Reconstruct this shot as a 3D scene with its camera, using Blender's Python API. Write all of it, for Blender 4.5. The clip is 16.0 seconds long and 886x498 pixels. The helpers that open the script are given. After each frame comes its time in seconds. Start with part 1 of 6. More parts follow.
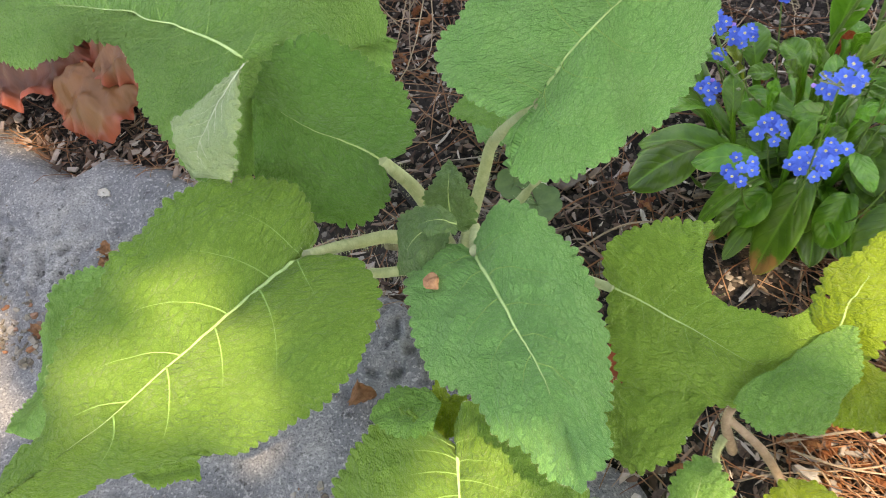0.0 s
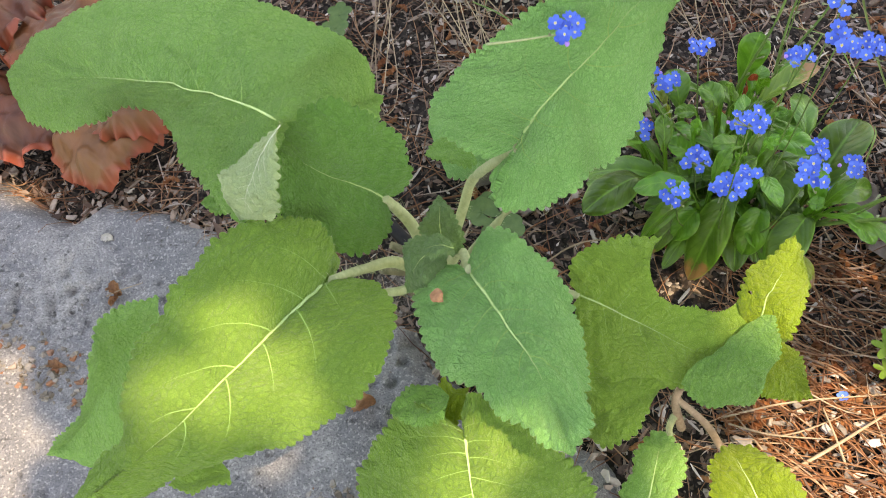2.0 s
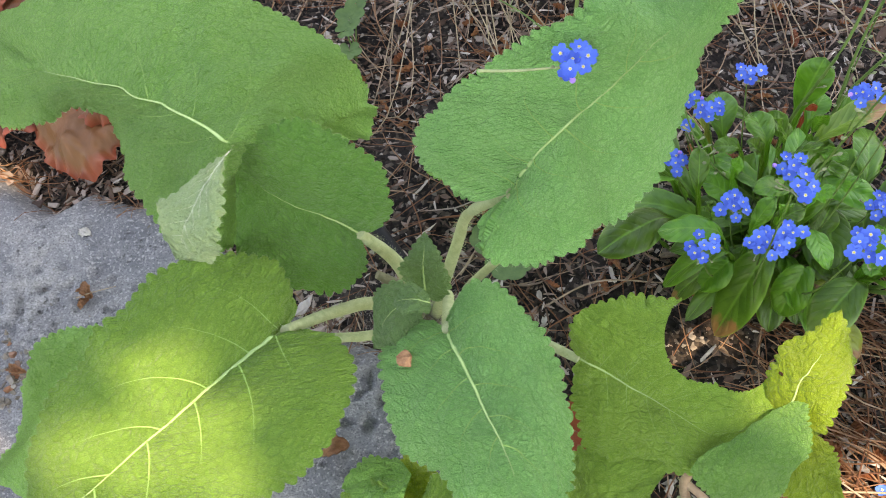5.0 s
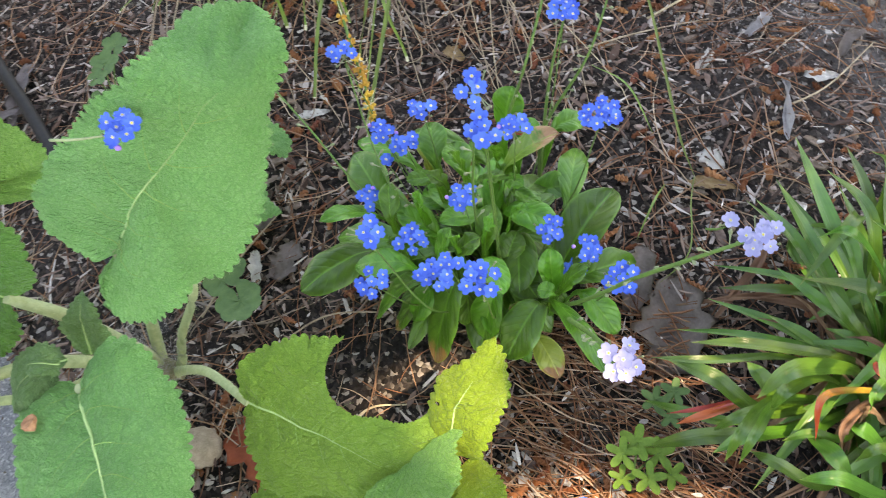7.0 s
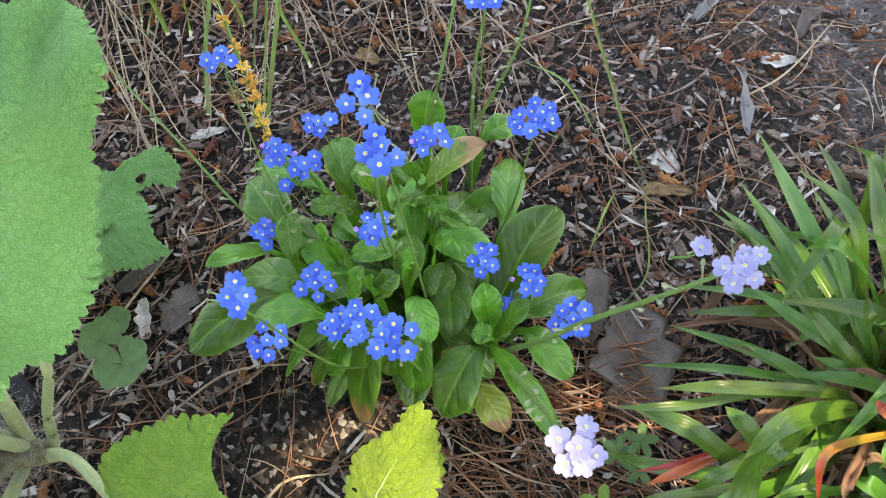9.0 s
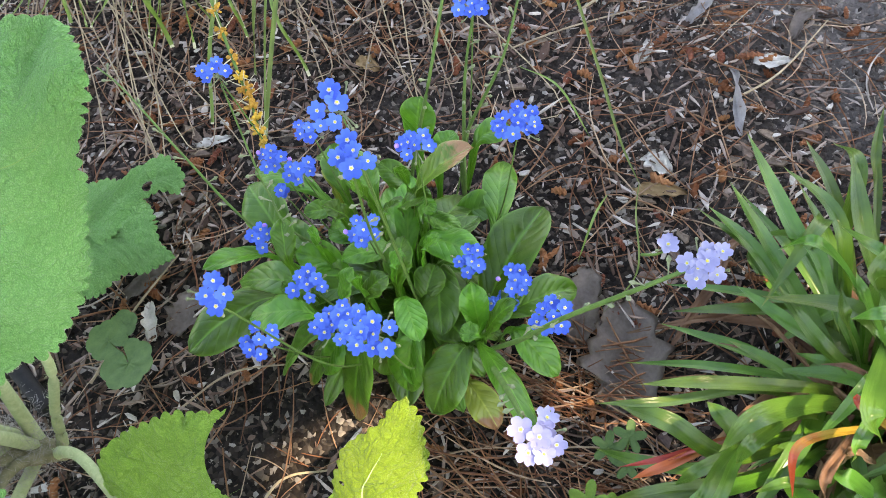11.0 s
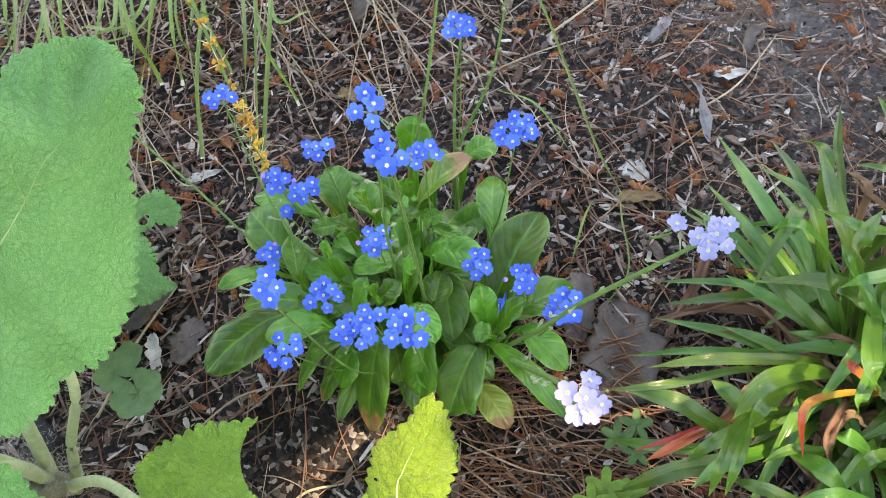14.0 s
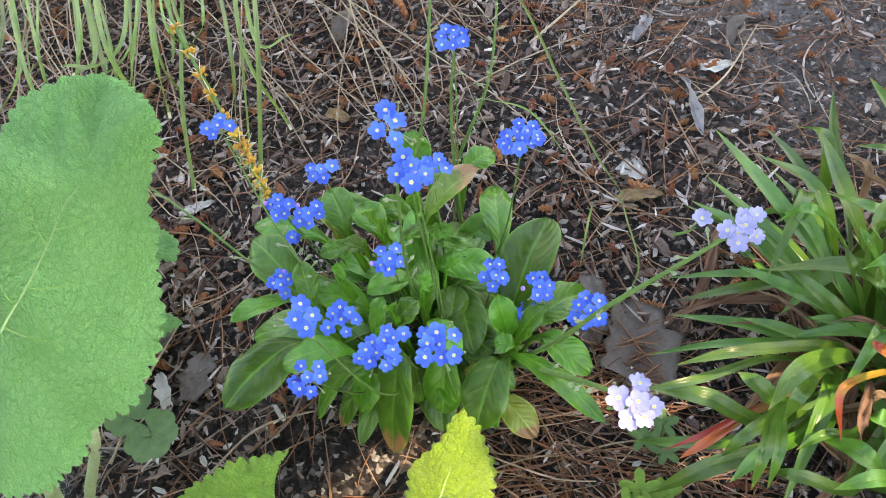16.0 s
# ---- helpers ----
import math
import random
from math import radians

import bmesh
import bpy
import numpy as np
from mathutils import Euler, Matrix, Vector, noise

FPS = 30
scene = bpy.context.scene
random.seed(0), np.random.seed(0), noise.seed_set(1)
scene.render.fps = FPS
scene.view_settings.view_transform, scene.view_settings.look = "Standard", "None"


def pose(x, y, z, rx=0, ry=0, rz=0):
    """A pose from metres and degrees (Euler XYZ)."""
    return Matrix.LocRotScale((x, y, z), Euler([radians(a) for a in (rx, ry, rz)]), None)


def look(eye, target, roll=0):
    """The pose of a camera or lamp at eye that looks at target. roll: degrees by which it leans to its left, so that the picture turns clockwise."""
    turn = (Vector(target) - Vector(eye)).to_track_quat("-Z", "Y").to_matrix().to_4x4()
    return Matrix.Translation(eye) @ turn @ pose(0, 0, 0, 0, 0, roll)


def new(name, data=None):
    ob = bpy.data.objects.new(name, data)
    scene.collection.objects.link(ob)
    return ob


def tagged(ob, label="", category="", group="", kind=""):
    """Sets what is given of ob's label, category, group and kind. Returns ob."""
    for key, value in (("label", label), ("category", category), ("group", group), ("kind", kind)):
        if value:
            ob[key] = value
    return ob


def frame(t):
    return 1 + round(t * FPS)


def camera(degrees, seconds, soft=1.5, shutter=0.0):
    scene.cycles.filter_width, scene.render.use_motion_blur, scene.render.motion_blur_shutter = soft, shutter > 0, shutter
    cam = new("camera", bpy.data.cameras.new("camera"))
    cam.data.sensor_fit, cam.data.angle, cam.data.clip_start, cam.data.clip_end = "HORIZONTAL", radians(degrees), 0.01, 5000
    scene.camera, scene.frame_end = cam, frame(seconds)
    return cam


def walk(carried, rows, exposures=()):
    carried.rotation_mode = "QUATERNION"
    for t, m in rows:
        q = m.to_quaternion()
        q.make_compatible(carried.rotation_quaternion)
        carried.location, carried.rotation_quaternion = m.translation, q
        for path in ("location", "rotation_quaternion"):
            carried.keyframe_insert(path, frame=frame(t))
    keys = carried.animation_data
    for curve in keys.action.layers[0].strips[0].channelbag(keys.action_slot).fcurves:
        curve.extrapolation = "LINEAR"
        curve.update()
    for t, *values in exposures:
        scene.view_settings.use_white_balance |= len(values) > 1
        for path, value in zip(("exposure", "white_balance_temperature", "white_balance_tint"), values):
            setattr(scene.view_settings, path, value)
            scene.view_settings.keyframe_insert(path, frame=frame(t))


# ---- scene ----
import collections

cam = camera(56.5, 16.0, soft=0.95, shutter=0.5)
METRES, EYE, TILT, LEAN, TURN = 0.65, 0.525, -62.0, 10.0, 0.0
ROWS = [
    (0.0, 0.0, 0.0, 0.0, -0.0, 0.0, -0.0),
    (0.5, -0.0148, -0.0611, 0.0029, -1.51, 0.31, 0.6),
    (1.0, -0.0373, -0.1311, 0.017, -3.07, 1.22, 1.46),
    (1.5, -0.0594, -0.1445, 0.0081, -4.19, 2.0, 2.3),
    (2.0, -0.0627, -0.1282, -0.0068, -4.84, 1.93, 2.92),
    (2.5, -0.0621, -0.1122, -0.0158, -5.19, 1.44, 3.02),
    (3.0, -0.0524, -0.1018, -0.0181, -5.1, 0.77, 2.14),
    (3.5, -0.0411, -0.0875, 0.0162, -4.45, 0.61, 0.25),
    (6.0, 0.1121, -0.0164, 0.0721, -0.61, -0.37, -1.28),
    (6.5, 0.2211, -0.0526, 0.101, -2.52, -0.0, 0.58),
    (7.0, 0.2594, -0.0542, 0.089, -4.34, 0.4, 2.65),
    (7.5, 0.2727, 0.0256, 0.0826, -6.6, 0.81, 4.66),
    (8.0, 0.2705, 0.0703, 0.1019, -7.68, 0.9, 5.72),
    (8.5, 0.2839, 0.0764, 0.1266, -8.06, 0.64, 6.12),
    (9.0, 0.3035, 0.0765, 0.1168, -7.66, 0.34, 6.17),
    (11.5, 0.3312, 0.0436, 0.1093, -5.67, 1.14, 6.9),
    (12.0, 0.3133, 0.019, 0.1132, -6.06, 1.28, 7.33),
    (12.5, 0.3082, 0.0247, 0.1054, -6.72, 1.52, 7.94),
    (13.0, 0.2976, 0.021, 0.102, -7.64, 2.21, 8.7),
    (13.5, 0.2818, 0.0321, 0.0826, -8.55, 3.06, 9.52),
    (14.0, 0.2718, 0.0311, 0.0805, -9.4, 3.79, 10.31),
    (14.5, 0.2753, 0.0481, 0.08, -10.2, 4.15, 11.24),
    (15.0, 0.2694, 0.054, 0.0816, -10.58, 4.23, 12.21),
    (15.5, 0.2546, 0.047, 0.0798, -10.82, 4.29, 13.47),
    (16.0, 0.2397, 0.0451, 0.0897, -11.05, 4.33, 15.0),
]
walk(cam, [(t, pose(0, 0, EYE, TILT, LEAN, TURN) @ pose(METRES * x, METRES * y, METRES * z, 90 + pitch, roll, yaw)) for t, x, y, z, yaw, pitch, roll in ROWS],
     exposures=[(0.0, 2.66, 11500, 18), (1.5, 2.74, 11500, 18), (3.5, 2.64, 11300, 18), (6.0, 2.84, 10400, 16), (9.0, 2.9, 9700, 15), (16.0, 2.98, 9500, 15)])

# ---- light ----
SUN_DIR = Vector((0.36, -0.22, 0.90)).normalized()          # from the ground towards the sun
world = bpy.data.worlds.new("sky")
scene.world = world
world.use_nodes = True
wn = world.node_tree.nodes
sky = wn.new("ShaderNodeTexSky")
sky.sky_type, sky.sun_disc = "NISHITA", False
sky.sun_elevation = math.asin(SUN_DIR.z)
sky.sun_rotation = math.atan2(SUN_DIR.x, SUN_DIR.y)
wn["Background"].inputs["Strength"].default_value = 0.15
world.node_tree.links.new(sky.outputs[0], wn["Background"].inputs["Color"])
sun = new("sun", bpy.data.lights.new("sun", "SUN"))
sun.data.energy, sun.data.angle, sun.data.color = 1.6, radians(0.6), (1.0, 0.93, 0.82)
sun.matrix_world = look(SUN_DIR * 8, (0, 0, 0))


# ---- materials ----
class Nodes:
    """A small builder for node materials."""
    def __init__(self, name):
        self.mat = bpy.data.materials.new(name)
        self.mat.use_nodes = True
        self.t = self.mat.node_tree
        self.bsdf = self.t.nodes["Principled BSDF"]
        self.out = self.t.nodes["Material Output"]

    def add(self, kind, **inputs):
        n = self.t.nodes.new(kind)
        for key, value in inputs.items():
            self.put(n.inputs[key.replace("_", " ")], value)
        return n

    def put(self, socket, value):
        if isinstance(value, bpy.types.NodeSocket):
            self.t.links.new(value, socket)
        else:
            socket.default_value = value

    def coord(self, kind="Object"):
        return self.add("ShaderNodeTexCoord").outputs[kind]

    def uv(self, name):
        n = self.add("ShaderNodeUVMap")
        n.uv_map = name
        return n.outputs[0]

    def noise(self, vec, scale, detail=3.0, rough=0.55):
        n = self.add("ShaderNodeTexNoise", Vector=vec, Scale=scale, Detail=detail, Roughness=rough)
        return n.outputs["Fac"]

    def ramp(self, fac, stops):
        n = self.add("ShaderNodeValToRGB", Fac=fac)
        e = n.color_ramp.elements
        while len(e) < len(stops):
            e.new(0.5)
        for el, (p, c) in zip(e, stops):
            el.position, el.color = p, (*c, 1.0) if len(c) == 3 else c
        return n.outputs[0]

    def mix(self, fac, a, b, blend="MIX"):
        n = self.add("ShaderNodeMix")
        n.data_type, n.blend_type = "RGBA", blend
        self.put(n.inputs[0], fac)
        self.put(n.inputs[6], a if not isinstance(a, tuple) else (*a, 1.0))
        self.put(n.inputs[7], b if not isinstance(b, tuple) else (*b, 1.0))
        return n.outputs[2]

    def math(self, op, a, b=0.0):
        n = self.add("ShaderNodeMath")
        n.operation = op
        self.put(n.inputs[0], a)
        self.put(n.inputs[1], b)
        return n.outputs[0]

    def bump(self, height, strength, distance, normal=None):
        n = self.add("ShaderNodeBump", Height=height, Strength=strength, Distance=distance)
        if normal is not None:
            self.put(n.inputs["Normal"], normal)
        return n.outputs[0]

    def random(self):
        return self.add("ShaderNodeObjectInfo").outputs["Random"]

    def island(self):
        return self.add("ShaderNodeNewGeometry").outputs["Random Per Island"]

    def done(self, color, rough=0.6, normal=None, translucent=0.0, sheen=0.0, spec=0.5, metal=0.0):
        self.put(self.bsdf.inputs["Base Color"], color if not isinstance(color, tuple) else (*color, 1.0))
        self.put(self.bsdf.inputs["Roughness"], rough)
        self.put(self.bsdf.inputs["Specular IOR Level"], spec)
        self.bsdf.inputs["Metallic"].default_value = metal
        if sheen:
            self.bsdf.inputs["Sheen Weight"].default_value = sheen
            self.bsdf.inputs["Sheen Roughness"].default_value = 0.45
        if normal is not None:
            self.put(self.bsdf.inputs["Normal"], normal)
        if translucent:
            tr = self.add("ShaderNodeBsdfTranslucent")
            self.put(tr.inputs["Color"], color if not isinstance(color, tuple) else (*color, 1.0))
            if normal is not None:
                self.put(tr.inputs["Normal"], normal)
            mx = self.add("ShaderNodeMixShader")
            mx.inputs[0].default_value = translucent
            self.t.links.new(self.bsdf.outputs[0], mx.inputs[1])
            self.t.links.new(tr.outputs[0], mx.inputs[2])
            self.t.links.new(mx.outputs[0], self.out.inputs[0])
        return self.mat


def felt_leaf(name, dark, light, groove_shade, cell=900.0, translucent=0.28):
    """A felted, finely wrinkled leaf: small soft pillows, a coarser net of sunken veinlets, and a pale down over both."""
    m = Nodes(name)
    flat = m.uv("flat")
    drift = m.add("ShaderNodeTexNoise", Vector=flat, Scale=420.0, Detail=2.0).outputs["Color"]
    bent = m.add("ShaderNodeVectorMath")
    bent.operation = "MULTIPLY"
    m.put(bent.inputs[0], drift)
    bent.inputs[1].default_value = (0.0011, 0.0011, 0.0)
    moved = m.add("ShaderNodeVectorMath")
    moved.operation = "ADD"
    m.put(moved.inputs[0], flat)
    m.put(moved.inputs[1], bent.outputs[0])
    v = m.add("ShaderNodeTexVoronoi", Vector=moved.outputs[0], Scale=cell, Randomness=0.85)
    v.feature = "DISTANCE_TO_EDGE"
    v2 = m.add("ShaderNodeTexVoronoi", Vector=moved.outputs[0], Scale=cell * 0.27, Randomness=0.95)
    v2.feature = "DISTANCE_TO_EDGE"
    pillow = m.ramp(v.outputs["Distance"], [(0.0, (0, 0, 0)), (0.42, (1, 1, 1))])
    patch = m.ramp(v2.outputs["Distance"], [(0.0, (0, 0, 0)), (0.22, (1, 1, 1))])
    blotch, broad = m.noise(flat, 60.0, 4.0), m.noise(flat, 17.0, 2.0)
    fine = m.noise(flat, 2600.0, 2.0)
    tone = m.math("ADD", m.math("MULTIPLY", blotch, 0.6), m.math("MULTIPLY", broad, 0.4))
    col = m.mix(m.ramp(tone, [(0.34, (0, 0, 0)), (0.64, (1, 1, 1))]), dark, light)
    # Darker green in the grooves: vein net plus crease shade put into the colour.
    col = m.mix(m.math("MULTIPLY", m.math("SUBTRACT", 1.0, pillow), 0.5), col, groove_shade)
    col = m.mix(m.math("MULTIPLY", m.math("SUBTRACT", 1.0, patch), 0.32), col, groove_shade)
    down = m.math("MULTIPLY", m.ramp(fine, [(0.45, (0, 0, 0)), (0.75, (1, 1, 1))]), 0.34)
    col = m.mix(down, col, tuple(min(1, c * 1.45 + 0.01) for c in light))
    h = m.math("ADD", m.math("MULTIPLY", pillow, 0.55), m.math("ADD", m.math("MULTIPLY", patch, 0.6), m.math("MULTIPLY", fine, 0.35)))
    return m.done(col, 0.88, m.bump(h, 1.0, 0.0018), translucent, 0.12, 0.12)


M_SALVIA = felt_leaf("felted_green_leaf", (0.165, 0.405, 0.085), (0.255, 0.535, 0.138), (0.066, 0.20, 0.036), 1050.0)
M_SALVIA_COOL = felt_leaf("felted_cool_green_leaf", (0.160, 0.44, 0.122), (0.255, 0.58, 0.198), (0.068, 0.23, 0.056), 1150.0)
# Darker copy of the leaf green: shade on one leaf put into its colour.
M_SALVIA_SHADED = felt_leaf("felted_shaded_green_leaf", (0.095, 0.290, 0.056), (0.145, 0.37, 0.084), (0.045, 0.15, 0.029), 1050.0)
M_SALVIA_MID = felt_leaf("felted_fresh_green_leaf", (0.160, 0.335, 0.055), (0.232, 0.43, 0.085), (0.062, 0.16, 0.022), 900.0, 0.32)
# Yellow that the sun gives these leaves is put into their base colour.
M_SALVIA_SUNLIT = felt_leaf("felted_sunlit_yellow_leaf", (0.20, 0.325, 0.032), (0.28, 0.42, 0.048), (0.10, 0.19, 0.016), 760.0, 0.40)
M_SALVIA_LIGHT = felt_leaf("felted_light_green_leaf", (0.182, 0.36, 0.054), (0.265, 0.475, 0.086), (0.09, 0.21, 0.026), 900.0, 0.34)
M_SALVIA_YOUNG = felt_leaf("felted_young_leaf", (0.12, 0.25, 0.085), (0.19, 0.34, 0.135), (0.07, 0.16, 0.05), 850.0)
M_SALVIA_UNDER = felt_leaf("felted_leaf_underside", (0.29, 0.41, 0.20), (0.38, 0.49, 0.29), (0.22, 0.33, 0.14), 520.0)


def plain(name, a, b, scale, rough=0.6, bump=0.3, dist=0.0005, translucent=0.0, detail=4.0, spec=0.4, by="Object", vary=0.0, c=None):
    """Two tones broken up by noise at two scales, with fine relief; vary shifts each object."""
    m = Nodes(name)
    vec = m.coord(by)
    n1, n2 = m.noise(vec, scale, detail), m.noise(vec, scale * 6.3, 3.0)
    f = m.math("ADD", m.math("MULTIPLY", n1, 0.65), m.math("MULTIPLY", n2, 0.35))
    stops = [(0.32, a), (0.66, b)] if c is None else [(0.28, a), (0.5, b), (0.72, c)]
    col = m.ramp(f, stops)
    if vary:
        hsv = m.add("ShaderNodeHueSaturation", Color=col)
        r = m.random()
        m.put(hsv.inputs["Value"], m.math("ADD", 1.0 - vary, m.math("MULTIPLY", r, 2 * vary)))
        m.put(hsv.inputs["Hue"], m.math("ADD", 0.5 - vary * 0.06, m.math("MULTIPLY", r, vary * 0.12)))
        col = hsv.outputs[0]
    return m.done(col, rough, m.bump(f, bump, dist), translucent, 0.0, spec)


def litter(name, stops, scale, rough=0.85, bump=0.6):
    """Loose pieces in one mesh: each piece takes its own tone, broken by grain."""
    m = Nodes(name)
    vec = m.coord()
    r = m.island()
    col = m.ramp(r, stops)
    g = m.noise(vec, scale, 4.0, 0.65)
    col = m.mix(m.math("MULTIPLY", g, 0.85), col, m.mix(1.0, col, (0.32, 0.29, 0.27), "MULTIPLY"))
    return m.done(col, rough, m.bump(g, bump, 0.0006), 0.0, 0.0, 0.3)


M_VEIN = plain("pale_leaf_vein", (0.25, 0.42, 0.14), (0.34, 0.50, 0.21), 300.0, 0.7, 0.3)
M_VEIN_SIDE = plain("side_vein", (0.185, 0.375, 0.085), (0.25, 0.45, 0.13), 300.0, 0.75, 0.3)
M_VEIN_PALE = plain("whitish_vein", (0.42, 0.5, 0.33), (0.52, 0.58, 0.42), 300.0, 0.75, 0.3)
M_STALK = plain("hairy_leaf_stalk", (0.22, 0.285, 0.13), (0.36, 0.41, 0.235), 220.0, 0.8, 0.6, 0.0008)
M_PINKSTALK = plain("pinkish_stem", (0.20, 0.13, 0.085), (0.34, 0.25, 0.17), 220.0, 0.8, 0.6, 0.0008)
M_OLDSTALK = plain("old_leaf_base", (0.085, 0.085, 0.045), (0.19, 0.175, 0.105), 160.0, 0.85, 0.7, 0.001)
M_GREYHAIR = plain("grey_hair", (0.15, 0.14, 0.135), (0.34, 0.32, 0.31), 200.0, 0.7)
M_HAIR = plain("stalk_hair", (0.30, 0.40, 0.2), (0.42, 0.5, 0.3), 200.0, 0.6)


def smooth_leaf(name, dark, mid, tip=None, reach=0.75):
    """A smooth, slightly glossy leaf with a faint net of veins; a withered tip where given."""
    m = Nodes(name)
    flat, span = m.uv("flat"), m.uv("span")
    n = m.noise(flat, 60.0, 4.0)
    r = m.random()
    col = m.mix(m.ramp(n, [(0.3, (0, 0, 0)), (0.7, (1, 1, 1))]), dark, mid)
    hsv = m.add("ShaderNodeHueSaturation", Color=col)
    m.put(hsv.inputs["Value"], m.math("ADD", 0.6, m.math("MULTIPLY", r, 0.85)))
    m.put(hsv.inputs["Hue"], m.math("ADD", 0.488, m.math("MULTIPLY", r, 0.024)))
    col = hsv.outputs[0]
    sep = m.add("ShaderNodeSeparateXYZ", Vector=span)
    if tip is not None:
        edge = m.math("ADD", sep.outputs["Y"], m.math("MULTIPLY", m.math("SUBTRACT", n, 0.5), 0.5))
        col = m.mix(m.ramp(edge, [(reach - 0.06, (0, 0, 0)), (reach, (1, 1, 1))]), col, tip)
    rib = m.math("ABSOLUTE", sep.outputs["X"])
    col = m.mix(m.ramp(rib, [(0.0, (0.75, 0.75, 0.75)), (0.09, (0, 0, 0))]), col, tuple(min(1, c * 1.35 + 0.012) for c in mid))
    phase = m.math("SUBTRACT", m.math("MULTIPLY", sep.outputs["Y"], 36.0), m.math("MULTIPLY", rib, 7.0))
    side = m.math("ABSOLUTE", m.math("SINE", phase))
    col = m.mix(m.math("MULTIPLY", m.ramp(side, [(0.0, (1, 1, 1)), (0.16, (0, 0, 0))]), 0.10), col, tuple(min(1, c * 1.5 + 0.01) for c in mid))
    col = m.mix(m.ramp(rib, [(0.86, (0, 0, 0)), (1.0, (0.45, 0.45, 0.45))]), col, tuple(min(1, c * 1.5 + 0.02) for c in mid))
    v = m.add("ShaderNodeTexVoronoi", Vector=flat, Scale=330.0)
    v.feature = "DISTANCE_TO_EDGE"
    h = m.math("ADD", m.math("MULTIPLY", v.outputs["Distance"], 0.5), m.math("ADD", m.math("MULTIPLY", n, 0.8), m.math("MULTIPLY", m.math("POWER", side, 0.5), 0.9)))
    return m.done(col, 0.31, m.bump(h, 0.4, 0.0008), 0.26, 0.0, 0.5)


M_MYO = [smooth_leaf("forget_me_not_leaf", (0.030, 0.124, 0.009), (0.078, 0.228, 0.020)),
         smooth_leaf("forget_me_not_leaf_dry_tip", (0.030, 0.118, 0.010), (0.074, 0.214, 0.020), (0.22, 0.12, 0.045), 0.93),
         smooth_leaf("forget_me_not_leaf_brown_tip", (0.07, 0.17, 0.02), (0.12, 0.24, 0.03), (0.36, 0.19, 0.10), 0.80),
         smooth_leaf("forget_me_not_leaf_yellowing", (0.16, 0.24, 0.03), (0.26, 0.32, 0.05), (0.25, 0.13, 0.06), 0.86),
         smooth_leaf("forget_me_not_leaf_red", (0.22, 0.03, 0.015), (0.34, 0.06, 0.03))]


def strap_material(name, dark, mid, tip, rough=0.34, reach=0.8):
    m = Nodes(name)
    flat, span = m.uv("flat"), m.uv("span")
    stretch = m.add("ShaderNodeMapping", Vector=flat, Scale=(900.0, 26.0, 1.0)).outputs[0]
    line, n = m.noise(stretch, 1.0, 3.0), m.noise(flat, 45.0, 4.0)
    r = m.random()
    col = m.mix(m.ramp(n, [(0.3, (0, 0, 0)), (0.7, (1, 1, 1))]), dark, mid)
    sep = m.add("ShaderNodeSeparateXYZ", Vector=span)
    edge = m.math("ADD", sep.outputs["Y"], m.math("MULTIPLY", m.math("SUBTRACT", n, 0.5), 0.5))
    col = m.mix(m.ramp(edge, [(reach, (0, 0, 0)), (min(1.0, reach + 0.18), (1, 1, 1))]), col, tip)
    hsv = m.add("ShaderNodeHueSaturation", Color=col)
    m.put(hsv.inputs["Value"], m.math("ADD", 0.75, m.math("MULTIPLY", r, 0.55)))
    m.put(hsv.inputs["Hue"], m.math("ADD", 0.478, m.math("MULTIPLY", r, 0.034)))
    col = m.mix(m.math("MULTIPLY", line, 0.55), hsv.outputs[0], m.mix(1.0, hsv.outputs[0], (0.45, 0.5, 0.4), "MULTIPLY"))
    return m.done(col, rough, m.bump(line, 0.6, 0.0006), 0.2, 0.0, 0.5)


M_STRAP = {"green": strap_material("strap_leaf_green", (0.034, 0.118, 0.015), (0.084, 0.205, 0.028), (0.15, 0.24, 0.045), 0.30, reach=0.93),
           "red": strap_material("strap_leaf_red", (0.2, 0.12, 0.02), (0.3, 0.12, 0.03), (0.46, 0.08, 0.035), reach=0.35),
           "orange": strap_material("strap_leaf_orange", (0.26, 0.19, 0.025), (0.36, 0.2, 0.025), (0.40, 0.07, 0.02), reach=0.55),
           "brown": strap_material("strap_leaf_dry", (0.12, 0.058, 0.03), (0.27, 0.15, 0.085), (0.23, 0.14, 0.085), 0.75)}
M_GRASS = strap_material("tuft_blade_green", (0.095, 0.18, 0.03), (0.17, 0.265, 0.055), (0.55, 0.52, 0.38), 0.45, 0.975)
M_STRAW = plain("straw", (0.19, 0.145, 0.10), (0.34, 0.27, 0.19), 90.0, 0.75, 0.4, vary=0.25)
M_STEM = plain("green_stem", (0.050, 0.118, 0.022), (0.098, 0.185, 0.042), 160.0, 0.65, 0.4, translucent=0.1)
M_BUD = plain("flower_bud", (0.13, 0.18, 0.085), (0.24, 0.27, 0.17), 400.0, 0.8, 0.5)
M_SPIKE = plain("yellow_flower_spike", (0.30, 0.15, 0.015), (0.58, 0.34, 0.05), 380.0, 0.7, 0.6, vary=0.2)
M_SPINE = plain("spike_bract", (0.4, 0.36, 0.24), (0.58, 0.54, 0.4), 300.0, 0.7)


def petal_material(name, deep, pale):
    m = Nodes(name)
    n = m.noise(m.coord(), 500.0, 2.0)
    r = m.random()
    each = m.math("ADD", m.math("MULTIPLY", r, 0.45), m.math("MULTIPLY", m.island(), 0.35))
    col = m.mix(m.math("ADD", each, m.math("MULTIPLY", n, 0.25)), deep, pale)
    return m.done(col, 0.6, m.bump(n, 0.2, 0.0003), 0.22, 0.1, 0.25)


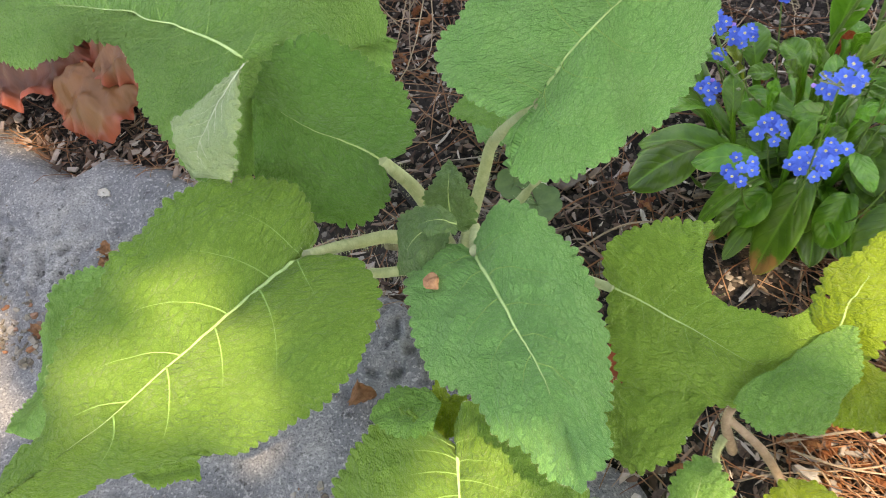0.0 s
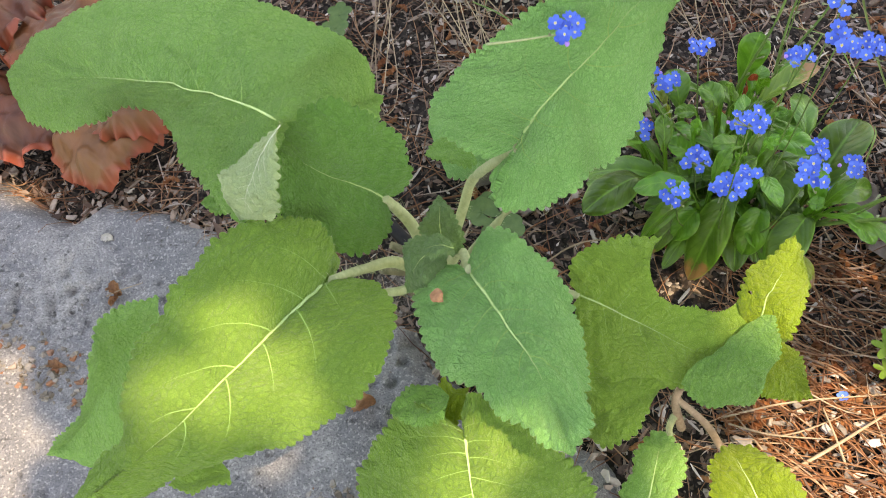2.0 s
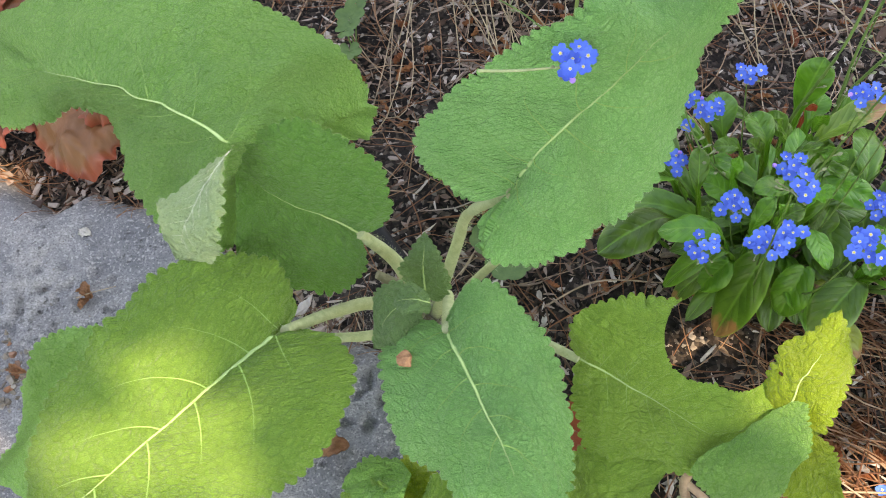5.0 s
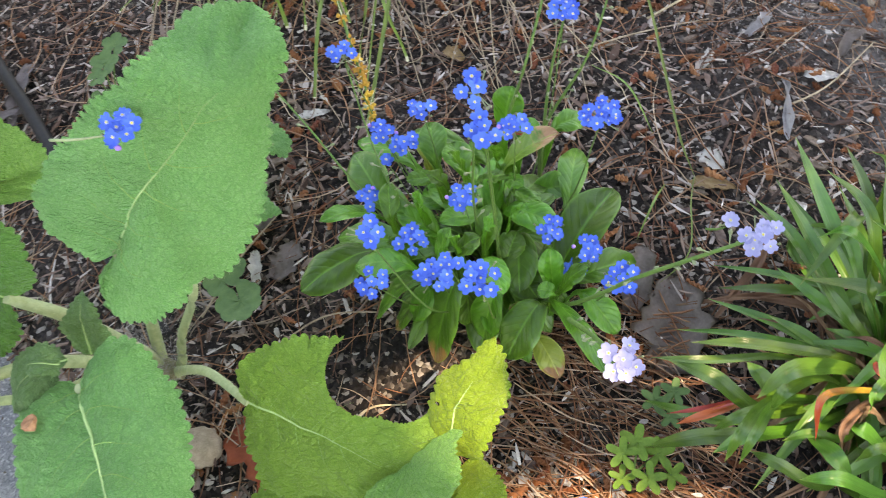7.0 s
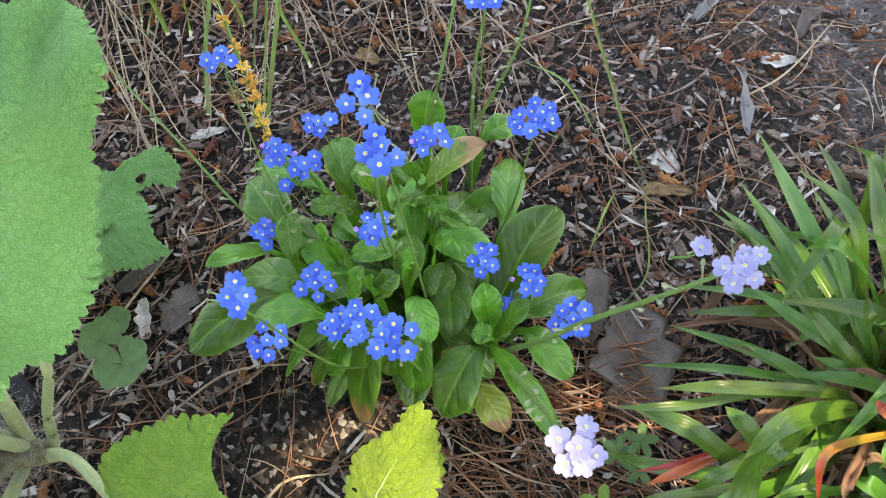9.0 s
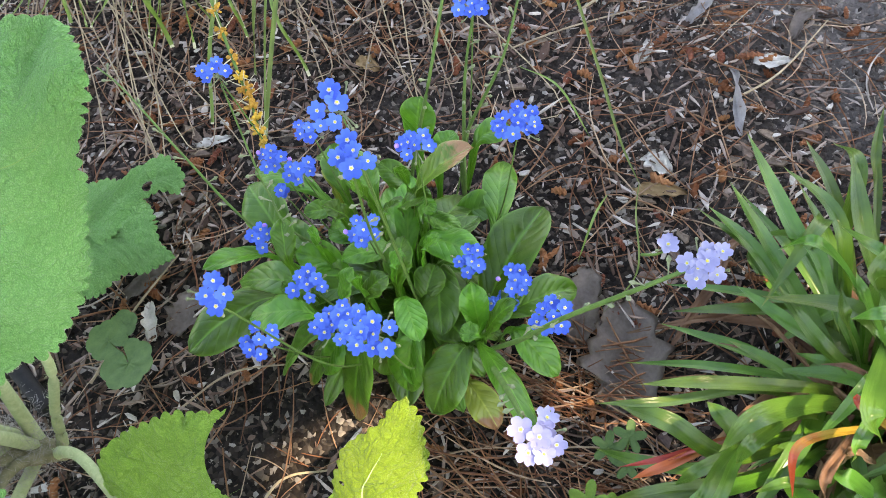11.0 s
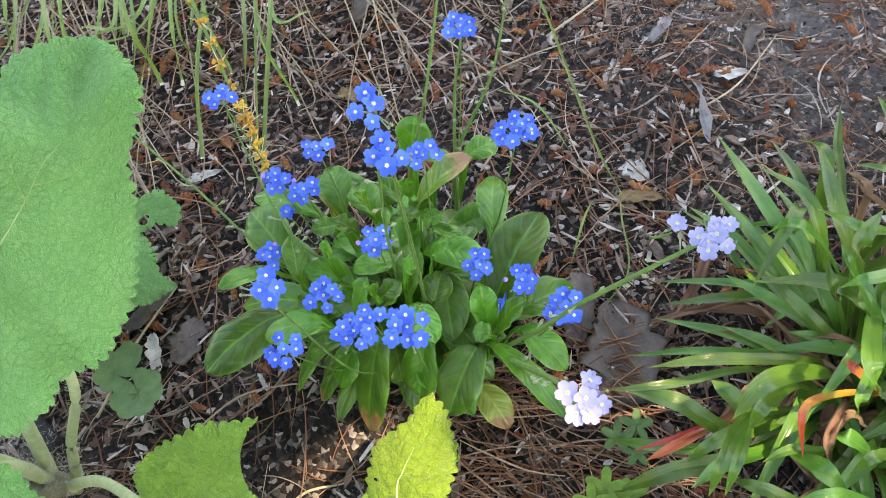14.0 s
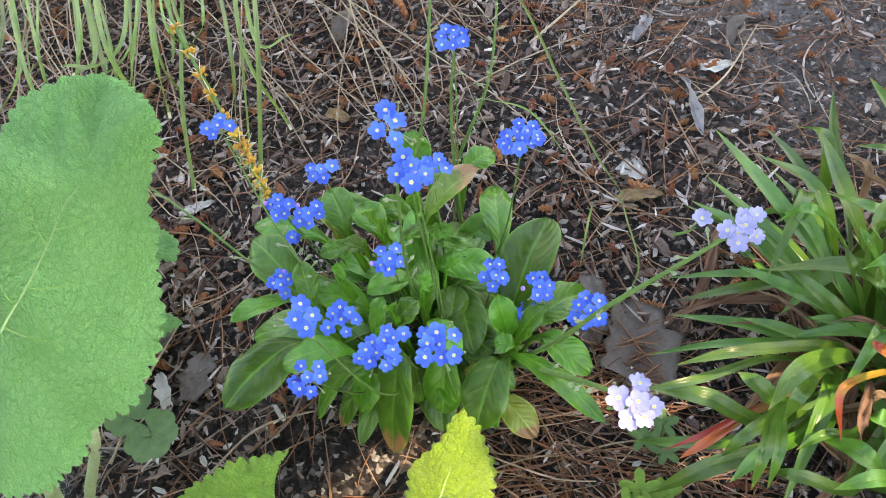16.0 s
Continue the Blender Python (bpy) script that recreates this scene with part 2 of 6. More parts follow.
M_PETAL = petal_material("blue_petal", (0.016, 0.080, 0.50), (0.075, 0.225, 0.80))
M_PETAL_PALE = petal_material("pale_lilac_petal", (0.20, 0.215, 0.44), (0.42, 0.43, 0.62))
M_PETAL_PINK = petal_material("pink_petal", (0.36, 0.2, 0.7), (0.5, 0.3, 0.78))
M_RING = plain("flower_ring", (0.36, 0.42, 0.55), (0.52, 0.56, 0.62), 500.0, 0.6)
M_EYE = plain("flower_eye", (0.5, 0.42, 0.05), (0.75, 0.62, 0.12), 900.0, 0.6)


def soil_material():
    m = Nodes("dark_garden_soil")
    vec = m.coord()
    big, mid, fine = m.noise(vec, 9.0, 4.0), m.noise(vec, 70.0, 5.0, 0.65), m.noise(vec, 480.0, 4.0, 0.7)
    f = m.math("ADD", m.math("MULTIPLY", mid, 0.6), m.math("MULTIPLY", fine, 0.4))
    col = m.ramp(f, [(0.3, (0.007, 0.005, 0.005)), (0.55, (0.022, 0.017, 0.015)), (0.75, (0.06, 0.048, 0.042))])
    col = m.mix(m.ramp(big, [(0.44, (0, 0, 0)), (0.64, (0.8, 0.8, 0.8))]), col, (0.13, 0.112, 0.104))
    place = m.add("ShaderNodeVectorMath")
    place.operation = "DISTANCE"
    m.put(place.inputs[0], vec)
    place.inputs[1].default_value = (0.62, 0.56, 0.0)
    sand = m.ramp(m.math("ADD", place.outputs["Value"], m.math("MULTIPLY", m.math("SUBTRACT", big, 0.5), 0.5)), [(0.14, (1, 1, 1)), (0.30, (0, 0, 0))])
    col = m.mix(m.math("MULTIPLY", sand, 0.6), col, m.mix(fine, (0.20, 0.185, 0.18), (0.40, 0.38, 0.37)))
    grain = m.add("ShaderNodeTexVoronoi", Vector=vec, Scale=300.0)
    tone = m.add("ShaderNodeSeparateColor", Color=grain.outputs["Color"]).outputs[0]
    col = m.mix(m.math("SUBTRACT", 0.75, m.math("MULTIPLY", sand, 0.3)), col, m.ramp(tone, [(0.0, (0.004, 0.003, 0.003)), (0.5, (0.014, 0.011, 0.010)), (0.78, (0.05, 0.04, 0.034)), (0.93, (0.17, 0.145, 0.125)), (1.0, (0.42, 0.39, 0.36))]))
    f = m.math("SUBTRACT", f, m.math("MULTIPLY", grain.outputs["Distance"], 0.7))
    spark = m.add("ShaderNodeTexVoronoi", Vector=vec, Scale=330.0)
    col = m.mix(m.ramp(spark.outputs["Distance"], [(0.06, (0.7, 0.7, 0.7)), (0.12, (0, 0, 0))]), col, (0.35, 0.33, 0.3))
    return m.done(col, 0.95, m.bump(f, 0.9, 0.004), 0.0, 0.0, 0.2)


def slab_material():
    m = Nodes("weathered_grey_concrete")
    vec = m.coord()
    big, mid, fine = m.noise(vec, 11.0, 4.0), m.noise(vec, 60.0, 5.0, 0.7), m.noise(vec, 700.0, 4.0, 0.75)
    col = m.ramp(m.math("ADD", m.math("MULTIPLY", big, 0.55), m.math("MULTIPLY", mid, 0.45)),
                 [(0.36, (0.12, 0.127, 0.142)), (0.5, (0.20, 0.208, 0.224)), (0.64, (0.31, 0.315, 0.32))])
    col = m.mix(m.math("MULTIPLY", m.ramp(fine, [(0.38, (1, 1, 1)), (0.52, (0, 0, 0))]), 0.75), col, (0.075, 0.078, 0.085))
    col = m.mix(m.math("MULTIPLY", m.ramp(m.noise(vec, 420.0, 2.0), [(0.56, (0, 0, 0)), (0.66, (1, 1, 1))]), 0.6), col, (0.46, 0.46, 0.46))
    hole = m.ramp(m.noise(vec, 170.0, 3.0, 0.6), [(0.60, (0, 0, 0)), (0.68, (1, 1, 1))])
    where = m.ramp(m.noise(vec, 18.0, 2.0), [(0.45, (0.15, 0.15, 0.15)), (0.58, (1, 1, 1))])
    hole = m.math("MULTIPLY", hole, where)
    col = m.mix(m.math("MULTIPLY", hole, 0.75), col, (0.06, 0.06, 0.06))
    h = m.math("SUBTRACT", m.math("ADD", m.math("MULTIPLY", mid, 0.8), m.math("MULTIPLY", fine, 0.8)), hole)
    return m.done(col, 0.9, m.bump(h, 1.0, 0.003), 0.0, 0.0, 0.25)


M_SOIL, M_SLAB = soil_material(), slab_material()
M_CHIP = litter("bark_mulch", [(0.0, (0.045, 0.029, 0.024)), (0.3, (0.14, 0.088, 0.069)), (0.55, (0.25, 0.178, 0.146)), (0.78, (0.38, 0.307, 0.27)), (0.93, (0.52, 0.465, 0.43)), (1.0, (0.68, 0.645, 0.61))], 260.0)
M_CRUMB = litter("dark_crumbs", [(0.0, (0.010, 0.007, 0.006)), (0.5, (0.028, 0.02, 0.016)), (0.82, (0.07, 0.05, 0.04)), (0.94, (0.2, 0.17, 0.15)), (1.0, (0.45, 0.42, 0.39))], 300.0)
M_CONE = litter("rusty_cone_scales", [(0.0, (0.16, 0.05, 0.02)), (0.5, (0.27, 0.10, 0.042)), (1.0, (0.38, 0.17, 0.075))], 420.0)
M_NEEDLE = litter("dry_needles", [(0.0, (0.15, 0.062, 0.036)), (0.5, (0.31, 0.148, 0.08)), (0.8, (0.42, 0.25, 0.155)), (1.0, (0.56, 0.45, 0.34))], 200.0)
M_PALE = litter("pale_flakes", [(0.0, (0.15, 0.138, 0.13)), (0.6, (0.29, 0.27, 0.255)), (1.0, (0.55, 0.53, 0.51))], 300.0)
M_DRY = litter("dry_sandy_soil", [(0.0, (0.14, 0.126, 0.12)), (0.5, (0.31, 0.29, 0.28)), (0.85, (0.45, 0.43, 0.415)), (1.0, (0.66, 0.64, 0.62))], 500.0)
M_GRIT = litter("slab_gravel", [(0.0, (0.13, 0.11, 0.09)), (0.4, (0.21, 0.19, 0.16)), (0.75, (0.3, 0.28, 0.25)), (0.85, (0.34, 0.33, 0.31)), (0.92, (0.30, 0.13, 0.07)), (1.0, (0.34, 0.16, 0.09))], 300.0)
M_BARKPIECE = plain("bark_piece", (0.06, 0.04, 0.032), (0.2, 0.145, 0.115), 160.0, 0.85, 0.8, 0.0008, vary=0.4)
M_CONEPIECE = plain("cone_piece", (0.12, 0.038, 0.018), (0.28, 0.105, 0.045), 260.0, 0.8, 0.8, 0.0008, vary=0.25)
M_WHITEPIECE = plain("pale_flake_piece", (0.24, 0.225, 0.205), (0.45, 0.425, 0.39), 200.0, 0.8, 0.6, 0.0006, vary=0.25)
M_TAN = plain("tan_dry_leaf", (0.30, 0.20, 0.10), (0.46, 0.33, 0.18), 90.0, 0.75, 0.4)
M_GREYLEAF = plain("grey_dry_leaf", (0.13, 0.108, 0.098), (0.26, 0.222, 0.20), 70.0, 0.8, 0.6)
M_SILVER = plain("silvery_dry_leaf", (0.28, 0.27, 0.28), (0.46, 0.45, 0.46), 120.0, 0.6, 0.5)
M_REDLEAF = plain("red_dead_leaf", (0.26, 0.05, 0.02), (0.42, 0.10, 0.04), 80.0, 0.6, 0.5)
M_CRUMBLE = plain("rusty_crumb", (0.20, 0.085, 0.04), (0.42, 0.22, 0.12), 420.0, 0.8, 0.9, 0.001)
M_WHITE = plain("bleached_flake", (0.5, 0.49, 0.46), (0.75, 0.74, 0.7), 160.0, 0.7, 0.6)
M_PIPE = plain("black_rubber_hose", (0.006, 0.006, 0.007), (0.014, 0.014, 0.015), 200.0, 0.6, 0.2, spec=0.2)
M_BALL = plain("dry_seed_case", (0.16, 0.12, 0.085), (0.31, 0.25, 0.185), 180.0, 0.85, 0.8, 0.001)
M_FEATHER = plain("bright_seedling_leaf", (0.07, 0.16, 0.016), (0.12, 0.225, 0.028), 200.0, 0.55, 0.3, translucent=0.25)
M_SEEDLING = plain("dark_seedling_leaf", (0.040, 0.100, 0.028), (0.075, 0.15, 0.042), 150.0, 0.65, 0.4, translucent=0.15)
M_CANOPY = plain("tree_leaf", (0.04, 0.09, 0.02), (0.08, 0.15, 0.03), 30.0, 0.6, 0.3)
M_BARK = plain("tree_bark", (0.08, 0.06, 0.045), (0.17, 0.13, 0.1), 40.0, 0.9, 0.8, 0.003)


def heuchera_material():
    m = Nodes("ruffled_russet_leaf")
    flat, span = m.uv("flat"), m.uv("span")
    n, n2 = m.noise(flat, 35.0, 4.0), m.noise(flat, 240.0, 4.0)
    r = m.random()
    col = m.mix(m.ramp(n, [(0.3, (0, 0, 0)), (0.7, (1, 1, 1))]), (0.055, 0.016, 0.009), (0.15, 0.045, 0.022))
    col = m.mix(m.ramp(r, [(0.6, (0, 0, 0)), (1.0, (0.3, 0.3, 0.3))]), col, (0.32, 0.16, 0.05))
    sep = m.add("ShaderNodeSeparateXYZ", Vector=span)
    col = m.mix(m.ramp(sep.outputs["Y"], [(0.80, (0, 0, 0)), (0.97, (0.85, 0.85, 0.85))]), col, (0.26, 0.05, 0.026))
    return m.done(col, 0.45, m.bump(m.math("ADD", n, m.math("MULTIPLY", n2, 0.5)), 0.7, 0.0015), 0.2, 0.0, 0.45)


M_HEUCHERA = heuchera_material()


# ---- mesh helpers ----
def part(name, bm, material, parent, label=""):
    """One mesh object under a thing or a part."""
    me = bpy.data.meshes.new(name)
    bm.to_mesh(me)
    bm.free()
    for mt in (material if isinstance(material, (list, tuple)) else [material]):
        me.materials.append(mt)
    ob = new(name, me)
    ob.parent = parent
    return tagged(ob, label)


def thing(name, label, category, group="", kind="", at=(0, 0, 0)):
    ob = new(name)
    ob.empty_display_size = 0.02
    ob.location = at
    return tagged(ob, label, category, group, kind)


def spline(pts, u):
    """A smooth curve through pts (Catmull-Rom) at u in 0..1."""
    n = len(pts) - 1
    s = min(max(u, 0.0), 1.0) * n
    i = min(int(s), n - 1)
    f = s - i
    p1, p2 = pts[i], pts[i + 1]
    p0 = pts[i - 1] if i else p1 * 2 - p2
    p3 = pts[i + 2] if i + 2 <= n else p2 * 2 - p1
    return 0.5 * ((2 * p1) + (p2 - p0) * f + (2 * p0 - 5 * p1 + 4 * p2 - p3) * f * f + (3 * p1 - p0 - 3 * p2 + p3) * f ** 3)


def sheet(bm, surf, nu, nv, across, along, bites=()):
    """A grid over surf(u, v), u 0..1 along, v -1..1 across; with flat (metres) and span (v, u) coordinates."""
    flat, span = bm.loops.layers.uv.new("flat"), bm.loops.layers.uv.new("span")
    rows = [[bm.verts.new(surf(i / nu, 2 * j / nv - 1)) for j in range(nv + 1)] for i in range(nu + 1)]
    for c, r in bites:
        for row in rows:
            for vert in row:
                d = vert.co - c
                if r - 0.0005 < d.length < r + 0.0009:
                    vert.co = c + d * ((r + 0.0002) / d.length)
    for i in range(nu):
        for j in range(nv):
            quad = ((i, j), (i, j + 1), (i + 1, j + 1), (i + 1, j))
            if any((rows[a][b].co - c).length < r * 0.995 for c, r in bites for a, b in quad):
                continue
            f = bm.faces.new([rows[a][b] for a, b in quad])
            f.smooth = True
            for loop, (a, b) in zip(f.loops, quad):
                u, v = a / nu, 2 * b / nv - 1
                loop[flat].uv = (v * across(u), u * along)
                loop[span].uv = (v, u)


def tube(bm, pts, radii, sides=7, smooth=24, flatten=1.0):
    """A tapered tube along a smooth curve, closed at both ends."""
    pts = [Vector(p) for p in pts]
    rings = []
    for k in range(smooth + 1):
        u = k / smooth
        p, t = spline(pts, u), (spline(pts, min(1, u + 0.01)) - spline(pts, max(0, u - 0.01))).normalized()
        a = t.cross(Vector((0.13, 0.21, 1.0)) if abs(t.z) < 0.9 else Vector((1, 0.2, 0))).normalized()
        b = a.cross(t)
        s = u * (len(radii) - 1)
        i = min(int(s), len(radii) - 2)
        r = radii[i] + (radii[i + 1] - radii[i]) * (s - i)
        rings.append([bm.verts.new(p + r * (math.cos(2 * math.pi * j / sides) * a + flatten * math.sin(2 * math.pi * j / sides) * b)) for j in range(sides)])
    for r0, r1 in zip(rings, rings[1:]):
        for j in range(sides):
            bm.faces.new((r0[j], r0[(j + 1) % sides], r1[(j + 1) % sides], r1[j])).smooth = True
    bm.faces.new(rings[0][::-1])
    bm.faces.new(rings[-1])


def loose(name, verts, faces, material, label, category, smooth=False):
    """Many loose pieces in one mesh."""
    me = bpy.data.meshes.new(name)
    me.from_pydata(verts, [], faces)
    me.materials.append(material)
    if smooth:
        me.polygons.foreach_set("use_smooth", [True] * len(me.polygons))
    return tagged(new(name, me), label, category, kind="stuff")


# ---- ground ----
def relief(x, y):
    """Height of the soil."""
    p = Vector((x, y, 0.0))
    return 0.006 * noise.noise(p * 9) + 0.003 * noise.noise(p * 31) + 0.0012 * noise.noise(p * 90) - 0.002


def build_ground():
    xs = [-40, -12, -4, -1.6, -0.9] + [(-0.62 + 0.008 * i) for i in range(159)] + [0.9, 1.6, 4, 12, 40]
    ys = [-40, -12, -4, -1.2, -0.4] + [(-0.1 + 0.008 * i) for i in range(126)] + [1.2, 2, 4, 12, 40]
    near = lambda x, y: relief(x, y) if -0.7 < x < 0.8 and -0.2 < y < 1.0 else 0.0
    verts = [(x, y, near(x, y)) for y in ys for x in xs]
    w = len(xs)
    faces = [(j * w + i, j * w + i + 1, (j + 1) * w + i + 1, (j + 1) * w + i) for j in range(len(ys) - 1) for i in range(w - 1)]
    me = bpy.data.meshes.new("ground")
    me.from_pydata(verts, [], faces)
    me.polygons.foreach_set("use_smooth", [True] * len(me.polygons))
    me.materials.append(M_SOIL)
    tagged(new("ground", me), "dark crumbly garden soil under mulch", "soil", kind="structure")


build_ground()

# outline of the slab on the ground, anticlockwise
SLAB = [(-0.75, -0.2), (0.06, -0.2), (0.05, 0.06), (0.028, 0.118), (-0.03, 0.15), (-0.075, 0.19), (-0.10, 0.235), (-0.17, 0.268), (-0.215, 0.30),
        (-0.27, 0.355), (-0.335, 0.388), (-0.375, 0.404), (-0.405, 0.386), (-0.44, 0.41), (-0.50, 0.462), (-0.6, 0.5), (-0.75, 0.52)]


def slab_depth(x, y):
    """Distance inside the slab's outline (negative outside)."""
    inside, best = False, 1e9
    for (ax, ay), (bx, by) in zip(SLAB, SLAB[1:] + SLAB[:1]):
        if (ay > y) != (by > y) and x < (bx - ax) * (y - ay) / (by - ay) + ax:
            inside = not inside
        dx, dy = bx - ax, by - ay
        f = min(1, max(0, ((x - ax) * dx + (y - ay) * dy) / (dx * dx + dy * dy)))
        best = min(best, math.hypot(x - ax - f * dx, y - ay - f * dy))
    return best if inside else -best


def slab_height(x, y):
    p = Vector((x, y, 0.3))
    d = slab_depth(x, y) + 0.007 * noise.noise(p * 24)
    s = min(1, max(0, (d + 0.006) / 0.034))
    z = -0.02 + 0.041 * (1 - (1 - s) ** 2)
    z += 0.005 * noise.noise(p * 10) + 0.002 * noise.noise(p * 40)
    pit = noise.noise(Vector((x * 95, y * 95, 4.0)))
    rough = max(0.12, min(1.0, 3.5 * (noise.noise(Vector((x * 12, y * 12, 9.0))) - 0.02)))
    return z - 0.006 * rough * max(0.0, pit - 0.02) * 2 + 0.0012 * noise.noise(Vector((x * 160, y * 160, 2.0)))


def build_slab():
    step = 0.0022
    nx, ny = 260, 300
    pos, faces, verts = {}, [], []
    for j in range(ny + 1):
        for i in range(nx + 1):
            x, y = -0.52 + i * step, -0.12 + j * step
            if slab_depth(x, y) > -0.02:
                pos[i, j] = len(verts)
                verts.append((x, y, slab_height(x, y)))
    for (i, j), a in pos.items():
        q = [(i, j), (i + 1, j), (i + 1, j + 1), (i, j + 1)]
        if all(k in pos for k in q):
            faces.append([pos[k] for k in q])
    me = bpy.data.meshes.new("concrete_slab")
    me.from_pydata(verts, [], faces)
    me.polygons.foreach_set("use_smooth", [True] * len(me.polygons))
    me.materials.append(M_SLAB)
    tagged(new("concrete_slab", me), "weathered pitted grey concrete edging slab in soil", "concrete slab")


build_slab()


def support(x, y):
    """Height of what a small loose piece lies on."""
    h = relief(x, y)
    if x < 0.09 and slab_depth(x, y) > -0.006:
        h = max(h, slab_height(x, y))
    return h


# ---- loose litter ----
rng = random.Random(11)


def frame_of(direction, normal):
    n = normal.normalized()
    d = (direction - n * direction.dot(n)).normalized()
    return d, n.cross(d), n


def in_bed(x, y, margin=0.0):
    return slab_depth(x, y) < -margin if x < 0.1 else True


def chips(count, size, material, name, label, category, thin=0.28, stretch=(1.2, 3.4), lift=0.004, where=None, power=1.7):
    verts, faces = [], []
    made = 0
    while made < count:
        x, y = rng.uniform(-0.62, 0.66), rng.uniform(0.0, 0.92)
        if where and not where(x, y):
            continue
        made += 1
        s = size[0] + (size[1] - size[0]) * rng.random() ** power
        a, l = rng.uniform(0, 6.283), rng.uniform(*stretch)
        d, b, n = frame_of(Vector((math.cos(a), math.sin(a), rng.uniform(-0.25, 0.25))), Vector((rng.uniform(-0.5, 0.5), rng.uniform(-0.5, 0.5), 1)))
        c = Vector((x, y, support(x, y) + rng.uniform(0.0, lift)))
        base = len(verts)
        k = rng.randint(4, 7)
        bend = rng.uniform(-0.3, 0.45) * s
        turn, skew = rng.uniform(0, 1.2), rng.uniform(-0.5, 0.5)
        ring = []
        for i in range(k):
            g = 6.283 * (i + rng.uniform(-0.32, 0.32)) / k + turn
            px, py = math.cos(g) * l * rng.uniform(0.55, 1.2), math.sin(g) * rng.uniform(0.4, 1.15)
            ring.append((px + skew * py, py))
        h = s * thin * rng.uniform(0.5, 1.2)
        for up, shrink in ((-0.5, 0.92), (0.5, 0.84)):
            for px, py in ring:
                verts.append(c + d * (px * s * shrink * 0.5) + b * (py * s * shrink * 0.5) + n * (up * h * (0.6 + 0.4 * math.sin(px * 5 + turn * 9)) + bend * (px / l) ** 2))
        faces += [[base + k + i for i in range(k)], [base + k - 1 - i for i in range(k)]]
        faces += [[base + i, base + (i + 1) % k, base + k + (i + 1) % k, base + k + i] for i in range(k)]
    return loose(name, verts, faces, material, label, category)


def needles(count, length, radius, material, name, label, category, where=None, along=None, lift=0.008, curve=0.14):
    verts, faces = [], []
    made = 0
    while made < count:
        x, y = rng.uniform(-0.6, 0.66), rng.uniform(0.02, 0.9)
        if where and not where(x, y):
            continue
        made += 1
        l = rng.uniform(*length)
        a = rng.uniform(0, 6.283) if along is None else rng.gauss(along, 0.5)
        r = radius * rng.uniform(0.7, 1.3)
        d = Vector((math.cos(a), math.sin(a), 0))
        side = Vector((-d.y, d.x, 0))
        cv = rng.uniform(-curve, curve) * l
        z0, tilt = rng.uniform(0.002, lift), rng.uniform(-0.06, 0.06)
        base = len(verts)
        m = 6
        for i in range(m + 1):
            f = i / m - 0.5
            p = Vector((x, y, 0)) + d * (f * l) + side * (cv * 4 * f * f)
            g = support(p.x, p.y) if i in (0, 3, 6) or x < 0.1 else relief(p.x, p.y)
            p.z = g + z0 + abs(tilt * f * l) + (0.004 * noise.noise(p * 30))
            rr = r * (1 - 0.55 * abs(2 * f))
            verts += [p + side * rr, p - side * rr * 0.6 + Vector((0, 0, rr * 0.9)), p - side * rr * 0.6 - Vector((0, 0, rr * 0.9))]
        for i in range(m):
            for j in range(3):
                faces.append([base + 3 * i + j, base + 3 * i + (j + 1) % 3, base + 3 * i + 3 + (j + 1) % 3, base + 3 * i + 3 + j])
        faces += [[base, base + 1, base + 2], [base + 3 * m + 2, base + 3 * m + 1, base + 3 * m]]
    return loose(name, verts, faces, material, label, category, True)


def curls(count, material, name, label, category, where=None):
    """Scaly curled cone pieces."""
    verts, faces = [], []
    made = 0
    while made < count:
        x, y = rng.uniform(-0.55, 0.6), rng.uniform(0.02, 0.8)
        if where and not where(x, y):
            continue
        made += 1
        a, l, r = rng.uniform(0, 6.283), rng.uniform(0.008, 0.019), rng.uniform(0.0018, 0.0034)
        d = Vector((math.cos(a), math.sin(a), rng.uniform(-0.1, 0.3)))
        side = Vector((-math.sin(a), math.cos(a), 0))
        cv = rng.uniform(-0.4, 0.4)
        c = Vector((x, y, support(x, y) + r * 0.8 + rng.uniform(0, 0.004)))
        base, m, k = len(verts), 7, 6
        for i in range(m + 1):
            f = i / m
            p = c + d * ((f - 0.5) * l) + side * (cv * l * (f - 0.5) ** 2 * 2)
            rr = r * (0.45 + 0.55 * math.sin(math.pi * min(1, f * 0.9 + 0.08))) * (1.18 if i % 2 else 0.78)
            for j in range(k):
                t = 6.283 * j / k + i * 0.5
                verts.append(p + side * (math.cos(t) * rr) + Vector((0, 0, math.sin(t) * rr)))
        for i in range(m):
            for j in range(k):
                faces.append([base + k * i + j, base + k * i + (j + 1) % k, base + k * i + k + (j + 1) % k, base + k * i + k + j])
        faces += [[base + k - 1 - j for j in range(k)], [base + k * m + j for j in range(k)]]
    return loose(name, verts, faces, material, label, category)


bed = lambda x, y: in_bed(x, y, 0.004)
# ragged oval that gets few chips and no strewn pieces
sparse = lambda x, y: ((x - 0.055) / 0.075) ** 2 + ((y - 0.225) / 0.055) ** 2 < 1 + noise.noise(Vector((x * 40, y * 40, 1.5)))
mulched = lambda x, y: bed(x, y) and (not sparse(x, y) or rng.random() < 0.25)
bare = lambda x, y: bed(x, y) and not sparse(x, y) and noise.noise(Vector((x * 7, y * 7, 2.5))) > -0.15
chips(9000, (0.0012, 0.0042), M_CRUMB, "mulch_crumbs", "fine dark mulch crumbs and soil lumps", "mulch", 0.6, (1.0, 1.9), 0.003, bed, 1.3)
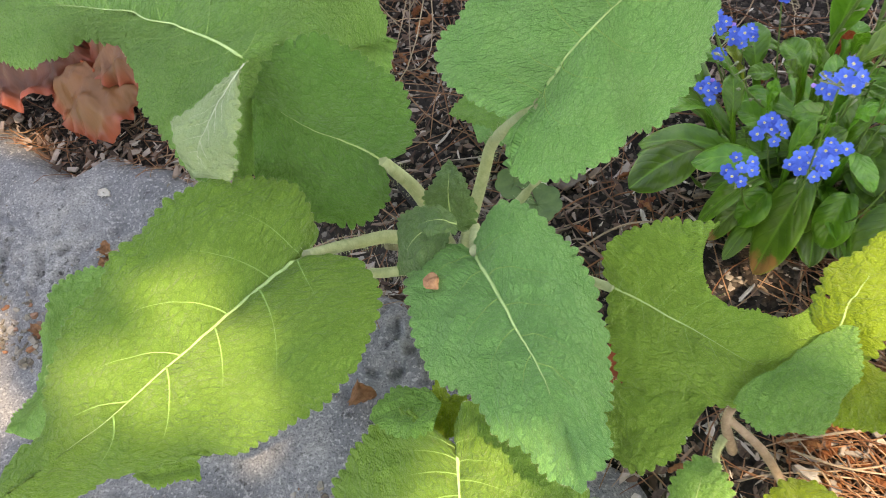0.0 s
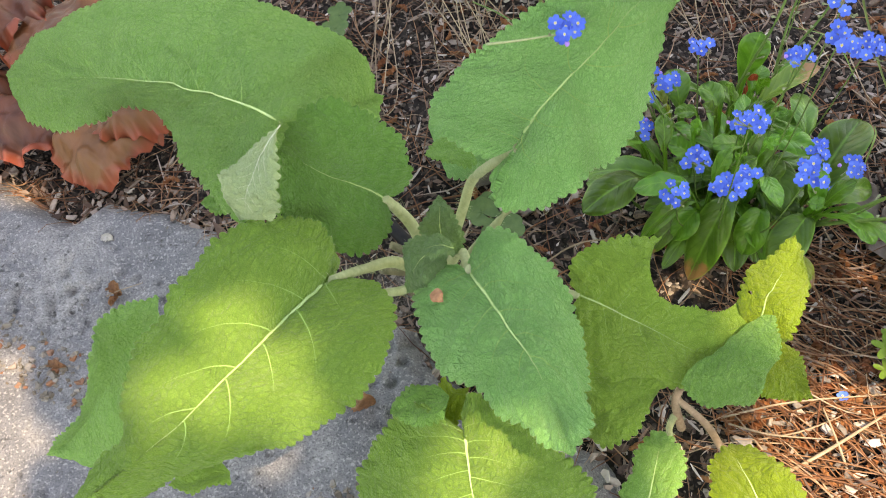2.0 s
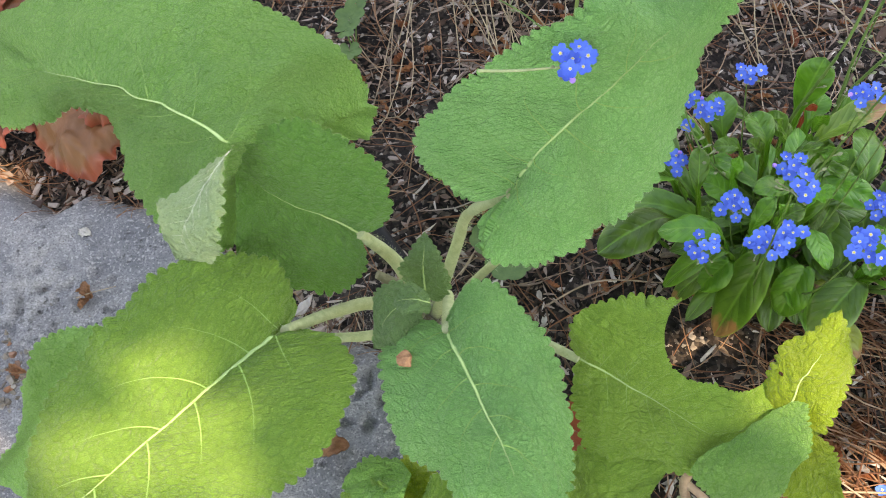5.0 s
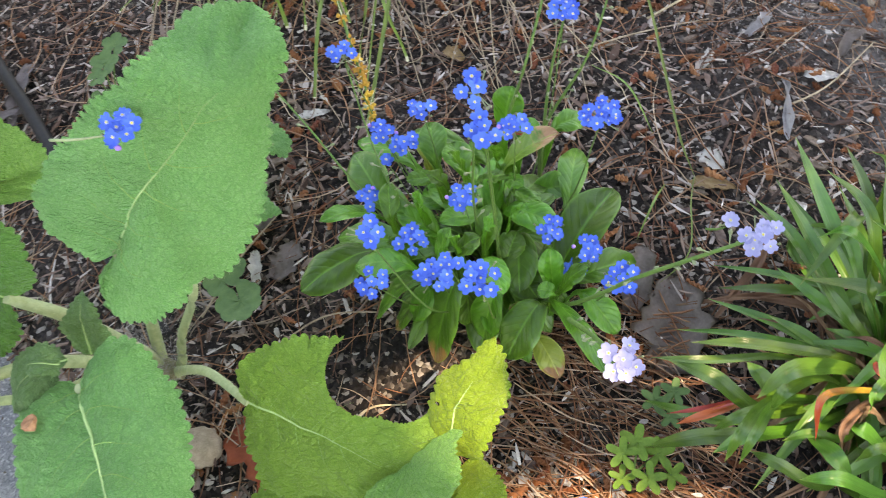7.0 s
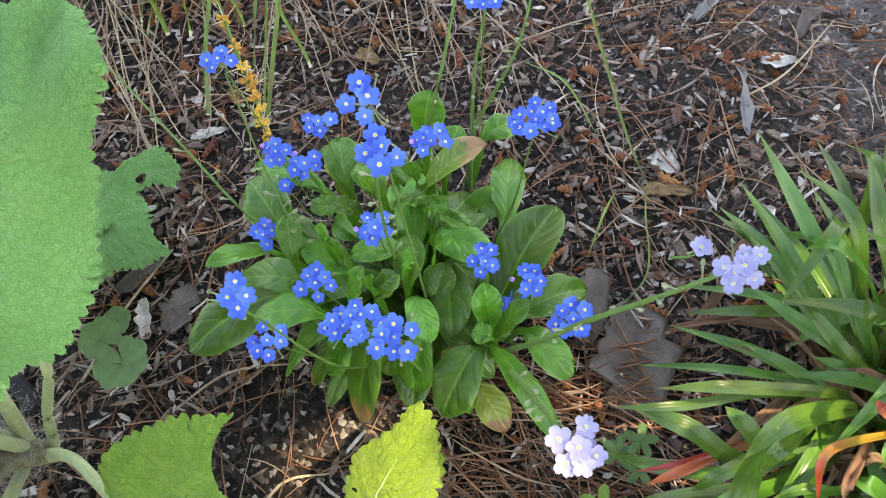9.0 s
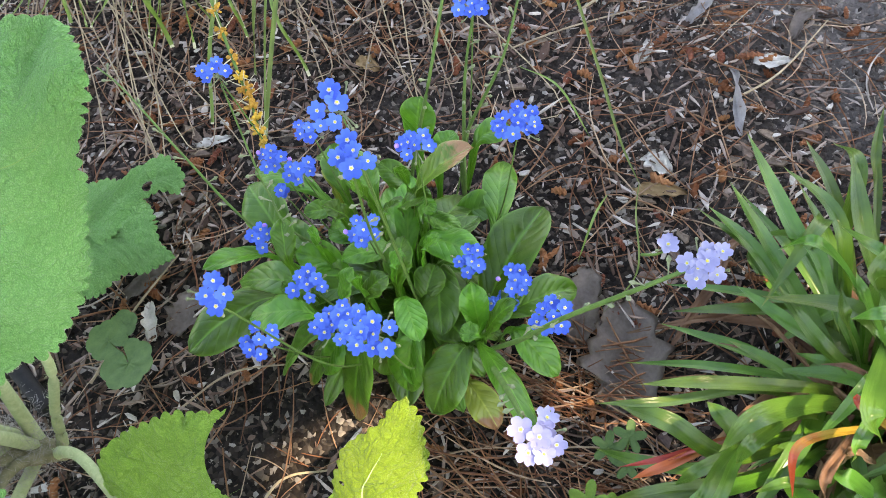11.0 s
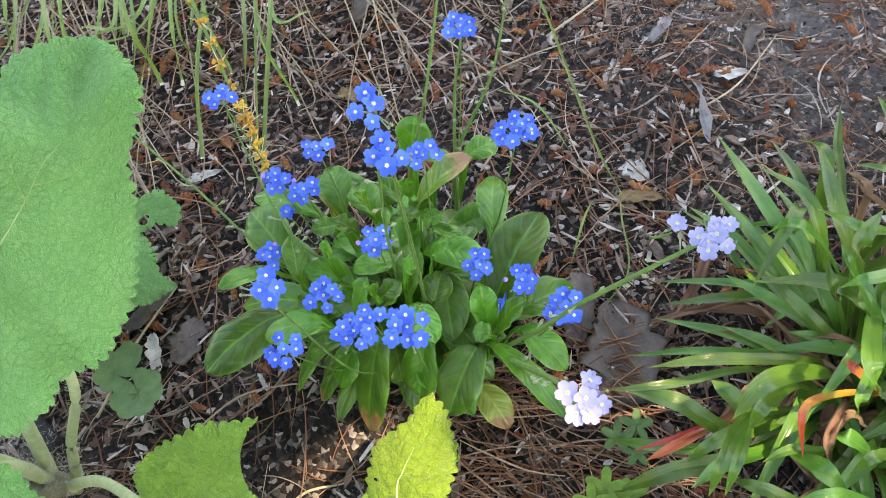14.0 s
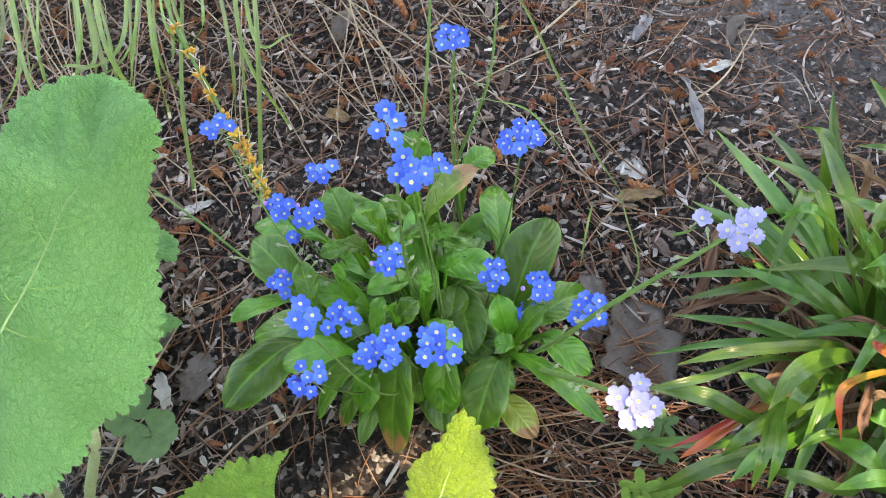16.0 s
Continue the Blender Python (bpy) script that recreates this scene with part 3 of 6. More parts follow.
chips(12500, (0.0009, 0.0038), M_CHIP, "shredded_bark", "shredded brown and grey bark fibres", "mulch", 0.45, (3.0, 8.5), 0.010, mulched, 1.6)
chips(4200, (0.0024, 0.0085), M_CHIP, "bark_mulch", "brown and grey bark mulch chips on soil", "mulch", where=mulched)
chips(1700, (0.0010, 0.0042), M_PALE, "pale_flakes", "pale grey bleached wood flakes", "mulch", 0.2, (1.0, 2.4), 0.006, bare)
dry = lambda x, y: bed(x, y) and x > 0.26 and y > 0.32 and noise.noise(Vector((x * 8, y * 8, 7.5))) + 1.6 * (x - 0.42) + 1.2 * (y - 0.45) > -0.02
chips(16000, (0.0009, 0.0032), M_DRY, "dry_soil_crumbs", "dry pale grey sandy soil crumbs", "soil", 0.7, (1.0, 1.5), 0.003, dry, 1.8)
needles(700, (0.03, 0.09), 0.0005, M_NEEDLE, "fine_needles", "thin dry needles over sandy soil", "pine needles", dry, None, 0.012)
curls(360, M_CONE, "cone_scales", "rusty orange curled cone pieces", "litter", bare)
sunny = lambda x, y: (x - 0.185) ** 2 + (y - 0.10) ** 2 < 0.075 ** 2 and in_bed(x, y)
curls(150, M_CONE, "cone_drift", "drift of rusty cone pieces and bark", "litter", sunny)
chips(420, (0.003, 0.010), M_PALE, "pale_chip_drift", "drift of pale wood chips", "mulch", 0.3, (1.0, 2.2), 0.008, sunny)
needles(2600, (0.03, 0.095), 0.00058, M_NEEDLE, "pine_needles", "dry brown pine needles on mulch", "pine needles", bed)
needles(330, (0.05, 0.11), 0.0007, M_NEEDLE, "needle_drift", "rusty drift of long dry needles", "pine needles",
        lambda x, y: 0.13 + 0.35 * max(0.0, y - 0.14) < x < 0.3 and 0.06 < y < 0.26, -0.55, 0.012)
needles(520, (0.015, 0.06), 0.0010, M_CHIP, "twig_litter", "short dry twigs on soil", "twigs", bed, None, 0.006, 0.2)
def in_hollow(x, y):
    """The pitted, gravelly hollows of the slab."""
    a, c = (x + 0.42) * 0.85 - (y - 0.245) * 0.5, (x + 0.42) * 0.5 + (y - 0.245) * 0.85
    d, e = x + 0.20, y - 0.085
    return slab_depth(x, y) > 0.0 and ((abs(a) < 0.085 and abs(c) < 0.022 + 0.012 * noise.noise(Vector((x * 40, y * 40, 0)))) or (abs(d) < 0.07 and abs(e - 0.25 * d) < 0.016 + 0.01 * noise.noise(Vector((x * 50, y * 50, 3)))))


chips(330, (0.0025, 0.0085), M_GRIT, "slab_gravel", "small gravel caught in slab hollows", "gravel", 0.65, (1.0, 1.5), 0.0008, in_hollow)
chips(260, (0.001, 0.0028), M_GRIT, "slab_grit", "fine grit scattered over the slab", "gravel", 0.6, (1.0, 1.6), 0.0003, lambda x, y: slab_depth(x, y) > 0.004)
edge_strip = lambda x, y: -0.012 < slab_depth(x, y) < 0.012 and x < 0.05
chips(420, (0.003, 0.012), M_CHIP, "edge_mulch", "mulch spilled along the slab edge", "mulch", 0.25, (1.2, 3.0), 0.004, edge_strip)
needles(90, (0.02, 0.06), 0.0005, M_NEEDLE, "edge_needles", "dry needles along the slab edge", "pine needles", edge_strip, None, 0.004)


def piece_mesh(name, build, material):
    verts, faces = build()
    me = bpy.data.meshes.new(name)
    me.from_pydata(verts, [], faces)
    me.materials.append(material)
    return me


def bark_shape(r):
    """A rough bark chip about its middle, 12 mm long."""
    k, l = 7, r.uniform(1.4, 2.8)
    ring = [(math.cos(6.283 * (i + r.uniform(-0.3, 0.3)) / k) * l * r.uniform(0.55, 1.2), math.sin(6.283 * (i + r.uniform(-0.3, 0.3)) / k) * r.uniform(0.4, 1.15)) for i in range(k)]
    verts, faces, s, bend = [], [], 0.0032, r.uniform(-0.0008, 0.0016)
    for up, f in ((-0.0007, 0.95), (0.0008, 0.85)):
        verts += [Vector((x * s * f, y * s * f, up + bend * (x / l) ** 2 + r.uniform(-0.0002, 0.0002))) for x, y in ring]
    faces += [[k + i for i in range(k)], [k - 1 - i for i in range(k)]] + [[i, (i + 1) % k, k + (i + 1) % k, k + i] for i in range(k)]
    return verts, faces


def cone_shape(r):
    """A curled scaly cone piece, 14 mm long."""
    verts, faces, m, k = [], [], 9, 6
    cv, rad = r.uniform(-0.45, 0.45), r.uniform(0.0018, 0.003)
    for i in range(m + 1):
        f = i / m
        rr = rad * (0.4 + 0.6 * math.sin(math.pi * min(1, f * 0.9 + 0.08))) * (1.22 if i % 2 else 0.74)
        for j in range(k):
            t = 6.283 * j / k + i * 0.5
            verts.append(Vector(((f - 0.5) * 0.014, cv * 0.014 * (f - 0.5) ** 2 * 2 + math.cos(t) * rr, math.sin(t) * rr)))
    for i in range(m):
        for j in range(k):
            faces.append([k * i + j, k * i + (j + 1) % k, k * i + k + (j + 1) % k, k * i + k + j])
    return verts, faces + [[k - 1 - j for j in range(k)], [k * m + j for j in range(k)]]


def strew(name, shapes, count, label, category, group, lift, size):
    """Countable loose pieces, each an object of its own on a shared mesh."""
    r, made = random.Random(count), 0
    while made < count:
        x, y = r.uniform(-0.05, 0.52), r.uniform(0.08, 0.62)
        if not bed(x, y) or sparse(x, y):
            continue
        made += 1
        ob = new(name, shapes[made % len(shapes)])
        s = r.uniform(*size)
        ob.matrix_basis = pose(x, y, support(x, y) + lift, r.gauss(0, 9), r.gauss(0, 9), r.uniform(0, 360)) @ Matrix.Scale(s, 4)
        tagged(ob, label, category, group)


piece_rng = random.Random(64)
strew("bark_chip", [piece_mesh("bark_chip", lambda: bark_shape(piece_rng), M_BARKPIECE) for _ in range(8)], 240, "coarse brown bark chip lying on mulch", "bark chip", "bark chips on the bed", 0.004, (0.7, 1.7))
strew("cone_piece", [piece_mesh("cone_piece", lambda: cone_shape(piece_rng), M_CONEPIECE) for _ in range(8)], 180, "rusty curled scaly cone piece on mulch", "cone piece", "cone pieces on the bed", 0.0045, (0.6, 1.25))
strew("pale_flake", [piece_mesh("pale_flake", lambda: bark_shape(piece_rng), M_WHITEPIECE) for _ in range(6)], 110, "small pale bleached wood flake on mulch", "wood flake", "pale flakes on the bed", 0.005, (0.4, 1.0))


def dry_leaf(name, pts, width, material, label, curl=0.25, seed=0, twist=0.0):
    """A single fallen leaf or flake along a short curve, curled across."""
    pts = [Vector((x, y, support(x, y) + h)) for x, y, h in pts]
    length = sum((b - a).length for a, b in zip(pts, pts[1:]))

    def surf(u, v):
        p, t = spline(pts, u), (spline(pts, min(1, u + 0.02)) - spline(pts, max(0, u - 0.02))).normalized()
        side = t.cross(Vector((0, 0, 1))).normalized()
        w = width * 0.5 * max(0.05, math.sin(math.pi * min(1, 0.12 + 0.86 * u)) ** 0.6) * (1 + 0.55 * noise.noise(Vector((u * 7, 3.0 if v > 0 else 6.0, seed))))
        if twist:
            side = (side * math.cos(twist * u * 3) + Vector((0, 0, 1)) * math.sin(twist * u * 3)).normalized()
        return p + side * (v * w) + Vector((0, 0, curl * w * v * v + 0.0025 * noise.noise(Vector((u * 6, v * 3, seed + 7)))))
    bm = bmesh.new()
    sheet(bm, surf, 18, 10, lambda u: width / 2, length)
    bmesh.ops.solidify(bm, geom=bm.faces[:], thickness=0.0007)
    ob = part(name, bm, material, None)
    return tagged(ob, label, "dry leaf")


dry_leaf("dry_leaf", [(0.318, 0.362, 0.004), (0.334, 0.358, 0.006), (0.352, 0.352, 0.004)], 0.011, M_TAN, "small tan dry leaf lying on mulch", seed=1)
dry_leaf("dry_leaf", [(0.275, 0.215, 0.004), (0.284, 0.25, 0.008), (0.292, 0.285, 0.006)], 0.046, M_GREYLEAF, "large grey-brown curled dead leaf on mulch", 0.35, 2)
dry_leaf("dry_leaf", [(0.257, 0.262, 0.004), (0.268, 0.29, 0.01), (0.276, 0.312, 0.006)], 0.022, M_GREYLEAF, "narrow grey dead leaf on mulch", 0.4, 3)
dry_leaf("dry_leaf", [(0.413, 0.445, 0.006), (0.405, 0.42, 0.012), (0.398, 0.385, 0.006)], 0.011, M_SILVER, "twisted silvery dry leaf on mulch", 0.5, 4, 1.1)
dry_leaf("dry_leaf", [(0.334, 0.388, 0.004), (0.339, 0.379, 0.006), (0.347, 0.370, 0.004)], 0.016, M_WHITE, "pale bleached flake on mulch", 0.2, 5)
dry_leaf("dry_leaf", [(0.428, 0.447, 0.004), (0.440, 0.442, 0.006), (0.455, 0.443, 0.004)], 0.012, M_WHITE, "white bleached flake on mulch", 0.3, 6)
dry_leaf("dry_leaf", [(0.350, 0.470, 0.004), (0.359, 0.478, 0.006), (0.364, 0.49, 0.004)], 0.009, M_WHITE, "white bleached flake on mulch", 0.3, 7)
dry_leaf("wood_chip", [(0.012, 0.480, 0.005), (0.026, 0.480, 0.006), (0.041, 0.480, 0.005)], 0.009, M_WHITE, "pale split wood chip on mulch", 0.1, 8)
dry_leaf("dry_leaf", [(-0.018, 0.322, 0.004), (-0.017, 0.337, 0.010), (-0.020, 0.352, 0.006)], 0.010, M_WHITE, "pale curled dry flake on mulch", 0.8, 9)
dry_leaf("dry_leaf", [(-0.005, 0.325, 0.003), (0.006, 0.34, 0.007), (0.012, 0.358, 0.004)], 0.022, M_GREYLEAF, "grey dead leaf on mulch", 0.3, 10)
dry_leaf("dry_leaf", [(0.144, 0.528, 0.004), (0.151, 0.522, 0.006), (0.160, 0.515, 0.004)], 0.013, M_TAN, "tan dry leaf fragment on mulch", 0.3, 11)
dry_leaf("dry_leaf", [(0.17, 0.60, 0.004), (0.185, 0.613, 0.009), (0.198, 0.628, 0.004)], 0.018, M_GREYLEAF, "folded grey-pink dead leaf on soil", 0.6, 12)
dry_leaf("dead_leaf", [(-0.03, 0.21, 0.004), (0.0, 0.185, 0.010), (0.035, 0.155, 0.006)], 0.04, M_REDLEAF, "orange-red dead leaf under green leaves", 0.25, 13)
dry_leaf("dry_leaf", [(-0.04, 0.36, 0.003), (-0.02, 0.372, 0.006), (0.0, 0.39, 0.004)], 0.014, M_GREYLEAF, "dark dead leaf on mulch", 0.4, 14)
dry_leaf("dry_leaf", [(0.395, 0.495, 0.004), (0.41, 0.505, 0.008), (0.42, 0.52, 0.004)], 0.010, M_SILVER, "silvery dry leaf on mulch", 0.5, 15)
dry_leaf("dry_leaf", [(0.46, 0.46, 0.004), (0.472, 0.475, 0.008), (0.49, 0.482, 0.004)], 0.010, M_GREYLEAF, "grey dry leaf on mulch", 0.5, 16)


dry_leaf("cone_flake", [(-0.356, 0.298, 0.002), (-0.349, 0.294, 0.006), (-0.343, 0.288, 0.003)], 0.010, M_CRUMBLE, "rusty cone flake lying on concrete", 0.8, 17)
dry_leaf("cone_flake", [(-0.352, 0.280, 0.002), (-0.348, 0.284, 0.004), (-0.346, 0.290, 0.002)], 0.007, M_CRUMBLE, "small rusty cone flake on concrete", 0.8, 18)
dry_leaf("white_flake", [(-0.368, 0.348, 0.001), (-0.362, 0.347, 0.002), (-0.357, 0.346, 0.001)], 0.008, M_WHITE, "small white flake stuck to concrete", 0.1, 19)
dry_leaf("cone_flake", [(-0.40, 0.235, 0.002), (-0.39, 0.231, 0.005), (-0.382, 0.229, 0.002)], 0.007, M_CRUMBLE, "rusty flake lying on concrete", 0.8, 20)
dry_leaf("cone_flake", [(-0.150, 0.168, 0.004), (-0.142, 0.166, 0.010), (-0.132, 0.168, 0.004)], 0.016, M_CRUMBLE, "rusty bark flake at slab edge", 0.6, 21)


def straw(pts, r):
    bm = bmesh.new()
    tube(bm, [(x, y, support(x, y) + h) for x, y, h in pts], [r, r * 0.9, r * 0.6], 6, 20)
    tagged(part("dry_straw", bm, M_STRAW, None), "pale dry straw lying on mulch", "straw")


straw([(-0.356, 0.289, 0.005), (-0.345, 0.291, 0.006), (-0.325, 0.297, 0.003)], 0.0005)
straw([(0.145, 0.085, 0.010), (0.18, 0.098, 0.014), (0.235, 0.122, 0.010)], 0.0014)
straw([(0.19, 0.085, 0.008), (0.187, 0.105, 0.014), (0.186, 0.128, 0.010)], 0.0010)
straw([(0.115, 0.130, 0.008), (0.165, 0.134, 0.014), (0.235, 0.132, 0.010)], 0.0009)
straw([(0.118, 0.124, 0.012), (0.145, 0.112, 0.016), (0.185, 0.105, 0.012)], 0.0008)
straw([(0.32, 0.53, 0.006), (0.36, 0.545, 0.010), (0.41, 0.575, 0.006)], 0.0011)
straw([(0.25, 0.505, 0.006), (0.31, 0.515, 0.010), (0.37, 0.52, 0.006)], 0.0008)
straw([(0.40, 0.415, 0.006), (0.44, 0.43, 0.010), (0.49, 0.47, 0.006)], 0.0009)
straw([(-0.06, 0.30, 0.006), (-0.03, 0.345, 0.012), (0.0, 0.385, 0.006)], 0.0011)
straw([(0.03, 0.155, 0.01), (0.06, 0.21, 0.006), (0.095, 0.215, 0.004)], 0.0011)
straw([(0.0, 0.27, 0.006), (0.04, 0.285, 0.012), (0.09, 0.282, 0.008)], 0.0008)


M_OLDBARK = plain("grey_bark_strip", (0.14, 0.125, 0.125), (0.27, 0.245, 0.25), 110.0, 0.85, 0.8, 0.0012)


dry_leaf("bark_strip", [(-0.275, 0.515, 0.006), (-0.255, 0.521, 0.010), (-0.222, 0.528, 0.006)], 0.010, M_OLDBARK, "grey weathered bark strip on mulch", 0.5, 22)
dry_leaf("bark_strip", [(-0.245, 0.585, 0.006), (-0.247, 0.545, 0.012), (-0.250, 0.505, 0.006)], 0.015, M_OLDBARK, "broad grey weathered bark strip on mulch", 0.4, 23)
dry_leaf("bark_strip", [(-0.268, 0.50, 0.004), (-0.25, 0.485, 0.008), (-0.235, 0.475, 0.004)], 0.009, M_OLDBARK, "short grey weathered bark strip on mulch", 0.6, 24)


def hose():
    bm = bmesh.new()
    tube(bm, [(-0.40, 0.80, 0.012), (-0.285, 0.604, 0.012), (-0.235, 0.527, 0.013), (-0.195, 0.462, 0.014), (-0.128, 0.347, 0.012), (-0.085, 0.285, 0.008)], [0.0058] * 6, 14, 50)
    tagged(part("irrigation_hose", bm, M_PIPE, None), "thin black rubber irrigation hose on mulch", "hose")


hose()


def seed_case():
    bm = bmesh.new()
    bmesh.ops.create_icosphere(bm, subdivisions=3, radius=0.014)
    for v in bm.verts:
        n = v.co.normalized()
        v.co *= 1 + 0.16 * noise.noise(n * 3) + 0.07 * abs(math.sin(5 * math.atan2(n.y, n.x)))
        v.co.z *= 0.8
    for f in bm.faces:
        f.smooth = True
    ob = part("seed_case", bm, M_BALL, None)
    ob.location = (-0.052, 0.198, 0.008)
    tagged(ob, "wrinkled dry brown seed case on soil", "seed case")


seed_case()


# ---- felted sage plant ----
salvia = thing("sage_plant", "large sage plant with felted scalloped green leaves", "plant", at=(-0.08, 0.258, 0.0))


def under(ob, parent):
    ob.parent = parent
    ob.matrix_parent_inverse = parent.matrix_basis.inverted()
    return ob


def salvia_leaf(rib, left, right, mat=None, seed=0, name="leaf", label="", vein_count=5, tip_open=False, skip=0, ribbed=True, bites=(), rib_scale=1.0, vein_scale=1.0):
    """A wrinkled leaf with a scalloped rim along a midrib (mm). left, right: how far the rim lies out, along and up from each midrib point."""
    ribs = [Vector(p) / 1000 for p in rib]
    n = len(ribs)
    edges = {}
    for sign, table in ((-1, left), (1, right)):
        out = []
        for i, (w, s, l) in enumerate(table):
            t = (ribs[min(i + 1, n - 1)] - ribs[max(i - 1, 0)]).normalized()
            side = t.cross(Vector((0, 0, 1))).normalized()
            out.append(ribs[i] + side * (w / 1000) + t * (s / 1000) + side.cross(t) * (l / 1000))
        edges[sign] = out
    length = sum((b - a).length for a, b in zip(ribs, ribs[1:]))
    wide = max((edges[s][i] - ribs[i]).length for s in (-1, 1) for i in range(n))
    run = {}
    for s in (-1, 1):
        at, total, before = [0.0], 0.0, spline(edges[s], 0.0)
        for k in range(1, 121):
            here = spline(edges[s], k / 120)
            total += (here - before).length
            at.append(total)
            before = here
        run[s] = at
    pitch = 0.0056 if length > 0.05 else 0.0042
    teeth = {s: run[s][-1] / pitch for s in (-1, 1)}
    start, gap, sweep = (0.12 if skip else 0.03), 0.76 / (vein_count + 0.6), 0.34

    def along(s, u):
        k = min(119, int(u * 120))
        return run[s][k] + (run[s][k + 1] - run[s][k]) * (u * 120 - k)

    def surf(u, v, rim=True):
        c, s = spline(ribs, u), (1 if v >= 0 else -1)
        e = spline(edges[s], u)
        a = abs(v)
        out = e - c
        w = out.length
        t = (spline(ribs, min(1, u + 0.01)) - spline(ribs, max(0, u - 0.01))).normalized()
        up = t.cross(out).normalized() * s if w > 1e-5 else Vector((0, 0, 1))
        if up.z < 0:
            up = -up
        p = c + out * a
        arch = 0.06 * w * (4 * a * (1 - a)) - 0.0008 * math.exp(-(a * w / 0.003) ** 2)
        q = Vector((u * length * 1000, v * w * 1000, seed * 13.7))
        lump = 0.0030 * noise.noise(q / 22) + 0.0014 * noise.noise(q / 7) + 0.0006 * noise.noise(q / 2.6)
        pleat = math.sin(math.pi * ((u - sweep * a ** 1.12 - start) / gap - (0.3 if s > 0 else 0.0))) ** 2
        arch += 0.0015 * min(1, w / 0.03) * (pleat - 0.6) * min(1, a * 4) * (1 - 0.5 * a)
        p += up * (arch + lump * min(1, w / 0.01) - 0.002 * a ** 8 * min(1, w / 0.01))
        if rim and a > 0.7 and w > 1e-4:
            d = along(s, u)
            f = (a - 0.7) / 0.3
            way = d / pitch + 0.35 * noise.noise(Vector((d * 60, s, seed)))
            lobe = abs(math.sin(math.pi * way)) ** 0.55
            deep = 0.62 + 0.75 * noise.noise(Vector((math.floor(way) * 0.37, s * 2.0, seed)))
            big = noise.noise(Vector((d * 62, s + 4.0, seed)))
            rim_way = (spline(edges[s], min(1, u + 0.012)) - spline(edges[s], max(0, u - 0.012))).normalized()
            outward = out.normalized()
            square = outward - rim_way * outward.dot(rim_way)
            outward = square.normalized() if square.length > 0.25 else outward
            p += outward * (((lobe - 0.62) * 0.0050 * deep * (pitch / 0.0056) + big * 0.0030) * f * f * min(1, w / 0.006))
            p += up * (0.0024 * noise.noise(Vector((d * 85, s * 3.0, seed))) * f)
        return p
    nu, nv = max(70, int(max(length, run[1][-1], run[-1][-1]) / 0.0008)), max(18, 2 * int(wide / 0.0019))
    bm = bmesh.new()
    sheet(bm, surf, nu, nv, lambda u: max(0.002, (spline(edges[1], u) - spline(edges[-1], u)).length / 2), length, [(Vector(c) / 1000, r / 1000) for *c, r in bites])
    for vert in [v for v in bm.verts if not v.link_faces]:
        bm.verts.remove(vert)
    blade = under(part(name, bm, mat, None, label), salvia)
    if length > 0.05:
        h = random.Random(seed)
        bm = bmesh.new()
        for s in (-1, 1):
            for _ in range(int(teeth[s] * 16)):
                u = h.uniform(0.02, 0.985)
                p, q = surf(u, s), surf(min(1, u + 0.004), s)
                d = (p - surf(u, s * 0.9)).normalized() + Vector((h.gauss(0, 0.3), h.gauss(0, 0.3), h.uniform(-0.1, 0.5)))
                e = p + d.normalized() * h.uniform(0.0004, 0.0012)
                t = (q - p).normalized() * 0.00005
                bm.faces.new([bm.verts.new(p - t), bm.verts.new(p + t), bm.verts.new(e)])
        if not any(bites):
            under(part("hair_fringe", bm, M_HAIR, None, "fine pale hairs along the rim"), salvia)
        else:
            bm.free()
    if not ribbed:
        return blade
    bm = bmesh.new()
    u0, u1 = (0.0, 0.74) if not tip_open else (0.0, 0.8)
    if skip:
        u0 = 0.1
    w0 = min(0.0013, 0.009 * length + 0.0003) * rib_scale
    tube(bm, [surf(u0 + (u1 - u0) * k / 24, 0.0) + Vector((0, 0, 0.0004)) for k in range(25)], [w0, w0 * 0.74, w0 * 0.5, w0 * 0.3, w0 * 0.08], 8, 60, 0.55)
    under(part("midrib", bm, M_VEIN if name == "leaf" else M_VEIN_PALE, None, "pale raised midrib"), salvia)
    for s in (-1, 1):
        for k in range(vein_count if length > 0.085 or name != "leaf" else 0):
            g = random.Random(seed * 31 + k + (7 if s > 0 else 0))
            a0 = start + gap * (k + (0.3 if s > 0 else 0.0))
            if a0 < u0:
                continue
            reach = g.uniform(0.5, 0.78) * (1 - 0.07 * k)
            pts = []
            for i in range(13):
                f = reach * i / 12
                pts.append(surf(min(0.985, a0 + sweep * f ** 1.12), s * f) + Vector((0, 0, 0.00035)))
            bm = bmesh.new()
            tube(bm, pts, [w0 * 0.34 * vein_scale, w0 * 0.25 * vein_scale, w0 * 0.18 * vein_scale, w0 * 0.11 * vein_scale, w0 * 0.02], 6, 30, 0.6)
            under(part("vein", bm, M_VEIN_SIDE if name == "leaf" else M_VEIN_PALE, None), salvia)
    return blade


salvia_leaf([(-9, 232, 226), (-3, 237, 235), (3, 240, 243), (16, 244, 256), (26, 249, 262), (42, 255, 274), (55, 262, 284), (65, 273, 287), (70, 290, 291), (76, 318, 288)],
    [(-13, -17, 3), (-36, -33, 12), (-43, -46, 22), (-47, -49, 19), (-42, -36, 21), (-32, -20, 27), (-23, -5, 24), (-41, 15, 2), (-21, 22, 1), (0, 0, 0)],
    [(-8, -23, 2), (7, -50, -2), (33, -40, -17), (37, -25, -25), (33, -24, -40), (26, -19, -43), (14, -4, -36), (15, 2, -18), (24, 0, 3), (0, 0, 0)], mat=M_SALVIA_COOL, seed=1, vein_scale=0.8)
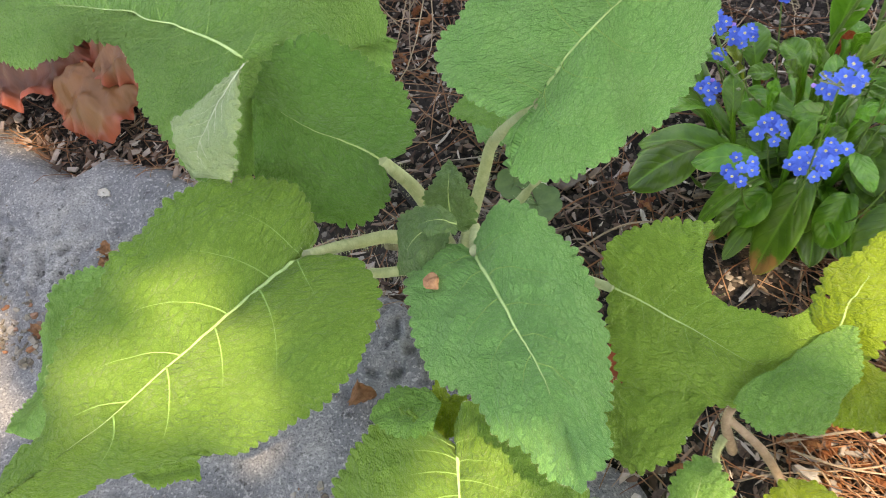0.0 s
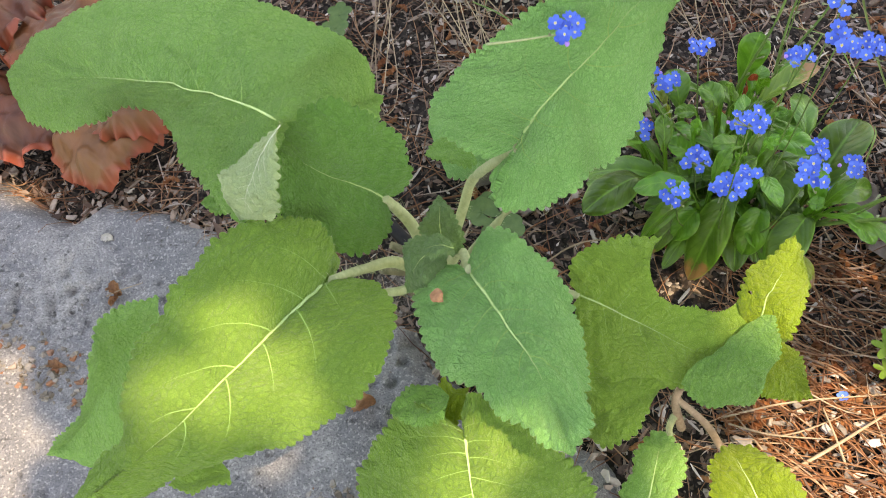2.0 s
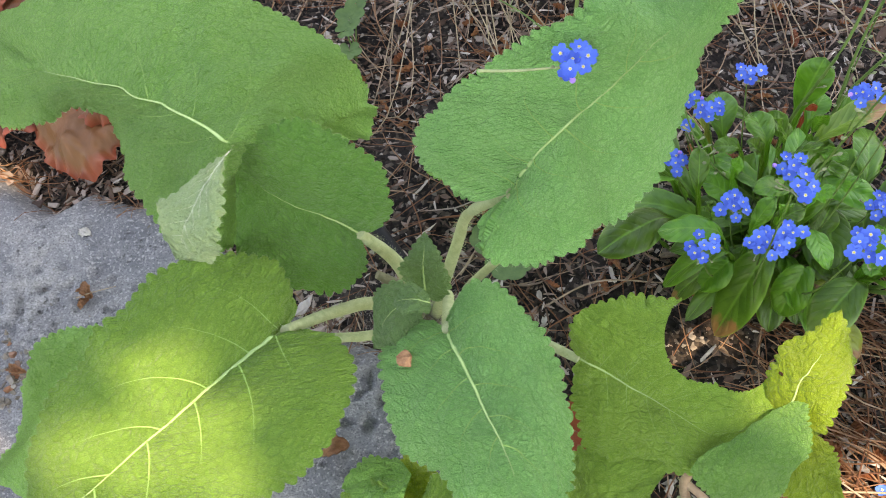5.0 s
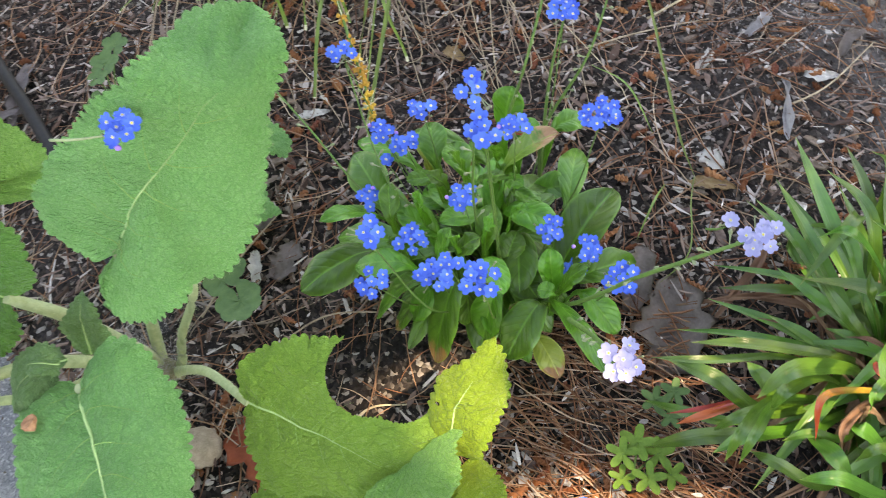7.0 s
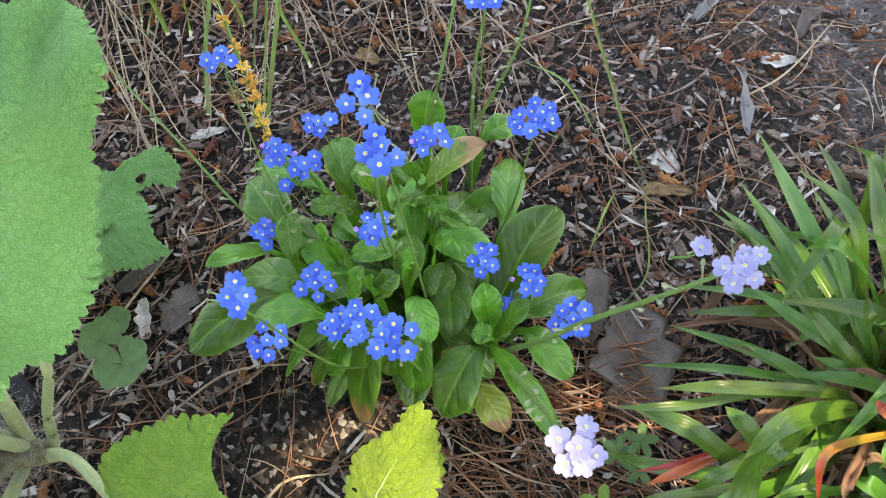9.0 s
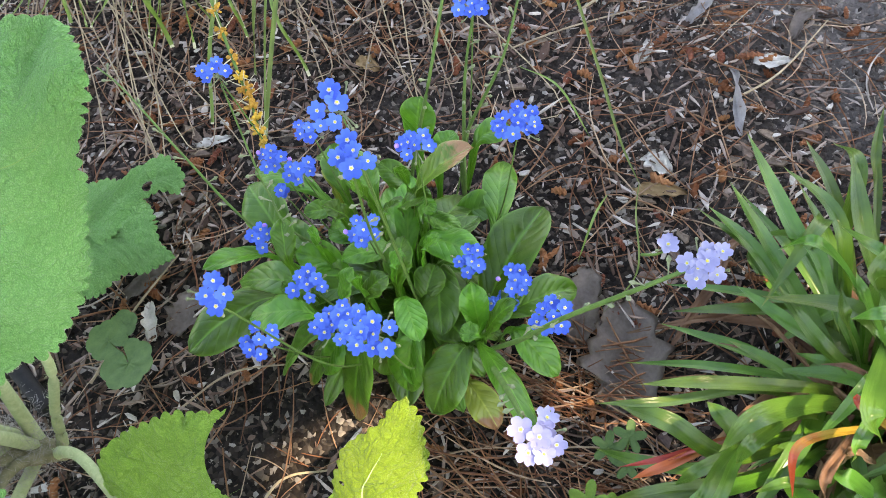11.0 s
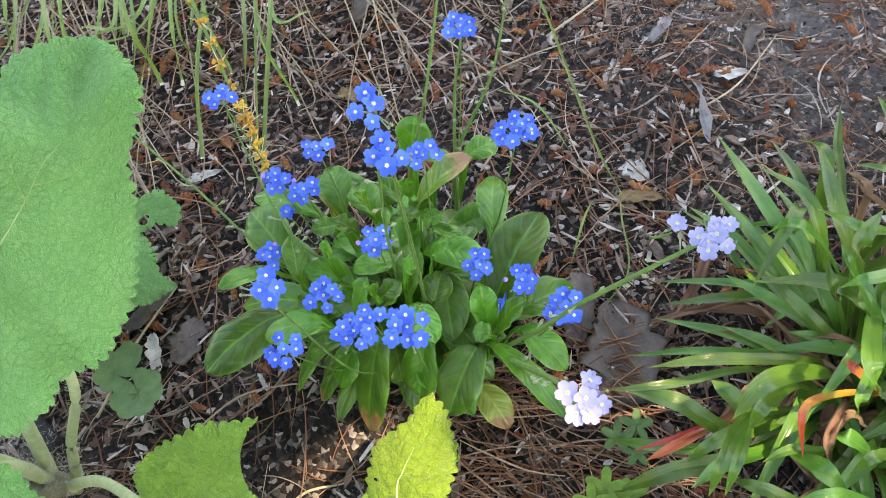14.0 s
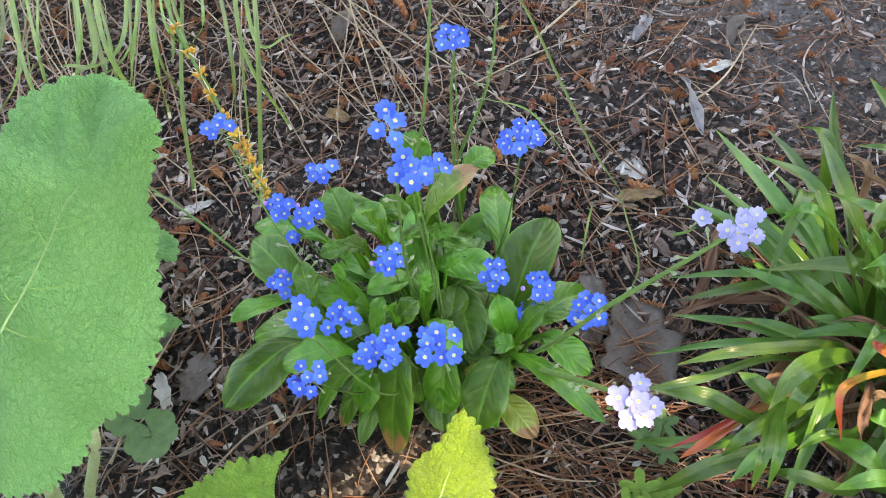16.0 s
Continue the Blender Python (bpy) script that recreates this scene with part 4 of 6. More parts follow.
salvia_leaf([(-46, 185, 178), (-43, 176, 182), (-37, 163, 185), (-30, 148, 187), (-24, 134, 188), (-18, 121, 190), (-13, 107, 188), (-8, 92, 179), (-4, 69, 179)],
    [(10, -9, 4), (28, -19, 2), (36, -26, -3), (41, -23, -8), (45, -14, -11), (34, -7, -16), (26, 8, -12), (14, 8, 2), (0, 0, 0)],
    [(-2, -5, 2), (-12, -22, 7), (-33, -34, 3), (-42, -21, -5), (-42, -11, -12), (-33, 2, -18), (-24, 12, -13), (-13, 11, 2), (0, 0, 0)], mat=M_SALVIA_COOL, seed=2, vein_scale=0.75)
salvia_leaf([(-123, 181, 196), (-129, 173, 202), (-141, 161, 205), (-154, 148, 207), (-167, 133, 209), (-181, 120, 210), (-196, 104, 211), (-211, 92, 210), (-227, 82, 208), (-245, 74, 202), (-269, 67, 187)],
    [(3, -10, 7), (11, -25, 12), (33, -38, 17), (50, -31, 23), (53, -21, 22), (46, -4, 18), (42, 2, 11), (28, 5, 4), (18, 1, -1), (13, 2, 1), (0, 0, 0)],
    [(-6, -7, 1), (-21, -26, -1), (-37, -39, -10), (-50, -37, -16), (-55, -27, -20), (-51, -24, -20), (-38, -22, -30), (-21, -19, -27), (-8, -9, -28), (-5, 0, -26), (0, 0, 0)], mat=M_SALVIA_MID, seed=3)
salvia_leaf([(-60, 100, 146), (-60, 93, 146), (-60, 85, 143), (-60, 73, 139), (-60, 58, 129), (-62, 42, 111), (-63, 22, 71)],
    [(7, -4, 2), (23, -24, 6), (42, -26, -7), (63, -14, -23), (72, 2, -25), (60, 14, -16), (0, 0, 0)],
    [(0, -11, 7), (-8, -25, 6), (-30, -19, -4), (-52, -7, -13), (-67, -3, -21), (-60, 10, -17), (0, 0, 0)], mat=M_SALVIA_MID, seed=4, vein_scale=0.7)
# the fold's shade on this leaf is put into its darker green
salvia_leaf([(-92, 238, 185), (-99, 240, 192), (-110, 241, 201), (-122, 242, 211), (-133, 245, 222), (-144, 248, 233)],
    [(5, -8, 4), (14, -16, 20), (24, -14, 30), (26, 0, 37), (23, 10, 32), (9, 9, 15)],
    [(-4, -7, -3), (-16, -24, -13), (-23, -32, -31), (-27, -31, -37), (-27, -29, -33), (-31, -22, -20)], mat=M_SALVIA_SHADED, seed=5, tip_open=True)
salvia_leaf([(-134, 286, 191), (-136, 249, 256), (-149, 256, 262), (-165, 267, 261), (-185, 279, 258), (-208, 292, 255), (-238, 308, 247), (-267, 324, 237), (-300, 341, 223), (-327, 353, 212), (-352, 372, 197)],
    [(-31, -49, 15), (6, -131, 52), (101, -3, -53), (96, 23, -34), (91, 33, -17), (92, 58, -13), (79, 66, -4), (57, 61, 7), (35, 42, 9), (18, 27, 8), (0, 0, 0)],
    [(20, 23, -46), (12, -8, -58), (-42, 14, -33), (-33, 27, -26), (-15, 27, -25), (-8, 22, -21), (-12, 10, -15), (-23, -6, -17), (-28, -8, -18), (-20, -5, -13), (0, 0, 0)], mat=M_SALVIA, seed=6, skip=1, rib_scale=0.75, vein_scale=0.7)
salvia_leaf([(-133, 238, 267), (-144, 228, 261), (-149, 214, 259), (-154, 203, 255), (-158, 198, 248), (-161, 196, 246)],
    [(0, -2, 0), (8, 0, -1), (16, -3, -2), (25, -4, -4), (18, -1, 0), (0, 0, 0)],
    [(0, 4, 0), (-12, 4, 0), (-16, 7, 2), (-19, 0, 2), (-14, -6, -2), (0, 0, 0)], mat=M_SALVIA_UNDER, seed=7, rib_scale=0.55, vein_count=6, name="folded_lobe", label="pale folded leaf underside with raised veins")
salvia_leaf([(21, 187, 119), (28, 184, 116), (38, 179, 112), (48, 173, 108), (58, 168, 104), (69, 162, 99), (84, 153, 93), (100, 146, 87), (113, 145, 85)],
    [(-2, -6, 1), (-13, -22, 7), (-31, -25, 15), (-43, -19, 21), (-51, -9, 25), (-48, -1, 24), (-41, 6, 21), (-32, 13, 19), (-23, 26, 15)],
    [(4, -2, -2), (16, -4, -8), (26, -5, -13), (39, -2, -19), (36, 3, -18), (31, 5, -15), (26, 2, -13), (20, -12, -11), (18, -21, -12)], mat=M_SALVIA_LIGHT, seed=8, tip_open=True, rib_scale=0.7, vein_scale=0.6, bites=[(90, 196, 120, 24), (108, 189, 114, 21), (77, 142, 86, 2)])
salvia_leaf([(106, 150, 97), (109, 138, 102), (114, 128, 98), (117, 121, 90), (120, 114, 80)],
    [(-33, -4, 10), (-28, 1, 17), (-21, -4, 12), (-12, -5, 5), (0, 0, 0)],
    [(33, 5, -11), (31, 4, -22), (24, 12, -13), (12, 9, -4), (0, 0, 0)], mat=M_SALVIA, seed=9, ribbed=False)
salvia_leaf([(127, 154, 93), (131, 161, 102), (137, 171, 116), (148, 186, 118), (163, 209, 122)],
    [(-11, 6, -6), (-16, 3, -3), (-18, 4, -2), (-14, 1, 0), (0, 0, 0)],
    [(17, 2, 0), (21, -3, 3), (22, 4, -12), (17, 11, -11), (0, 0, 0)], mat=M_SALVIA_SUNLIT, seed=10, bites=[(126, 175, 115, 2), (139, 135, 112, 1)])
salvia_leaf([(134, 147, 88), (140, 138, 88), (148, 129, 78), (159, 116, 72)],
    [(10, 2, -1), (22, 4, -2), (15, 5, 0), (0, 0, 0)],
    [(-12, 1, 2), (-13, 3, 3), (-9, 3, 3), (0, 0, 0)], mat=M_SALVIA_SUNLIT, seed=11, ribbed=False)
salvia_leaf([(64, 131, 84), (44, 125, 82), (25, 120, 81), (16, 117, 80), (6, 119, 81)],
    [(5, -2, 1), (17, -5, 5), (26, -4, 7), (25, 1, 7), (0, 0, 0)],
    [(-4, 7, -1), (-16, 3, -4), (-20, 1, -6), (-14, 0, -4), (0, 0, 0)], mat=M_SALVIA_LIGHT, seed=12, ribbed=False)
salvia_leaf([(41, 56, 39), (48, 72, 43), (55, 89, 49), (60, 102, 53), (63, 112, 56)],
    [(-10, -7, 1), (-17, -10, 2), (-15, -2, 2), (-11, 1, 1), (0, 0, 0)],
    [(11, 2, -1), (18, 8, -2), (18, 10, -2), (10, 6, -1), (0, 0, 0)], mat=M_SALVIA, seed=13, vein_count=3)
salvia_leaf([(130, 26, 45), (118, 54, 45), (112, 77, 45), (109, 92, 45), (111, 100, 45)],
    [(-20, 11, 0), (-25, 16, 0), (-20, 13, 0), (-9, 6, 0), (0, 0, 0)],
    [(21, 0, 0), (28, -13, 0), (28, -4, 0), (19, -1, 0), (0, 0, 0)], mat=M_SALVIA_SUNLIT, seed=14, vein_count=4)
salvia_leaf([(-238, 183, 160), (-263, 178, 148), (-281, 162, 138), (-305, 150, 114), (-325, 142, 96), (-351, 138, 81)],
    [(14, -9, 11), (23, 0, 14), (17, -9, 9), (5, 4, 4), (4, 9, 5), (0, 0, 0)],
    [(-21, 16, -16), (-30, 20, -22), (-32, 22, -18), (-31, 12, -18), (-19, 2, -14), (0, 0, 0)], mat=M_SALVIA, seed=15, ribbed=False)
salvia_leaf([(-225, 115, 70), (-240, 113, 70), (-255, 110, 70), (-268, 111, 70)],
    [(11, 7, 0), (13, 6, 0), (7, 7, 0), (0, 0, 0)],
    [(-8, 0, 0), (-6, 4, 0), (-6, -2, 0), (0, 0, 0)], mat=M_SALVIA_LIGHT, seed=16, ribbed=False)
salvia_leaf([(-66, 118, 155), (-82, 117, 155), (-93, 114, 155), (-101, 112, 155)],
    [(9, 6, 0), (12, 2, 0), (8, 2, 0), (0, 0, 0)],
    [(-11, 4, 0), (-14, 4, 0), (-4, 4, 0), (0, 0, 0)], mat=M_SALVIA, seed=17, ribbed=False)
salvia_leaf([(-62, 122, 150), (-67, 119, 135), (-70, 110, 130), (-70, 105, 130)],
    [(14, 0, 1), (11, 1, 2), (7, -1, 0), (0, 0, 0)],
    [(-1, -4, -9), (-8, -4, -5), (-5, -1, 0), (0, 0, 0)], mat=M_SALVIA_SUNLIT, seed=18, ribbed=False)
salvia_leaf([(-62, 216, 146), (-62, 226, 160), (-60, 236, 167), (-60, 247, 168)],
    [(-11, 4, -2), (-13, 2, 0), (-8, 0, 0), (0, 0, 0)],
    [(9, -2, 1), (14, -3, 0), (9, -2, -1), (0, 0, 0)], mat=M_SALVIA_YOUNG, seed=19, vein_count=3)
salvia_leaf([(-54, 200, 180), (-68, 198, 180), (-77, 187, 184), (-84, 177, 174)],
    [(9, 6, 0), (17, -1, 0), (14, -7, -2), (0, 0, 0)],
    [(-7, 5, 0), (-14, 1, 0), (-12, 6, 1), (0, 0, 0)], mat=M_SALVIA_YOUNG, seed=20, vein_count=3)
salvia_leaf([(-52, 194, 190), (-59, 193, 196), (-67, 194, 194), (-72, 194, 190)],
    [(9, 1, -1), (9, 3, -1), (6, 1, 1), (0, 0, 0)],
    [(-6, 1, 0), (-8, -1, 0), (-6, -1, -1), (0, 0, 0)], mat=M_SALVIA_YOUNG, seed=21, vein_count=2)
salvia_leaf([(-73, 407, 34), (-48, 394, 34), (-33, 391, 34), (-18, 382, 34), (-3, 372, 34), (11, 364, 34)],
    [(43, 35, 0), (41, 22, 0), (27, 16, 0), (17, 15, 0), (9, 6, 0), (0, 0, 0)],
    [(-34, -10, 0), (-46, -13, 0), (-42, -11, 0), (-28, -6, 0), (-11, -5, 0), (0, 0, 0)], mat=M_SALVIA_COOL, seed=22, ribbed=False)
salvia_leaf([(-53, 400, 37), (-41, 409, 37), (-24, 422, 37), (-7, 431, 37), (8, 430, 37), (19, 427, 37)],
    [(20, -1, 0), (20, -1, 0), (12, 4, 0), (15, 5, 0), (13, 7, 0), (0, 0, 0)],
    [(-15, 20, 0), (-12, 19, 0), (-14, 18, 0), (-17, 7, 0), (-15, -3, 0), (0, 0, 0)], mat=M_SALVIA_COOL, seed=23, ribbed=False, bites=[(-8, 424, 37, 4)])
salvia_leaf([(-37, 343, 85), (-52, 344, 85), (-65, 342, 85), (-74, 341, 85)],
    [(13, 0, 0), (13, 1, 0), (8, 1, 0), (0, 0, 0)],
    [(-16, -4, 0), (-17, -5, 0), (-10, -2, 0), (0, 0, 0)], mat=M_SALVIA, seed=24, ribbed=False)
salvia_leaf([(-218, 298, 120), (-228, 300, 120), (-238, 301, 120)],
    [(10, -2, 0), (11, 0, 0), (0, 0, 0)],
    [(-10, -3, 0), (-9, -2, 0), (0, 0, 0)], mat=M_SALVIA, seed=25, ribbed=False)


def stalk(pts, r, hairs=0, mat=None):
    bm = bmesh.new()
    tube(bm, pts, r, 10, 24)
    ob = under(part("leaf_stalk", bm, mat or M_STALK, None, "brownish hairy stem" if mat else "pale hairy leaf stalk"), salvia)
    if hairs:
        h = random.Random(hairs)
        bm = bmesh.new()
        P = [Vector(p) for p in pts]
        for _ in range(260):
            u, a = h.random(), h.uniform(0, 6.283)
            p = spline(P, u)
            d = Vector((math.cos(a), math.sin(a) * 0.7, math.sin(a))).normalized()
            root, end = p + d * r[0] * 0.8, p + d * (r[0] + h.uniform(0.001, 0.0028))
            s = Vector((0.00007, 0.00007, 0))
            bm.faces.new([bm.verts.new(root - s), bm.verts.new(root + s), bm.verts.new(end)])
        under(part("hair_fringe", bm, M_HAIR, None), salvia)
    return ob


CROWN = (-0.078, 0.256, 0.022)
stalk([CROWN, (-0.081, 0.246, 0.130), (-0.092, 0.238, 0.186)], [0.0064, 0.0042, 0.0032], 1)
stalk([CROWN, (-0.048, 0.263, 0.120), (-0.036, 0.261, 0.160), (-0.0085, 0.232, 0.225)], [0.0045, 0.0036, 0.0032, 0.003], 2)
stalk([CROWN, (-0.092, 0.222, 0.130), (-0.109, 0.202, 0.165), (-0.122, 0.178, 0.200)], [0.0045, 0.004, 0.0032, 0.0028], 3)
stalk([CROWN, (-0.083, 0.234, 0.080), (-0.095, 0.207, 0.120), (-0.14, 0.2, 0.135)], [0.0042, 0.0036, 0.003, 0.0026], 4)
stalk([CROWN, (-0.054, 0.230, 0.120), (-0.045, 0.183, 0.181)], [0.0042, 0.0036, 0.003], 5)
stalk([(-0.07, 0.25, 0.02), (-0.055, 0.244, 0.04), (-0.020, 0.224, 0.080), (0.021, 0.187, 0.118)], [0.004, 0.0036, 0.003, 0.0026], 6)
stalk([(-0.07, 0.255, 0.02), (-0.061, 0.254, 0.03), (-0.049, 0.261, 0.060), (-0.012, 0.2585, 0.130), (0.008, 0.257, 0.205)], [0.0038, 0.0034, 0.0028, 0.0024], 7)
stalk([CROWN, (-0.07, 0.18, 0.08), (-0.06, 0.13, 0.145)], [0.004, 0.0032, 0.0028], 8)
stalk([(0.085, 0.125, 0.01), (0.078, 0.133, 0.05), (0.085, 0.14, 0.075)], [0.0032, 0.0028, 0.0024], 9, M_PINKSTALK)
stalk([(0.111, 0.107, 0.004), (0.098, 0.12, 0.03), (0.078, 0.134, 0.052)], [0.0030, 0.0026, 0.0022], 10, M_PINKSTALK)
stalk([(0.111, 0.100, 0.004), (0.12, 0.095, 0.02), (0.125, 0.085, 0.04)], [0.0024, 0.002, 0.0018], 11)
stalk([(0.078, 0.128, 0.03), (0.072, 0.118, 0.035), (0.069, 0.105, 0.05)], [0.0026, 0.0022, 0.002], 12)


def crown_tuft():
    """The hairy heart of the plant: broad old leaf bases and a tuft of grey hairs."""
    heart = Vector((-0.066, 0.252, 0.03))
    for k, (e, r) in enumerate([((-0.104, 0.262, 0.088), 0.0058), ((-0.112, 0.240, 0.092), 0.0062), ((-0.092, 0.226, 0.075), 0.0058), ((-0.078, 0.222, 0.062), 0.0052)]):
        e = Vector(e)
        bm = bmesh.new()
        tube(bm, [heart + Vector((0, 0, -0.012)), heart.lerp(e, 0.5) + Vector((0, 0, 0.008)), e], [r, r * 0.85, r * 0.55], 10, 20, 0.7)
        under(part("leaf_base", bm, M_OLDSTALK, None, "broad brownish hairy leaf base"), salvia)
    h = random.Random(88)
    bm = bmesh.new()
    for _ in range(2600):
        root = heart + Vector((h.gauss(-0.018, 0.016), h.gauss(-0.006, 0.013), h.uniform(0.006, 0.042)))
        d = Vector((h.gauss(-0.3, 0.7), h.gauss(0, 0.7), h.uniform(0.1, 1.0))).normalized()
        side = d.cross(Vector((0.3, 0.5, 0.8))).normalized() * 0.00013
        e = root + d * h.uniform(0.003, 0.009)
        bm.faces.new([bm.verts.new(root - side), bm.verts.new(root + side), bm.verts.new(e)])
    under(part("hair_tuft", bm, M_GREYHAIR, None, "tuft of fine grey hairs"), salvia)


crown_tuft()


def crumb():
    bm = bmesh.new()
    bmesh.ops.create_icosphere(bm, subdivisions=2, radius=0.0042)
    for v in bm.verts:
        v.co *= 1 + 0.5 * noise.noise(v.co * 420)
        v.co.z *= 0.6
    ob = part("bark_crumb", bm, M_CRUMBLE, None)
    ob.location = (-0.0648, 0.166, 0.187)
    tagged(ob, "small rusty crumb lying on leaf", "litter")


crumb()


# ---- forget-me-not ----
myosotis = thing("forget_me_not", "blue forget-me-not clump with glossy green leaves", "plant", at=(0.165, 0.305, 0.0))
CENTRE = Vector((0.165, 0.305, 0.01))


def myosotis_leaf(base, tip, width, tint=0):
    """A spoon-shaped leaf; its stalk runs back to the crown of the clump."""
    b, t = Vector(base), Vector(tip)
    length = (t - b).length
    r = random.Random(int(base[0] * 5000 + tip[1] * 9000))
    flat = (t - b).normalized()
    root = b - Vector((flat.x, flat.y, 0)) * (0.22 * length) + (CENTRE - b) * 0.12
    root.z = max(0.004, b.z * 0.35)
    mid = (b + t) / 2 + Vector((0, 0, 0.14 * length))
    pts = [root, b, mid, t]
    full = (root - b).length + length
    ub = 1 / 3
    fold, twist, curl = r.uniform(0.15, 0.55), r.uniform(-0.4, 0.4), r.uniform(0.15, 0.5)

    def surf(u, v):
        p, tg = spline(pts, u), (spline(pts, min(1, u + 0.02)) - spline(pts, max(0, u - 0.02))).normalized()
        side = tg.cross(Vector((0, 0, 1))).normalized()
        up = side.cross(tg)
        side = (side + up * twist).normalized()
        x = (u - ub) / (1 - ub)
        w = 0.0022 + max(0, u - 0.12) * 0.006 if x < 0 else 0
        if x >= -0.1:
            k = max(0.0, min(1.0, (x + 0.1) / 1.1))
            w = max(w * 0.9, width * 0.57 * math.sin(math.pi * k ** 1.3) ** 0.62) if k < 1 else 0.0
        a = abs(v)
        z = fold * w * a * 1.2 - curl * w * a * a * a + 0.0016 * noise.noise(Vector((u * 7, v * 2 + 9, width * 900))) * (0.3 + a)
        z += 0.0005 * math.sin(u * 26 - a * 5) * a - 0.004 * curl * max(0.0, u - 0.75) ** 2 * 16
        return p + side * (v * w) + up * z
    bm = bmesh.new()
    sheet(bm, surf, 30, 12, lambda u: width / 2, full)
    under(part("leaf", bm, M_MYO[tint], None, ("", "green leaf with dry tip", "green leaf with brown withered tip", "yellowing withered leaf", "red leaf")[tint]), myosotis)


leaf_rng = random.Random(9)


def filler_leaves(count):
    """The lower leaves of the clump, all round its crown."""
    for k in range(count):
        a = 2 * math.pi * (k * 0.382) + leaf_rng.uniform(-0.3, 0.3)
        r0, r1 = leaf_rng.uniform(0.008, 0.03), leaf_rng.uniform(0.045, 0.088)
        z = leaf_rng.uniform(0.018, 0.06)
        d = Vector((math.cos(a), math.sin(a), 0))
        p, q = CENTRE + d * r0, CENTRE + d * r1
        myosotis_leaf((p.x, p.y, z), (q.x, q.y, max(0.01, z + leaf_rng.uniform(-0.03, 0.02))), leaf_rng.uniform(0.014, 0.024))


def flower_mesh(petal):
    """Five round petals round a white ring and a yellow eye; 8 mm across."""
    bm = bmesh.new()
    for k in range(5):
        a0 = 2 * math.pi * k / 5
        d, s = Vector((math.cos(a0), math.sin(a0), 0)), Vector((-math.sin(a0), math.cos(a0), 0))
        rows = []
        for i in range(7):
            f = i / 6
            w = 0.00178 * math.sqrt(max(0.05, 1 - ((f - 0.56) / 0.5) ** 2))
            rows.append([bm.verts.new(d * (0.0005 + 0.0037 * f) + s * (w * v) + Vector((0, 0, 0.0013 * f * f - 0.0005 * f ** 3 + 0.0009 * v * v * f - 0.0003 * f ** 4 + k % 2 * 0.00012))) for v in (-1, -0.5, 0, 0.5, 1)])
        for r0, r1 in zip(rows, rows[1:]):
            for j in range(4):
                bm.faces.new((r0[j], r0[j + 1], r1[j + 1], r1[j])).smooth = True
    for radius, z, slot, n in ((0.00100, 0.00062, 1, 10), (0.00052, 0.00085, 2, 8)):
        ring = [bm.verts.new((radius * (1 if slot == 2 or j % 2 else 0.75) * math.cos(2 * math.pi * j / n), radius * (1 if slot == 2 or j % 2 else 0.75) * math.sin(2 * math.pi * j / n), z)) for j in range(n)]
        low = [bm.verts.new((v.co.x * 0.9, v.co.y * 0.9, 0.0)) for v in ring]
        f = bm.faces.new(ring)
        f.material_index = slot
        for j in range(n):
            bm.faces.new((ring[j], low[j], low[(j + 1) % n], ring[(j + 1) % n])).material_index = slot
    me = bpy.data.meshes.new("flower")
    bm.to_mesh(me)
    bm.free()
    for m in (petal, M_RING, M_EYE):
        me.materials.append(m)
    return me


FLOWER = {False: flower_mesh(M_PETAL), True: flower_mesh(M_PETAL_PALE)}
TOWARDS = Vector((0.02, -0.33, 0.9)).normalized()
head_rng = random.Random(5)


